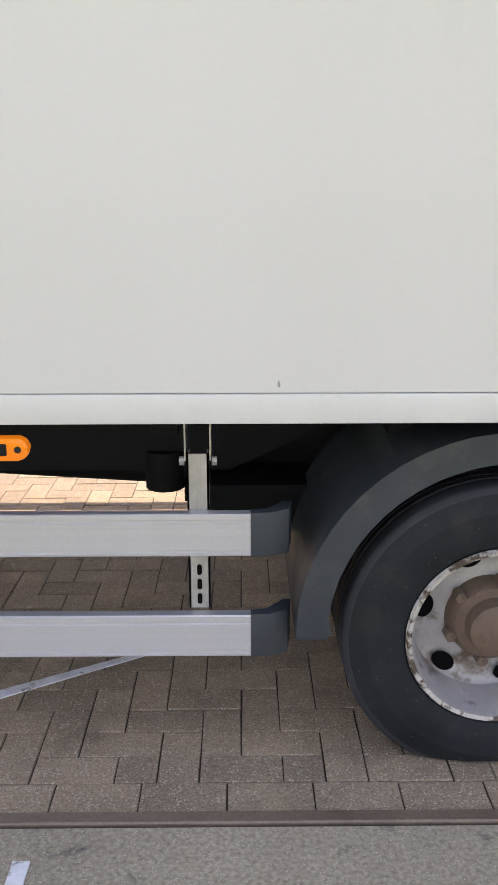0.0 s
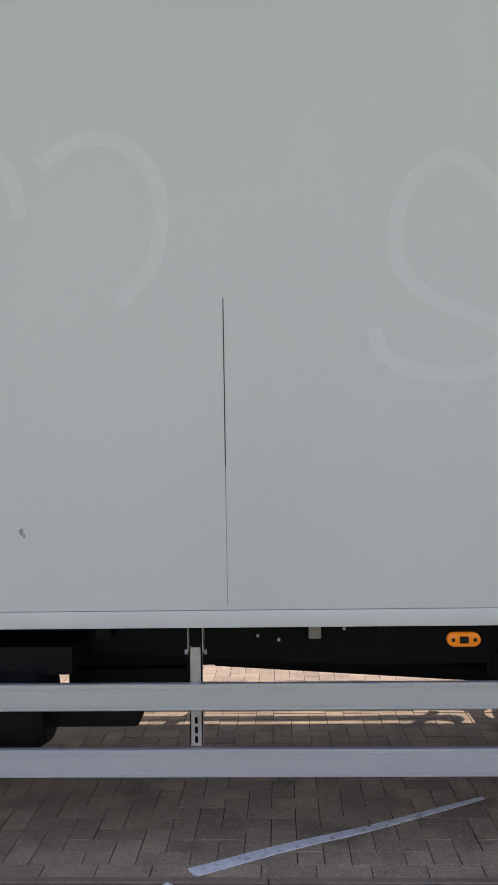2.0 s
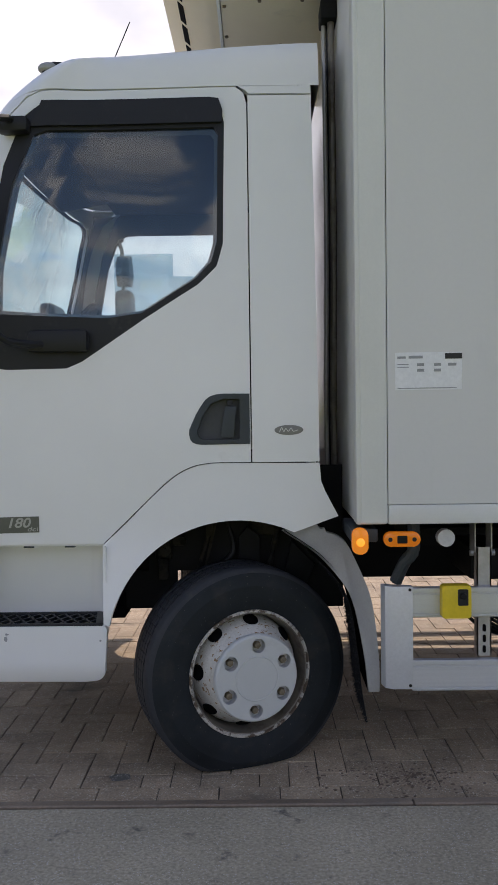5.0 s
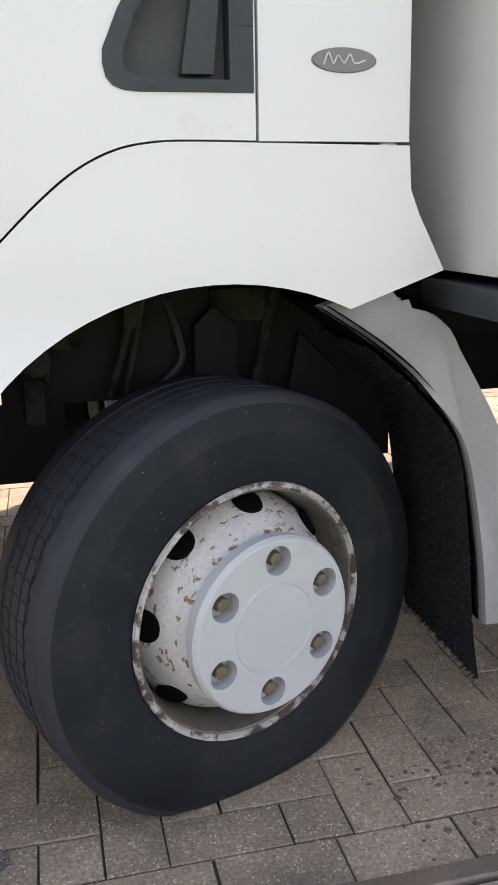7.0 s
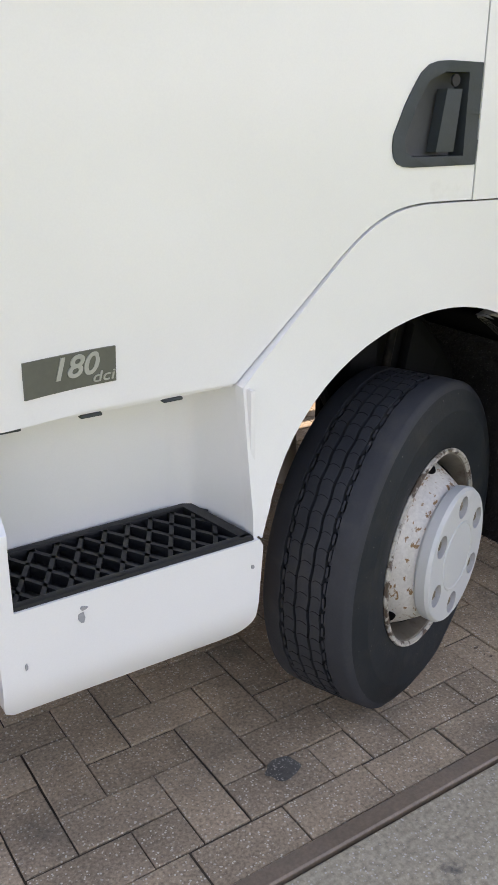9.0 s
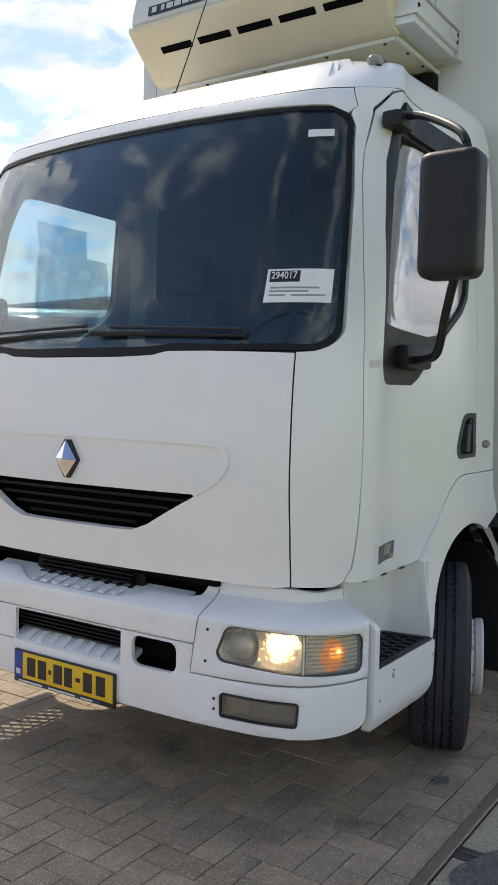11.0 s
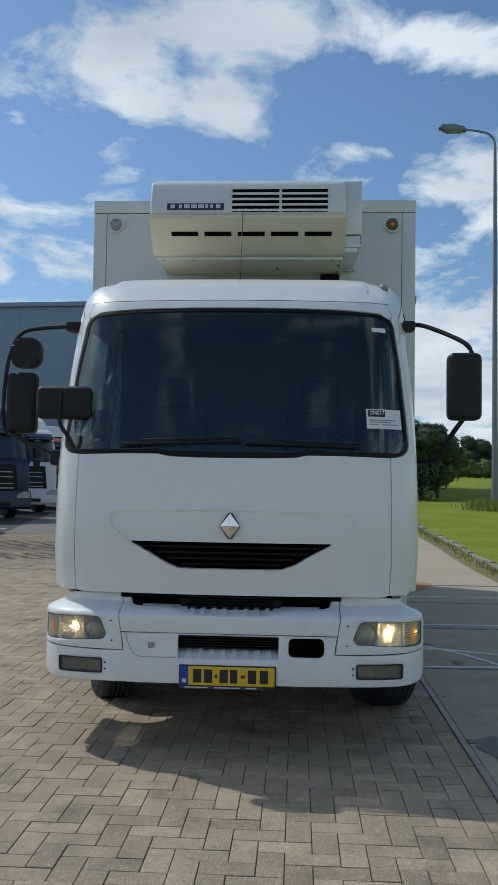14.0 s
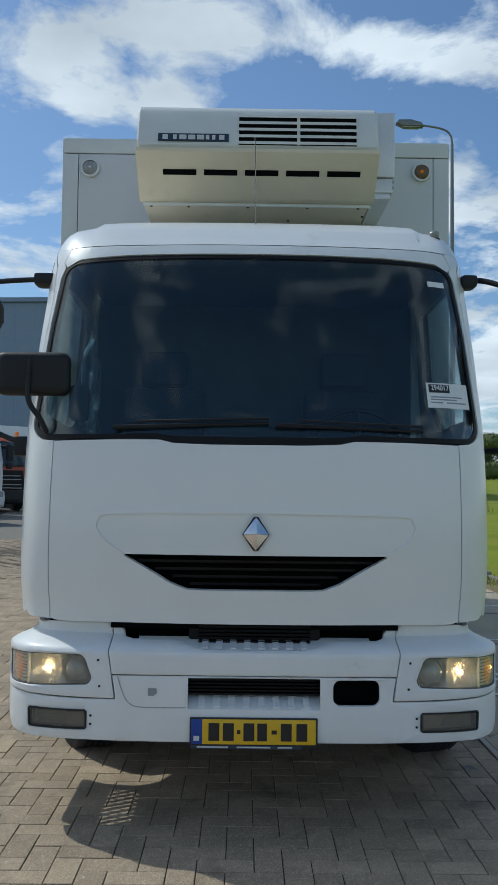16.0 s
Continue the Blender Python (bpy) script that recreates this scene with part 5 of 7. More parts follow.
    UI, UM, UC = by([(0.984, 0.66)])[0][0], by([(1.012, 0.66)])[0][0] + 0.026, by([(1.05, 0.66)])[0][0]
    end = part("clear_end", patch(bumper, fl([[(UI, 0.602), (UR - 0.02, 0.603), (UR - 0.006, 0.622), (UR - 0.006, 0.695), (UR - 0.02, 0.716), (UI, 0.728)]]), 0.003, 0.02, 0.02, lift=-0.022), LAMPPALE, lamp, "pale ribbed end of the lamp")
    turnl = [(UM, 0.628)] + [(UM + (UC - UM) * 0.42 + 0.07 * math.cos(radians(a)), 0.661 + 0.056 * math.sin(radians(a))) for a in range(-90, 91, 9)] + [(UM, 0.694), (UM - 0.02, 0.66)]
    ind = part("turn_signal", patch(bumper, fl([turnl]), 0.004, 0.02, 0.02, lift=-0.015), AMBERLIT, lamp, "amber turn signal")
    bm = bmesh.new()
    bmesh.ops.create_uvsphere(bm, u_segments=14, v_segments=8, radius=0.007)
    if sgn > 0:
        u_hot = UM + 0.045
        part("turn_reflector", patch(bumper, fl([[(u_hot + 0.027 * math.cos(radians(a)), 0.668 + 0.025 * math.sin(radians(a))) for a in range(0, 360, 20)]]), 0.002, 0.02, 0.02, lift=-0.0125), AMBERHOT, ind, "glowing disc that stands in for light spreading from the bulb")
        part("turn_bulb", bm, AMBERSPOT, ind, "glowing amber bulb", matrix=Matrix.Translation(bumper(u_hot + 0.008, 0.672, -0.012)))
    for k in range(9):
        z = 0.606 + k * 0.0138
        part("lens_rib", patch(bumper, fl([[(UI + 0.002, z), (UR - 0.012, z - 0.001), (UR - 0.012, z + 0.0022), (UI + 0.002, z + 0.0032)]]), 0.005, 0.03, 0.03, lift=-0.006), RIBGLASS, end)
    fog = part("fog_lamp", patch(bumper, fl([by(fog_hole), by([(0.708, 0.437), (0.955, 0.434), (0.959, 0.502), (0.709, 0.506)])]), 0.03, 0.05, 0.05, lift=0.002), BLACK, bump, "oblong fog lamp in a black frame")
    part("fog_lens", patch(bumper, fl([by([(0.708, 0.437), (0.955, 0.434), (0.959, 0.502), (0.709, 0.506)])]), 0.004, 0.05, 0.05, lift=-0.004), FOGLENS, fog)
    part("fog_bowl", patch(bumper, fl([by([(0.71, 0.44), (0.955, 0.437), (0.957, 0.5), (0.71, 0.502)])]), 0.004, 0.05, 0.05, lift=-0.034), FOGGREY, fog)
    part("fog_reflector", patch(bumper, fl([by([(0.725, 0.446), (0.80, 0.445), (0.805, 0.494), (0.725, 0.496)])]), 0.004, 0.05, 0.05, lift=-0.022), REFLECT, fog)
    for y, z in ((0.655, 0.72), (0.648, 0.612), (0.683, 0.49), (0.683, 0.455)):
        part("screw_hole", lathe([(0.0, 0.002), (0.0045, 0.002), (0.0055, 0.0)], 10, "z"), BLACK, bump, matrix=Matrix.Translation(bumper(sgn * by([(y, z)])[0][0], z, 0.005)) @ pose(0, 0, 0, 0, -90, 0))
# ribbed steps over the grille openings, the grilles, near-black sheets as painted shade behind
bm = bmesh.new()
prism(bm, [(0.003, 0.524), (0.075, 0.571), (0.12, 0.571), (0.12, 0.56), (0.003, 0.512)], "y", -0.298, 0.298)
prism(bm, [(0.02, 0.757), (0.15, 0.80), (0.15, 0.79), (0.02, 0.747)], "y", -0.5, 0.5)
part("step_lip", bm, BUMPER_WHITE, bump)
for z0, half, n in ((0.535, 0.22, 8), (0.769, 0.21, 8)):
    for k in range(n):
        y = -half + 2 * half * k / (n - 1)
        bm = bmesh.new()
        x0 = 0.018 if z0 < 0.6 else 0.03
        if z0 < 0.6:
            prism(bm, [(0.012, 0.531), (0.066, 0.5665), (0.066, 0.572), (0.01, 0.5355)], "y", y - 0.014, y + 0.014)
        else:
            prism(bm, [(x0, z0 - 0.002), (x0 + 0.09, z0 + 0.02), (x0 + 0.09, z0 + 0.026), (x0, z0 + 0.005)], "y", y - 0.014, y + 0.014)
        part("grip_rib", bm, BUMPER_WHITE, bump)
bm = bmesh.new()
for k in range(6):
    z = 0.575 + k * 0.0145
    prism(bm, [(0.04, z), (0.075, z + 0.005), (0.075, z + 0.01), (0.035, z + 0.009)], "y", -0.285, 0.285)
for k in range(6):
    z = 0.765 + k * 0.016
    prism(bm, [(0.1, z), (0.14, z + 0.006), (0.14, z + 0.011), (0.095, z + 0.01)], "y", -0.24, 0.24)
prism(bm, [(-0.24, 0.765), (-0.285, 0.8), (-0.28, 0.87), (0.28, 0.87), (0.285, 0.8), (0.24, 0.765)], "x", 0.125, 0.135)
part("radiator_grille", bm, GRILLE, bump, "black slatted radiator grille")
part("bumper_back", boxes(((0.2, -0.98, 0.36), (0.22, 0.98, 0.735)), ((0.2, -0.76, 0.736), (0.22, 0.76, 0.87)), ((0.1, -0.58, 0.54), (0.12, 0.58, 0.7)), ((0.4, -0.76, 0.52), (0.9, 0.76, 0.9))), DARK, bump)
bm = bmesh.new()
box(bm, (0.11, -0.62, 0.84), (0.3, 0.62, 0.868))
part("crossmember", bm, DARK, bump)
bm = ribbon(by(curve([(-0.285, 0.53), (-0.47, 0.53), (-0.52, 0.545), (-0.548, 0.585), (-0.572, 0.655)], 6)), 0.0035, bumper, 0.0015, 0.002)
part("cover_seam", bm, GREYPRINT, bump)
bm = bmesh.new()
prism(bm, [(0.385, 0.59), (0.4, 0.578), (0.423, 0.578), (0.423, 0.608), (0.388, 0.608)], "x", -0.002, 0.004)
for v in bm.verts:
    v.co.y += 0.02
part("cover_notch", bm, GREYPRINT, bump)
part("hook_hole", boxes(((0.055, -0.44, 0.772), (0.085, -0.4, 0.783), 0.003)), BLACK, bump)
# number plate: plain bars instead of its characters
plate = part("number_plate", boxes(((-0.012, -0.266, 0.366), (0.0, 0.266, 0.494), 0.004)), INK, bump, "yellow number plate in a black holder")
part("plate_face", boxes(((-0.015, -0.258, 0.386), (-0.011, 0.214, 0.488), 0.002)), YELLOW, plate)
part("plate_strip", boxes(((-0.015, 0.214, 0.386), (-0.011, 0.26, 0.488), 0.002)), EUBLUE, plate)
part("holder_strip", boxes(((-0.0145, -0.2, 0.368), (-0.0115, 0.258, 0.382), 0.001)), NAVY, plate)
for y, w in ((0.17, 0.13), (0.0, 0.14), (-0.13, 0.06)):
    part("holder_print", boxes(((-0.0155, y - w / 2, 0.372), (-0.0143, y + w / 2, 0.378))), PALE, plate)
for y, w in ((0.165, 0.045), (0.105, 0.045), (0.062, 0.014), (0.02, 0.045), (-0.035, 0.04), (-0.085, 0.022), (-0.135, 0.045), (-0.2, 0.045)):
    h = 0.036 if w > 0.03 else 0.008
    part("plate_bar", boxes(((-0.0165, y - w / 2, 0.437 - h), (-0.0148, y + w / 2, 0.437 + h))), INK, plate)
part("strip_bar", boxes(((-0.0165, 0.226, 0.4), (-0.0148, 0.249, 0.42))), PALE, plate)


# ---- wheels ----
def tyre_mesh(r=0.41, w=0.25, seg=144):
    """Tyre on its side axis y; the outer wall faces -y. Grooves run round the tread, two of them in zigzag."""
    h = w / 2
    prof = [(0.236, -h + 0.03), (0.25, -h + 0.012), (0.275, -h + 0.004), (0.3, -h + 0.0008), (0.32, -h), (0.338, -h + 0.001), (0.3415, -h + 0.0006), (0.3455, -h + 0.0012), (0.349, -h + 0.0028), (0.375, -h + 0.009), (0.391, -h + 0.014), (r - 0.005, -h + 0.021), (r, -h + 0.028)]
    side_n = len(prof)
    tread = []
    for g in (-0.05, -0.016, 0.018, 0.052):
        h2 = 0.0068 if abs(g) > 0.04 else 0.0034
        tread += [(r + 0.002, g - h2), (r - 0.013, g - h2 + 0.0015), (r - 0.013, g + h2 - 0.0015), (r + 0.002, g + h2)]
    prof = prof + tread + [(a, -b) for a, b in reversed(prof)]
    bm = bmesh.new()
    rings = []
    for i, (rr, y) in enumerate(prof):
        ring = []
        for k in range(seg):
            a = 2 * math.pi * k / seg
            yy = y + 0.016 + (0.0011 if k % 4 < 2 else -0.0011) * (1 if side_n <= i < side_n + len(tread) else 0)
            z = rr * math.sin(a)
            ring.append(bm.verts.new((rr * math.cos(a), yy * (1 + 0.10 * max(0, -z / rr - 0.9) * 10 * 0.5), z if z > -0.352 else -0.352 - 0.015 * (1 - math.exp((z + 0.352) / 0.015)))))
        rings.append(ring)
    for a, b in zip(rings, rings[1:]):
        for k in range(seg):
            bm.faces.new((a[k], a[(k + 1) % seg], b[(k + 1) % seg], b[k]))
    return bm


def links(r=0.41):
    """Small raised blocks that sit in the two outer grooves like the links of a chain."""
    bm = bmesh.new()
    for k in range(72):
        a = 2 * math.pi * (k + 0.3) / 72
        if r * math.sin(a) < -0.35:
            continue
        for g in (-0.034, 0.068):
            rows = []
            for d, w in ((-0.0125, 0.001), (-0.009, 0.0028), (0.009, 0.0028), (0.0125, 0.001)):
                rows.append([bm.verts.new((rr * math.cos(a + d / r), g + s * w, rr * math.sin(a + d / r))) for s, rr in ((-1, r - 0.013), (-1, r + 0.0005), (1, r + 0.0005), (1, r - 0.013))])
            for p, q in zip(rows, rows[1:]):
                for j in range(3):
                    bm.faces.new((p[j], p[j + 1], q[j + 1], q[j]))
            bm.faces.new(rows[0]), bm.faces.new(rows[-1][::-1])
    return bm


def worn(ob):
    """Gives the rubber of the tread and shoulders its duller, dusty surface."""
    ob.data.materials.append(TREAD)
    for f in ob.data.polygons:
        r = math.hypot(f.center.x, f.center.z)
        if r > 0.388 or (f.center.z < -0.3 and abs(f.center.y - 0.016) < 0.1):
            f.material_index = 1
    return ob


def sipes(r=0.41):
    bm = bmesh.new()
    for k in range(72):
        a = 2 * math.pi * k / 72
        for y0, y1 in ((-0.0275, -0.0035), (0.0035, 0.0305), (0.0375, 0.0605)):
            if r * math.sin(a) > -0.35:
                pts = [(y0, 0.0045), ((y0 * 2 + y1) / 3, 0.0), (y0 * 0.3 + y1 * 0.7, -0.001), (y1, 0.0045)]
                rows = [[bm.verts.new((rr * math.cos(a + d / r), y, rr * math.sin(a + d / r))) for d, rr in ((q, r + 0.0026), (q + 0.0018, r + 0.0026), (q + 0.0018, r - 0.002), (q, r - 0.002))] for y, q in pts]
                for p, q in zip(rows, rows[1:]):
                    for j in range(4):
                        bm.faces.new((p[j], p[(j + 1) % 4], q[(j + 1) % 4], q[j]))
    return bm


def front_wheel(at, turn, sgn):
    w = part("front_wheel", tyre_mesh(), RUBBER, lorry, "black tyre on a rusty white rim, steered to one side", matrix=pose(*at, 0, 0, turn) @ (Matrix.Identity(4) if sgn > 0 else pose(0, 0, 0, 0, 0, 180)))
    worn(w)
    tagged(part("tread_cut", sipes(), CHASSIS, w), kind="stuff")
    tagged(part("tread_link", links(), TREAD, w), kind="stuff")
    part("rim", lathe([(0.219, 0.01), (0.216, -0.02), (0.2085, -0.046), (0.196, -0.07), (0.182, -0.093), (0.169, -0.113), (0.157, -0.128), (0.14, -0.135), (0.0, -0.135)], 64, caps=False), RIM, w, "white steel rim flecked with rust")
    part("rim_barrel", lathe([(0.242, -0.1), (0.233, -0.096), (0.228, -0.08), (0.223, -0.04), (0.22, 0.0), (0.217, 0.05), (0.212, 0.055), (0.216, 0.1)], 64, caps=False), BARREL, w, "dull grey inside of the rim")
    part("rim_edge", lathe([(0.243, -0.088), (0.2495, -0.099), (0.247, -0.105), (0.241, -0.106), (0.2365, -0.1), (0.238, -0.09)], 64, closed=True), RIMEDGE, w, "chipped rim flange")
    for k in range(8):
        a = radians(40 + 45 * k)
        bm = lathe([(0.0, -0.002), (0.027, -0.002), (0.031, 0.003)], 24, caps=False)
        part("hand_hole", bm, DARK, w, matrix=pose(0, 0, 0, 0, math.degrees(-a), 0) @ Matrix.Translation((0.2045, -0.0585, 0)) @ pose(0, 0, 0, 0, 0, 60))
    cover = part("hub_cover", lathe([(0.155, -0.125), (0.166, -0.135), (0.168, -0.158), (0.163, -0.166), (0.159, -0.1675)], 64, caps=False), COVER, w, "silver plastic hub cover")
    circle = [tuple(p) for p in arc(0, 0, 0.16, 0, 360, 64)][:-1]
    holes = [[tuple(p) for p in arc(0.125 * math.cos(radians(27 + 60 * k)), 0.125 * math.sin(radians(27 + 60 * k)), 0.0275, 0, 360, 22)][:-1] for k in range(6)]
    part("cover_face", patch(lambda u, v, h: Vector((u, -0.1675 - h, v)), [circle] + holes, 0.004, 0.08, 0.08), COVER, cover)
    part("cover_ring", lathe([(0.088, -0.167), (0.086, -0.1695), (0.082, -0.1695), (0.08, -0.167)], 56, caps=False), COVER, cover)
    part("cover_dish", lathe([(0.082, -0.1679), (0.06, -0.169), (0.0, -0.1695)], 48, caps=False), COVER, cover)
    for k in range(6):
        a = radians(27 + 60 * k)
        at2 = Matrix.Translation((0.125 * math.cos(a), -0.1675, 0.125 * math.sin(a)))
        part("nut_recess", lathe([(0.0275, 0.0005), (0.0255, 0.028), (0.0, 0.028)], 22, caps=False), RECESS, cover, matrix=at2)
        part("wheel_nut", lathe([(0.0, 0.006), (0.008, 0.006), (0.0125, 0.008), (0.0145, 0.012), (0.0145, 0.028)], 6), NUT, cover, matrix=at2 @ pose(0.001, 0, 0, 0, 14 * k, 0))
    return w


front_wheel((1.392, -0.957, 0.367), 21.5, 1)
front_wheel((1.395, 0.955, 0.367), 21, -1)


def rear_wheel(at, sgn):
    w = part("rear_wheel", tyre_mesh(), RUBBER, lorry, "black twin rear tyre on a deep dirty rim", matrix=pose(*at) @ (Matrix.Identity(4) if sgn > 0 else pose(0, 0, 0, 0, 0, 180)))
    worn(w)
    part("rim", lathe([(0.236, -0.085), (0.245, -0.096), (0.242, -0.103), (0.23, -0.1), (0.224, -0.088), (0.221, -0.05), (0.212, -0.03), (0.208, 0.02), (0.2, 0.03), (0.17, 0.04), (0.14, 0.035), (0.125, 0.03), (0.0, 0.03)], 64, caps=False), REARRIM, w, "deep silver rim with dirt and rust")
    part("rim_edge", lathe([(0.238, -0.088), (0.2455, -0.096), (0.241, -0.105), (0.23, -0.102), (0.232, -0.094)], 64, closed=True), RIMEDGE, w)
    part("hub", lathe([(0.118, 0.03), (0.11, -0.01), (0.1, -0.02), (0.075, -0.024), (0.07, -0.065), (0.055, -0.075), (0.0, -0.078)], 36), HUBRUST, w, "rusty brown hub")
    for k in range(6):
        a = radians(20 + 60 * k)
        part("wheel_nut", lathe([(0.0, -0.035), (0.015, -0.035), (0.017, -0.03), (0.017, 0.005)], 6), HUBRUST, w, matrix=Matrix.Translation((0.115 * math.cos(a), 0.01, 0.115 * math.sin(a))))
        b = radians(50 + 60 * k)
        bm = lathe([(0.0, 0.0), (0.022, 0.0), (0.026, -0.004)], 18)
        for v in bm.verts:
            v.co.z *= 1.35
        part("hand_hole", bm, DARK, w, matrix=pose(0, 0, 0, 0, math.degrees(-b), 0) @ Matrix.Translation((0.178, 0.03, 0)))
    return w


for sgn in (1, -1):
    rear_wheel((6.0, -sgn * 1.05, 0.372), sgn)
    inner = part("inner_tyre", tyre_mesh(), RUBBER, lorry, "inner twin tyre", matrix=pose(6.0, -sgn * 0.77, 0.372))

# ---- mudguards and flaps ----
for sgn in (1, -1):
    # behind the front wheel: grey guard with a bristle mat
    bm = bmesh.new()
    line = [tuple(p) for p in curve([(1.555, 0.918), (1.668, 0.842), (1.75, 0.764), (1.818, 0.658), (1.862, 0.45), (1.878, 0.3)], 5)]
    outer = [tuple(p) for p in curve([(1.68, 0.955), (1.715, 0.915), (1.79, 0.885), (1.845, 0.785), (1.893, 0.65), (1.917, 0.45), (1.92, 0.3)], 5)]
    loop = line + outer[::-1]
    prism(bm, loop, "y", -1.09, -1.05, 0.012, 2)
    for v in bm.verts:
        v.co.y += 0.06 * min(1.0, max(0.0, (v.co.z - 0.68) / 0.15))
    guard_ = part("mudguard", bm if sgn > 0 else mirror_y(bm), FENDERGREY, lorry, "grey plastic mudguard behind the front wheel")
    bm = bmesh.new()
    for a, b in zip(line, line[1:]):
        q = [bm.verts.new((p[0], y, p[1])) for p in (a, b) for y in (-1.06, -0.72)]
        bm.faces.new((q[0], q[1], q[3], q[2]))
        q2 = [bm.verts.new((p[0] + 0.01, y, p[1] + 0.004)) for p in (a, b) for y in (-1.06, -0.72)]
        bm.faces.new((q2[0], q2[2], q2[3], q2[1]))
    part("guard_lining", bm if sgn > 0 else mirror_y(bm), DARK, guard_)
    bm = bmesh.new()
    random.seed(5)
    mat_line = curve([(1.655, 0.838), (1.74, 0.757), (1.808, 0.65), (1.84, 0.45), (1.855, 0.3), (1.875, 0.18)], 8)
    for a, b in zip(mat_line, mat_line[1:]):
        q = [bm.verts.new((p[0], y, p[1])) for p in (a, b) for y in (-1.08, -0.72)]
        bm.faces.new((q[0], q[1], q[3], q[2]))
    for i in range(2600):
        k = random.random()
        j = min(int(k * (len(mat_line) - 1)), len(mat_line) - 2)
        f = k * (len(mat_line) - 1) - j
        x, z = [mat_line[j][c] * (1 - f) + mat_line[j + 1][c] * f for c in (0, 1)]
        y = random.uniform(-1.085, -0.74)
        d = Vector((-random.uniform(0.006, 0.018), random.uniform(-0.008, 0.008), random.uniform(-0.012, 0.004)))
        p = Vector((x, y, z))
        vs = [bm.verts.new(p), bm.verts.new(p + Vector((0, 0.003, 0.002))), bm.verts.new(p + d)]
        bm.faces.new(vs)
    for v in bm.verts:
        if v.co.y < -0.95:
            v.co.y += 0.05 * min(1.0, max(0.0, (v.co.z - 0.68) / 0.15))
    part("bristle_flap", bm if sgn > 0 else mirror_y(bm), BRISTLE, lorry, "black bristly spray flap", flat=True)
    bm = boxes(((1.0, -0.72, 0.71), (1.33, -0.7, 1.15)), ((1.33, -0.72, 0.55), (1.82, -0.7, 1.15)), ((0.9, -0.72, 0.55), (1.12, -0.7, 0.71)))
    part("arch_liner", bm if sgn > 0 else mirror_y(bm), CHASSIS, lorry)
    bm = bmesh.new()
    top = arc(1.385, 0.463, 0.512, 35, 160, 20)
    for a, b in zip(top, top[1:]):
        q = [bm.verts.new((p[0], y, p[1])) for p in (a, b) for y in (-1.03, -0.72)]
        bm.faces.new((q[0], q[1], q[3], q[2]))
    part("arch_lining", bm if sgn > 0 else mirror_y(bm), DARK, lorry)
    # rear mudguard
    bm = bmesh.new()
    cen = (6.0, 0.40)
    o = arc(*cen, 0.53, 180, 0, 28)
    i_ = arc(*cen, 0.452, 180, 0, 28)
    o = [(5.47, 0.385)] + o + [(6.53, 0.385)]
    i_ = [(5.555, 0.385)] + i_ + [(6.452, 0.385)]
    o = [(x, min(z, 0.925)) for x, z in o]
    prism(bm, o + i_[::-1], "y", -1.185, -1.12, 0.012)
    for a, b in zip(o, o[1:]):
        q = [bm.verts.new((p[0], y, p[1])) for p in (a, b) for y in (-1.12, -0.62)]
        bm.faces.new((q[0], q[1], q[3], q[2]))
    part("rear_mudguard", bm if sgn > 0 else mirror_y(bm), GUARDGREY, lorry, "dark plastic rear mudguard")

# ---- what shows in the front wheel arches ----
for sgn in (1, -1):
    m = (lambda b: b) if sgn > 0 else mirror_y
    bm = bmesh.new()
    rod(bm, (1.2, -0.7, 0.98), (1.24, -0.68, 0.7), 0.022)
    rod(bm, (1.235, -0.68, 0.72), (1.26, -0.67, 0.45), 0.034)
    part("shock_absorber", m(bm), ZINC, lorry, "dirty shock absorber in the wheel arch")
    bm = bmesh.new()
    box(bm, (1.03, -0.76, 0.76), (1.1, -0.7, 0.85), 0.012)
    box(bm, (1.045, -0.77, 0.68), (1.085, -0.71, 0.77), 0.008)
    box(bm, (1.1, -0.755, 0.82), (1.16, -0.71, 0.86), 0.01)
    rod(bm, (1.07, -0.8, 0.81), (1.07, -0.72, 0.81), 0.03, seg=16)
    rod(bm, (1.07, -0.815, 0.81), (1.07, -0.79, 0.81), 0.014, seg=6)
    part("spring_hanger", m(bm), UNDERDIRT, lorry, "muddy cast spring hanger")
    for a, b, r in (((1.29, -0.74, 0.98), (1.21, -0.76, 0.72), 0.008), ((1.3, -0.745, 0.98), (1.235, -0.77, 0.7), 0.006), ((1.56, -0.745, 0.95), (1.5, -0.76, 0.7), 0.012)):
        part("brake_rod", m(rod(bmesh.new(), a, b, r)), UNDERDIRT, lorry)
    part("rod_clip", m(boxes(((1.245, -0.76, 0.86), (1.275, -0.735, 0.93), 0.006))), UNDERDIRT, lorry)
    part("spring_plate", m(prism(bmesh.new(), [(1.38, 0.72), (1.47, 0.72), (1.47, 0.86), (1.42, 0.9), (1.38, 0.86)], "y", -0.77, -0.725, 0.01)), CHASSIS, lorry)
    part("arch_stay", m(prism(bmesh.new(), [(1.57, 0.68), (1.66, 0.64), (1.7, 0.74), (1.6, 0.84)], "y", -0.76, -0.725, 0.01)), CHASSIS, lorry)
    part("brake_hose", m(tube([(1.32, -0.70, 0.95), (1.36, -0.74, 0.8), (1.3, -0.76, 0.72), (1.36, -0.78, 0.6)], 0.011)), BLACK, lorry)
    bm = bmesh.new()
    box(bm, (1.42, -0.74, 0.86), (1.55, -0.69, 0.93), 0.01)
    part("arch_bracket", m(bm), UNDERDIRT, lorry)

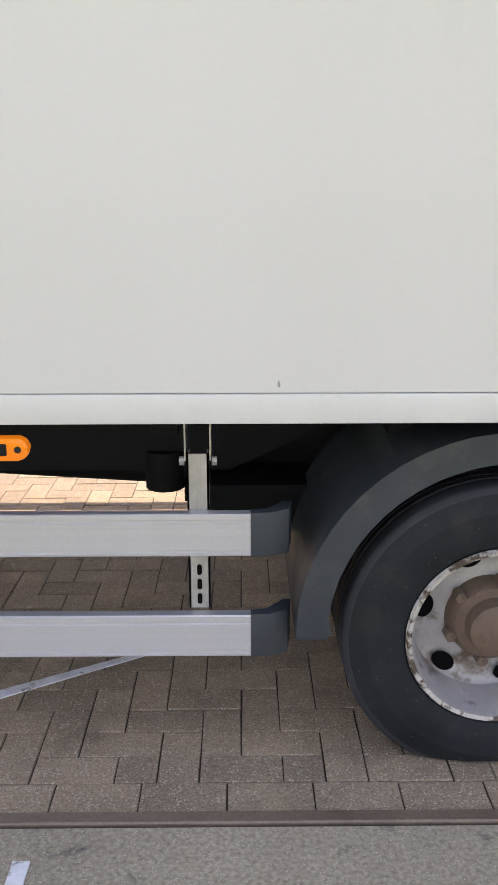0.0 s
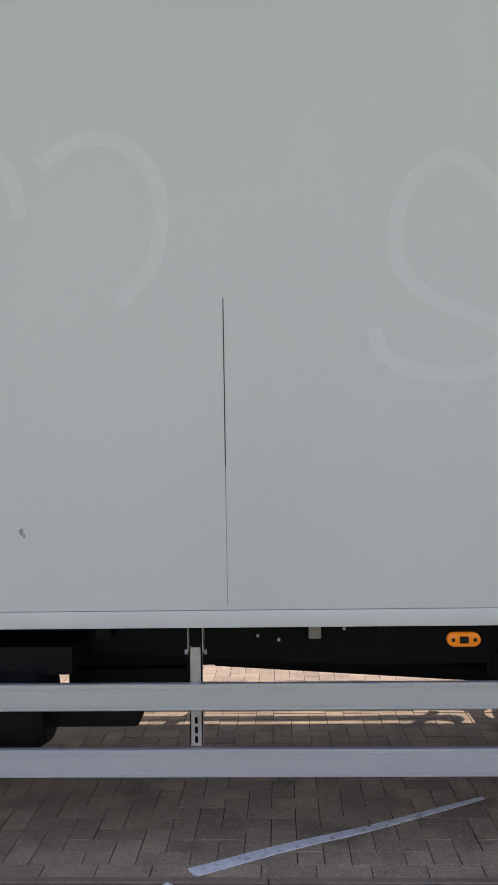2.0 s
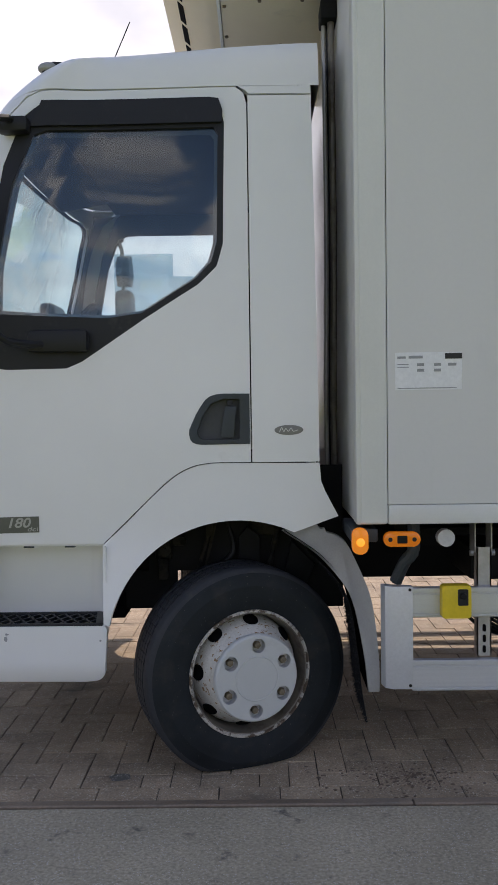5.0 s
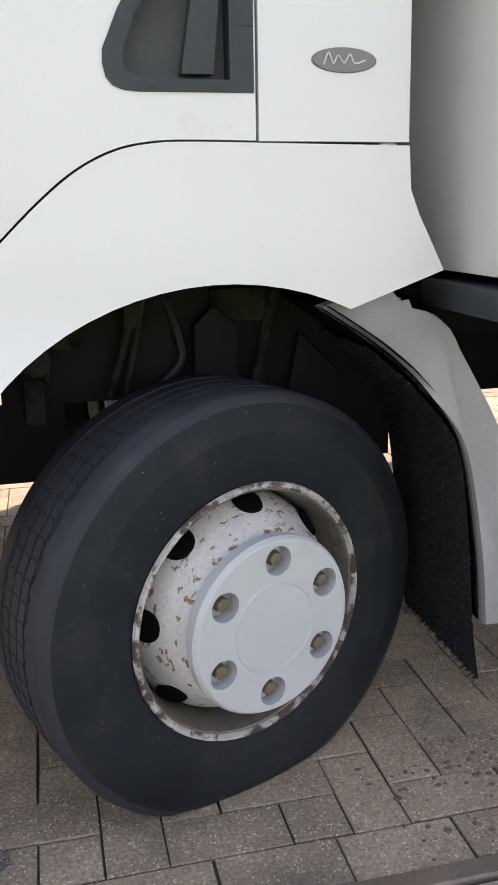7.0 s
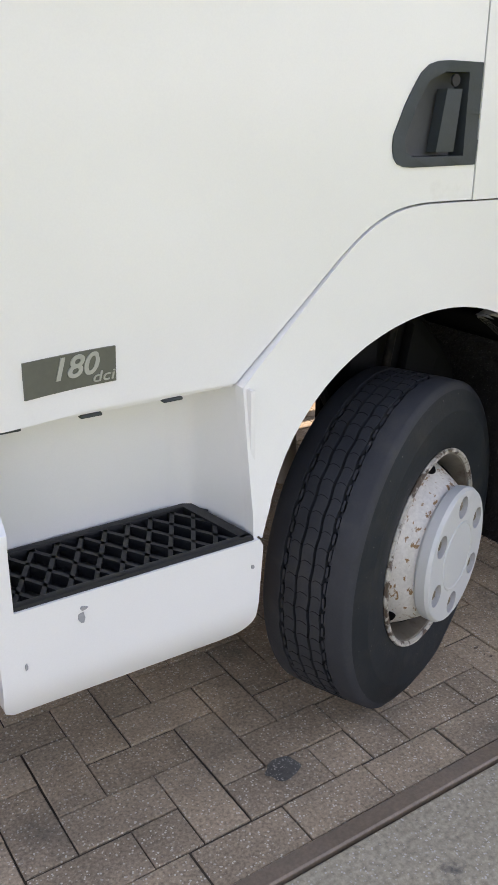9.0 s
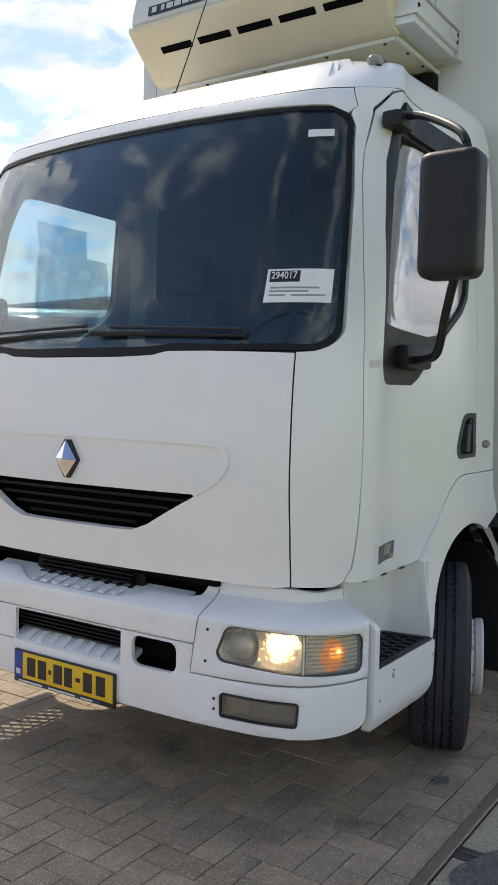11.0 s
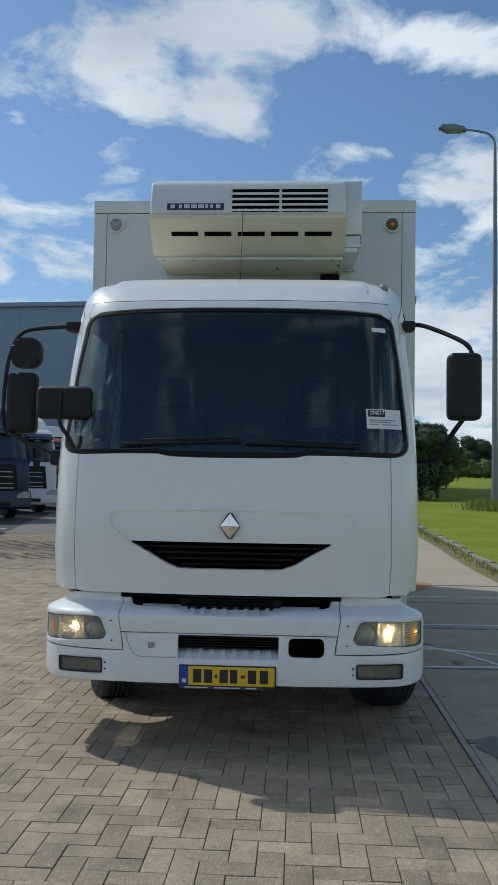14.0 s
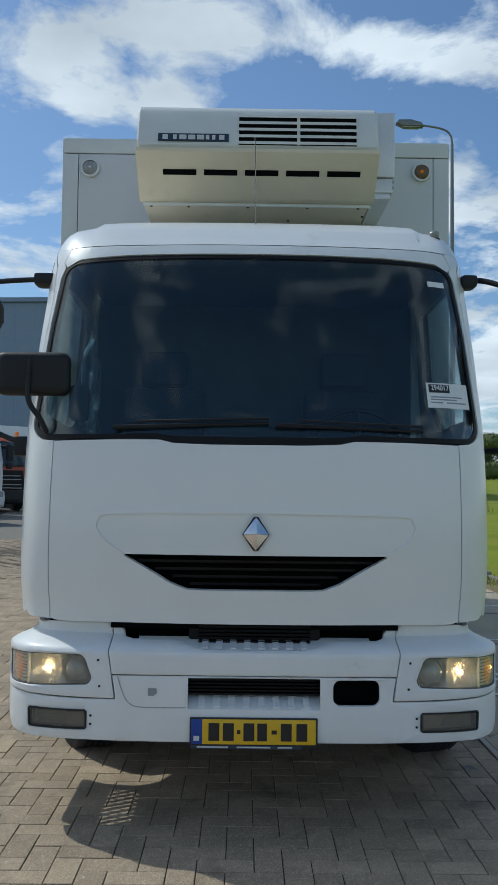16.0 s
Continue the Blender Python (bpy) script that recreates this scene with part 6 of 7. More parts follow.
# ---- box body ----
X0, X1, HB, ZB, ZT = 1.832, 9.4, 1.25, 0.968, 3.70
body = part("box_body", boxes(((X0 + 0.012, -HB + 0.02, ZB + 0.02), (X1, HB - 0.02, ZT - 0.012))), DARK, lorry, "white insulated refrigerated box body")
for sgn in (1, -1):
    ya, yb = -sgn * HB, -sgn * (HB - 0.03)
    lo, hi = min(ya, yb), max(ya, yb)
    for xa, xb in ((1.934, X1),):
        part("side_panel", boxes(((xa, lo, 1.0395), (xb, hi, 3.601), 0.0015, 1)), GELCOAT, body, "smooth white side panel with faint ghost marks")
    part("bottom_rail", boxes(((1.934, lo - 0.003 * (sgn > 0), ZB), (X1, hi + 0.003 * (sgn < 0), 1.038), 0.006)), RAILWHITE, body)
    part("top_rail", boxes(((2.162, lo - 0.004 * (sgn > 0), 3.603), (X1, hi + 0.004 * (sgn < 0), ZT), 0.006)), RAILWHITE, body)
    part("top_corner", boxes(((X0, lo - 0.006 * (sgn > 0), 3.602), (2.157, hi + 0.006 * (sgn < 0), ZT + 0.002), 0.01)), RAILWHITE, body, "white corner casting with a rust stain")
    part("corner_post", boxes(((X0, lo - 0.004 * (sgn > 0), ZB), (1.9325, hi + 0.004 * (sgn < 0), 3.598), 0.012, 3)), RAILWHITE, body)
    part("front_post", boxes(((X0 - 0.012, -sgn * 1.25 if sgn > 0 else 1.15, ZB), (X0 + 0.01, -1.15 if sgn > 0 else 1.25, 3.598), 0.006)), RAILWHITE, body)
part("front_wall", boxes(((X0 - 0.008, -1.146, ZB), (X0 + 0.02, 1.146, 3.598), 0.002)), GELCOAT, body, "white front wall of the box")
part("front_top_rail", boxes(((X0 - 0.014, -1.245, 3.603), (X0 + 0.02, 1.245, ZT), 0.006)), RAILWHITE, body)
part("roof_skin", boxes(((X0 + 0.01, -HB + 0.02, ZT - 0.01), (X1, HB - 0.02, ZT + 0.006), 0.004)), GELCOAT, body)
part("rear_frame", boxes(((X1, -HB, ZB), (X1 + 0.06, HB, ZT), 0.01)), RAILWHITE, body)
part("panel_joint", boxes(((3.845, -HB - 0.001, 1.62), (3.849, -HB + 0.01, 2.305))), INK, body, "dark panel joint")
part("panel_joint", boxes(((3.8455, -HB - 0.001, 1.06), (3.8485, -HB + 0.01, 1.62))), GREYPRINT, body)
random.seed(8)
for x, z, s in ((3.01, 1.366, 0.018), (5.42, 1.06, 0.008), (3.02, 1.35, 0.01), (2.75, 1.02, 0.008)):
    bm = bmesh.new()
    prism(bm, [(x + s * random.uniform(0.3, 0.8) * math.cos(a), z + s * random.uniform(0.5, 1.3) * math.sin(a)) for a in [k * 0.9 for k in range(7)]], "y", -HB - 0.001, -HB + 0.004)
    part("scuff", bm, GREYPRINT, body, flat=True)


def wall(u, v, h):
    return Vector((u, -HB - h, v))


GHOSTS = ([(4.996, 2.50), (4.99, 2.62), (4.937, 2.745), (4.83, 2.84), (4.72, 2.84), (4.61, 2.75), (4.555, 2.62), (4.55, 2.47), (4.60, 2.36), (4.70, 2.28), (4.85, 2.22), (4.97, 2.15), (5.0, 2.09), (4.93, 2.01), (4.78, 1.975), (4.6, 2.0), (4.49, 2.07), (4.455, 2.17)],
          [(5.42, 2.46), (5.36, 2.53), (5.29, 2.53), (5.2, 2.46), (5.13, 2.32), (5.14, 2.14), (5.22, 2.04), (5.32, 2.03), (5.41, 2.1)],
          [(5.54, 2.95), (5.53, 2.5), (5.53, 2.02)], [(5.54, 2.42), (5.64, 2.52), (5.75, 2.5), (5.8, 2.36), (5.8, 2.03)],
          [(5.95, 2.27), (5.98, 2.45), (6.08, 2.53), (6.2, 2.45), (6.22, 2.2), (6.12, 2.04), (6.0, 2.08), (5.95, 2.27)],
          [(6.4, 2.95), (6.39, 2.03)], [(6.55, 2.27), (6.6, 2.48), (6.72, 2.52), (6.82, 2.4), (6.82, 2.1), (6.7, 2.03), (6.58, 2.1), (6.55, 2.27)],
          [(2.45, 2.68), (2.5, 2.85), (2.66, 2.95), (2.84, 2.93), (2.98, 2.82), (3.02, 2.65)], [(3.1, 2.86), (3.24, 2.95), (3.4, 2.96), (3.54, 2.86), (3.6, 2.68), (3.56, 2.45), (3.42, 2.28)])
for k, pts in enumerate(GHOSTS):
    part("ghost_mark", ribbon(curve(pts, 6), 0.062, wall, 0.0005 + 0.0005 * (k % 2), 0.003), GHOST, body, "faint mark left by removed lettering")
tag = part("type_sticker", boxes(((1.962, -HB - 0.0012, 1.45), (2.2, -HB + 0.002, 1.584))), PAPER, body, "white data sticker with small print")
bm = bmesh.new()
for x, z, w, h in ((1.97, 1.562, 0.03, 0.008), (2.01, 1.562, 0.05, 0.01), (2.04, 1.535, 0.025, 0.01), (2.1, 1.535, 0.025, 0.01), (2.15, 1.535, 0.03, 0.01), (2.04, 1.515, 0.025, 0.01), (2.1, 1.515, 0.025, 0.01), (1.97, 1.54, 0.04, 0.003), (1.97, 1.53, 0.04, 0.003), (1.97, 1.455, 0.21, 0.003)):
    box(bm, (x, -HB - 0.0022, z), (x + w, -HB - 0.0008, z + h))
part("print_bar", bm, GREYPRINT, tag)
part("print_block", boxes(((2.14, -HB - 0.0022, 1.56), (2.2, -HB - 0.0008, 1.58))), INK, tag)
for sgn in (1, -1):
    y = -sgn * 1.071
    lampb = part("clearance_lamp", lathe([(0.052, 0.0), (0.062, -0.012), (0.06, -0.022), (0.048, -0.024)], 32, closed=True), RAILWHITE, body, "round front marker lamp", matrix=pose(X0 - 0.005, y, 3.504, 0, 0, -90))
    part("clearance_lens", lathe([(0.047, -0.004), (0.045, -0.022), (0.03, -0.03), (0.0, -0.033)], 28), CLEARANCE if sgn > 0 else FOGGREY, lampb)
    bm = bmesh.new()
    bmesh.ops.create_uvsphere(bm, u_segments=12, v_segments=8, radius=0.012)
    part("clearance_bulb", bm, ORANGE if sgn > 0 else REFLECT, lampb, matrix=pose(0, -0.03, 0))


def side_lamp(x, z, lit):
    l = part("side_marker", prism(bmesh.new(), rounded(x - 0.065, z - 0.026, x + 0.065, z + 0.026, 0.022), "y", -HB + 0.01, -HB - 0.022, 0.006), AMBERLIT if lit else ORANGE, lorry, "orange side marker lamp")
    part("marker_window", prism(bmesh.new(), rounded(x - 0.018, z - 0.014, x + 0.018, z + 0.014, 0.004), "y", -HB - 0.02, -HB - 0.0235), AMBERSPOT if lit else GRILLE, l)
    for d in (-0.043, 0.043):
        part("marker_screw", lathe([(0.0, -0.002), (0.008, -0.002), (0.008, 0.002)], 12), BLACK, l, matrix=pose(x + d, -HB - 0.022, z))
    return l


for x in (1.98, 4.79, 7.4):
    side_lamp(x, 0.916, False)
fl_ = part("front_marker", prism(bmesh.new(), rounded(1.803, 0.862, 1.86, 0.955, 0.022), "y", -1.225, -1.262, 0.008), AMBERLIT, lorry, "lit amber front corner lamp")
part("marker_bulb", lathe([(0.0, -0.006), (0.014, -0.003), (0.016, 0.003)], 16), AMBERHOT, fl_, matrix=pose(1.832, -1.264, 0.905))
part("marker_arm", boxes(((1.8, -1.23, 0.90), (1.9, -0.9, 0.95), 0.01)), GUARDGREY, lorry)

# ---- refrigeration unit ----
prof = [(1.83, 3.64), (1.19, 3.625), (1.14, 3.605), (1.112, 3.57), (1.064, 3.40), (1.062, 3.36), (1.1, 3.30), (1.275, 3.145), (1.30, 3.135), (1.83, 3.135)]
bm = prism(bmesh.new(), prof, "y", -0.68, 0.68, 0.03, 3)
unit = part("refrigeration_unit", bm, UNITWHITE, lorry, "cream and white nose-mounted refrigeration unit")
bm = prism(bmesh.new(), [(1.052, 3.338), (1.05, 3.318), (1.258, 3.13), (1.29, 3.12), (1.33, 3.12), (1.33, 3.2), (1.22, 3.338)], "y", -0.684, 0.684, 0.012, 3)
part("lower_cover", bm, CREAM, unit, "aged cream lower cover")
bm = boxes(((1.334, -0.66, 3.108), (1.825, 0.66, 3.134), 0.006))
belly = part("belly_pan", bm, CREAM, unit, "stained cream belly pan with small bolts")
part("pan_flange", boxes(((1.318, -0.665, 3.1), (1.332, 0.665, 3.119), 0.003), ((1.334, -0.675, 3.1), (1.82, -0.662, 3.12), 0.003)), UNITWHITE, belly)
for x, y in ((1.35, -0.6), (1.35, -0.3), (1.35, 0.05), (1.35, 0.4), (1.35, 0.62), (1.5, -0.645), (1.68, -0.645), (1.79, -0.645), (1.6, -0.2)):
    part("pan_bolt", rod(bmesh.new(), (x, y, 3.1), (x, y, 3.11), 0.008, seg=8), HUBRUST, belly)
part("side_box", boxes(((1.25, -0.80, 3.262), (1.765, -0.66, 3.642), 0.006)), UNITMETAL, unit, "white side service cover")
part("side_rail", boxes(((1.262, -0.79, 3.172), (1.75, -0.66, 3.255), 0.006), ((1.268, -0.775, 3.138), (1.745, -0.66, 3.171), 0.004)), UNITMETAL, unit, "grey side rail with small labels")
part("side_pillar", boxes(((1.77, -0.79, 3.14), (1.825, -0.66, 3.635), 0.004)), UNITMETAL, unit)
part("roof_hump", prism(bmesh.new(), [(1.29, 3.63), (1.64, 3.63), (1.64, 3.70), (1.6, 3.70), (1.3, 3.655)], "y", -0.74, -0.56, 0.006), GREYPRINT, unit)
part("type_plate", boxes(((1.435, -0.8035, 3.397), (1.60, -0.799, 3.487), 0.001)), UNITMETAL, unit, "small metal data plate")
bm = bmesh.new()
for z in (3.465, 3.443, 3.428, 3.41):
    box(bm, (1.45, -0.8042, z), (1.58, -0.803, z + 0.007))
part("plate_print", bm, GREYPRINT, unit)
part("label", boxes(((1.275, -0.8035, 3.282), (1.375, -0.799, 3.338), 0.001)), GREYPRINT, unit)
bm = bmesh.new()
for z in (3.29, 3.303, 3.316):
    box(bm, (1.285, -0.8042, z), (1.36, -0.803, z + 0.006))
part("label_print", bm, PALE, unit)
part("cover_line", boxes(((1.434, -0.8025, 3.264), (1.439, -0.799, 3.397))), GREYPRINT, unit)
part("cover_lock", lathe([(0.0, -0.008), (0.014, -0.008), (0.02, 0.0)], 20), GRILLE, unit, matrix=pose(1.725, -0.80, 3.452))
part("warning_sign", prism(bmesh.new(), [(1.69, 3.593), (1.735, 3.593), (1.7125, 3.63)], "y", -0.8035, -0.799), GREYPRINT, unit)
part("rail_label", boxes(((1.64, -0.7935, 3.205), (1.73, -0.789, 3.25))), PALE, unit)
for x in (1.277, 1.738):
    for z in (3.207, 3.24):
        part("rail_bolt", rod(bmesh.new(), (x, -0.795, z), (x, -0.788, z), 0.009, seg=10), GRILLE, unit)
bm = bmesh.new()
for k in range(5):
    y = 0.4395 - 0.2326 * k
    prism(bm, [(1.1285, 3.2425), (1.1535, 3.22), (1.162, 3.229), (1.137, 3.252)], "y", y - 0.0945, y + 0.0945)
part("air_slot", bm, DARK, unit)
bm = bmesh.new()
box(bm, (1.142, -0.56, 3.39), (1.19, 0.108, 3.575))
for v in bm.verts:
    v.co.x += 0.0 + (v.co.z - 3.39) * 0.145
part("louvre_opening", bm, DARK, unit)
for k in range(5):
    z = 3.392 + k * 0.041
    bm = bmesh.new()
    x = 1.138 + (z - 3.39) * 0.145
    prism(bm, [(x - 0.004, z), (x + 0.02, z + 0.012), (x + 0.02, z + 0.022), (x - 0.004, z + 0.016)], "y", -0.562, 0.11)
    part("louvre", bm, UNITWHITE, unit)
part("louvre_post", prism(bmesh.new(), [(1.14, 3.39), (1.168, 3.58), (1.18, 3.58), (1.152, 3.39)], "y", -0.24, -0.222), UNITWHITE, unit)
bm = bmesh.new()
prism(bm, [(1.1455, 3.405), (1.1525, 3.452), (1.16, 3.452), (1.152, 3.405)], "y", 0.165, 0.565)
name_plate = part("name_strip", bm, NAVY, unit, "dark blue name strip")
for y, w in ((0.525, 0.03), (0.47, 0.02), (0.425, 0.04), (0.375, 0.04), (0.325, 0.04), (0.285, 0.02), (0.25, 0.018), (0.205, 0.03)):
    bm = prism(bmesh.new(), [(1.144, 3.415), (1.1483, 3.443), (1.1505, 3.443), (1.1455, 3.415)], "y", y - w / 2, y + w / 2)
    part("name_bar", bm, PALE, name_plate)
NOSE = Matrix.Translation((-0.084, 0, 0)) @ Matrix.Translation((1.144, -0.09, 1.43)) @ Matrix.Scale(0.9856, 4) @ Matrix.Translation((-1.144, 0.09, -1.43))
for ob in [o for o in unit.children if o.name.split(".")[0] in ("louvre_opening", "louvre", "louvre_post", "name_strip", "unit_seam")]:
    ob.matrix_basis = (Matrix.Translation((-0.007, 0, 0)) if ob.name.startswith("name") else Matrix.Identity(4)) @ NOSE @ ob.matrix_basis
part("hose_clamp", boxes(((1.755, -0.67, 3.02), (1.825, -0.53, 3.1), 0.01)), CHASSIS, unit)
part("aerial", tube([(0.6, 0.01, 2.745), (0.73, 0.012, 3.03), (0.86, 0.016, 3.32)], 0.0028, 6, 2), BLACK, lorry, "thin raked roof aerial")
part("aerial_foot", lathe([(0.022, 0.0), (0.02, 0.012), (0.01, 0.025), (0.0, 0.026)], 16, "z"), BLACK, lorry, matrix=pose(0.6, 0.01, 2.735))
for x, y, r, m in ((1.8, -0.62, 0.014, BARREL), (1.795, -0.54, 0.016, BLACK), (1.772, -0.585, 0.01, ZINC)):
    part("riser_pipe", tube([(x, y, 0.95), (x - 0.004, y, 1.4), (x + 0.004, y, 2.1), (x, y, 3.1)], r), m, lorry, "thin dull pipe up the front of the box")

# ---- chassis and what hangs under the box ----
bm = bmesh.new()
for s in (-1, 1):
    box(bm, (1.2, s * 0.43 - 0.035, 0.62), (9.3, s * 0.43 + 0.035, 0.85), 0.01)
part("chassis_rail", bm, CHASSIS, lorry, "black chassis rails")
for x in np.arange(2.0, 9.3, 0.62):
    part("cross_bearer", boxes(((float(x), -0.95, 0.86), (float(x) + 0.07, 0.95, 0.966), 0.006)), CHASSIS, lorry)
bm = bmesh.new()
prism(bm, [(1.95, 0.86), (5.6, 0.86), (5.6, 0.80), (5.3, 0.66), (4.4, 0.66), (3.2, 0.72), (2.0, 0.80)], "y", -0.62, -0.58)
prism(bm, [(1.95, 0.86), (5.6, 0.86), (5.6, 0.82), (2.0, 0.82)], "y", 0.58, 0.62)
part("under_plate", bm, CHASSIS, lorry)
bm = lathe([(0.0, 2.46), (0.16, 2.47), (0.19, 2.5), (0.19, 2.98), (0.16, 3.02), (0.0, 3.025)], 32, "y")
for v in bm.verts:
    v.co = Vector((v.co.y, -0.86 + v.co.x, 0.555 + v.co.z))
part("air_tank", bm, CHASSIS, lorry, "black round air tank")
part("exhaust_box", boxes(((2.3, -0.95, 0.70), (3.14, -0.6, 0.83), 0.02), ((3.0, -0.9, 0.45), (3.42, -0.7, 0.54), 0.03)), CHASSIS, lorry)
bm = lathe([(0.0, 2.6), (0.085, 2.61), (0.085, 3.4), (0.0, 3.41)], 24, "y")
for v in bm.verts:
    v.co = Vector((v.co.y, 0.72 + v.co.x, 0.6 + v.co.z))
part("silencer", bm, ZINC, lorry)
part("drive_shaft", rod(bmesh.new(), (3.7, 0, 0.56), (5.9, 0, 0.42), 0.06), CHASSIS, lorry)
part("front_axle", rod(bmesh.new(), (1.4, -0.8, 0.387), (1.4, 0.8, 0.387), 0.05), CHASSIS, lorry)
bm = bmesh.new()
rod(bm, (6.0, -0.7, 0.387), (6.0, 0.7, 0.387), 0.09)
bmesh.ops.create_uvsphere(bm, u_segments=20, v_segments=12, radius=0.2, matrix=Matrix.Translation((6.0, 0, 0.387)))
part("rear_axle", bm, CHASSIS, lorry)
for s in (-1, 1):
    bm = bmesh.new()
    for k in range(3):
        n = 14
        for i in range(n):
            x0, x1 = 5.15 + 1.7 * i / n, 5.15 + 1.7 * (i + 1) / n
            za, zb = [0.55 - 0.09 * (1 - ((x - 6.0) / 0.85) ** 2) - 0.02 * k for x in (x0, x1)]
            q = [bm.verts.new((x, s * 0.45 + d, z + e)) for x, z in ((x0, za), (x1, zb)) for d in (-0.035, 0.035) for e in (0, 0.016)]
            for f in ((0, 1, 3, 2), (4, 6, 7, 5), (0, 2, 6, 4), (1, 5, 7, 3), (0, 4, 5, 1), (2, 3, 7, 6)):
                bm.faces.new([q[j] for j in f])
    part("leaf_spring", bm, CHASSIS, lorry)
bm = bmesh.new()
box(bm, (5.2, -0.72, 0.5), (5.55, -0.5, 0.645), 0.02)
rod(bm, (5.1, -0.6, 0.6), (5.1, -0.6, 0.72), 0.06)
part("brake_chamber", bm, CHASSIS, lorry)
part("reservoir", boxes(((3.0, -0.5, 0.40), (3.6, -0.2, 0.62), 0.04)), CHASSIS, lorry)
bm = bmesh.new()
for k in range(5):
    a = tube([(2.25, -0.8 + 0.03 * k, 0.62), (2.35 + 0.03 * k, -0.82, 0.5), (2.5, -0.8, 0.44 + 0.012 * k), (2.62, -0.75 + 0.02 * k, 0.5), (2.7, -0.7, 0.6)], 0.008, 6, 5)
    me = bpy.data.meshes.new("t")
    a.to_mesh(me), a.free()
    bm.from_mesh(me), bpy.data.meshes.remove(me)
part("hoses", bm, BLACK, lorry, "loose bunch of black hoses")
bm = bmesh.new()
rod(bm, (2.157, -1.18, 0.905), (2.157, -1.14, 0.905), 0.032, seg=20)
part("round_reflector", bm, PALE, lorry)
part("hanging_pipe", tube([(2.05, -1.1, 0.97), (2.05, -1.1, 0.85), (2.02, -1.08, 0.8), (1.99, -1.05, 0.72)], 0.024), GUARDGREY, lorry)
part("hanging_bracket", boxes(((4.19, -0.66, 0.79), (4.25, -0.63, 0.965), 0.004)), ZINC, lorry)
bm = bmesh.new()
for x, z in ((4.36, 0.93), (4.56, 0.93), (4.36, 0.83), (4.56, 0.83), (3.95, 0.8), (4.05, 0.78)):
    rod(bm, (x, -0.632, z), (x, -0.62, z), 0.008, seg=10)
part("rivet", bm, PALE, lorry)

# ---- side guards ----
GY = -1.156


def rail(x0, x1, z0, z1):
    """A hollow extruded rail with two ribs along its face."""
    prof = [(GY + 0.03, z0), (GY + 0.004, z0), (GY, z0 + 0.003), (GY, z0 + 0.008), (GY + 0.004, z0 + 0.010), (GY + 0.004, z0 + 0.014), (GY + 0.001, z0 + 0.017),
            (GY + 0.001, z1 - 0.026), (GY + 0.005, z1 - 0.023), (GY + 0.005, z1 - 0.018), (GY, z1 - 0.015), (GY, z1 - 0.003), (GY + 0.003, z1), (GY + 0.03, z1)]
    return prism(bmesh.new(), prof, "x", x0, x1)


for sgn in (1, -1):
    m = (lambda b: b) if sgn > 0 else mirror_y
    guard = part("side_guard", m(rail(2.035, 5.357, 0.604, 0.716)), ALU, lorry, "two-rail aluminium side guard")
    part("lower_rail", m(rail(2.035, 5.357, 0.327, 0.443)), ALU, guard)
    for z0, z1 in ((0.604, 0.716), (0.327, 0.443)):
        bm = prism(bmesh.new(), [(5.358, GY), (5.41, GY + 0.004), (5.452, GY + 0.03), (5.462, GY + 0.09), (5.44, GY + 0.09), (5.40, GY + 0.03), (5.358, GY + 0.03)], "z", z0 - 0.002, z1 + 0.003, 0.004)
        part("rail_end", m(bm), GUARDGREY, guard, "dark plastic rail end")
    bm = prism(bmesh.new(), [(2.036, GY - 0.004), (1.965, GY - 0.004), (1.935, GY + 0.012), (1.925, GY + 0.06), (1.94, GY + 0.06), (1.96, GY + 0.03), (2.036, GY + 0.03)], "z", 0.335, 0.723, 0.005)
    part("front_upright", m(bm), ALUEND, guard, "pale upright end of the guard")
    for z in (0.35, 0.71):
        part("guard_screw", m(rod(bmesh.new(), (2.025, GY - 0.007, z), (2.025, GY, z), 0.006, seg=8)), GRILLE, guard)
    for x in (2.31, 3.70, 5.228):
        bm = bmesh.new()
        box(bm, (x - 0.027, GY + 0.034, 0.449), (x + 0.027, GY + 0.04, 0.86))
        box(bm, (x - 0.027, GY + 0.034, 0.449), (x - 0.022, GY + 0.075, 0.86))
        box(bm, (x + 0.022, GY + 0.034, 0.449), (x + 0.027, GY + 0.075, 0.86))
        br = part("guard_bracket", m(bm), ZINC, guard, "slotted steel bracket")
        bm = bmesh.new()
        for z in (0.475, 0.515, 0.555):
            prism(bm, rounded(x - 0.006, z - 0.014, x + 0.006, z + 0.014, 0.0055, 3), "y", GY + 0.031, GY + 0.036)
        part("bracket_slot", m(bm), DARK, br)
        bm = bmesh.new()
        for d in (-0.031, 0.031):
            box(bm, (x + d - 0.002, GY + 0.04, 0.84), (x + d + 0.002, GY + 0.12, 0.966))
            rod(bm, (x + d * 1.1, GY + 0.06, 0.835), (x + d * 1.5, GY + 0.06, 0.835), 0.012, seg=8)
        part("bracket_hanger", m(bm), ZINC, br)
    if sgn > 0:
        bm = prism(bmesh.new(), rounded(2.136, 0.612, 2.242, 0.733, 0.008), "y", GY - 0.05, GY - 0.002, 0.006)
        yb = part("switch_box", bm, YBOX, guard, "yellow plastic switch box")
        part("switch_plate", prism(bmesh.new(), rounded(2.193, 0.66, 2.23, 0.72, 0.004), "y", GY - 0.054, GY - 0.049), BLACK, yb)
        part("switch_knob", lathe([(0.0, -0.012), (0.011, -0.01), (0.013, 0.0)], 16), GRILLE, yb, matrix=pose(2.211, GY - 0.053, 0.695))

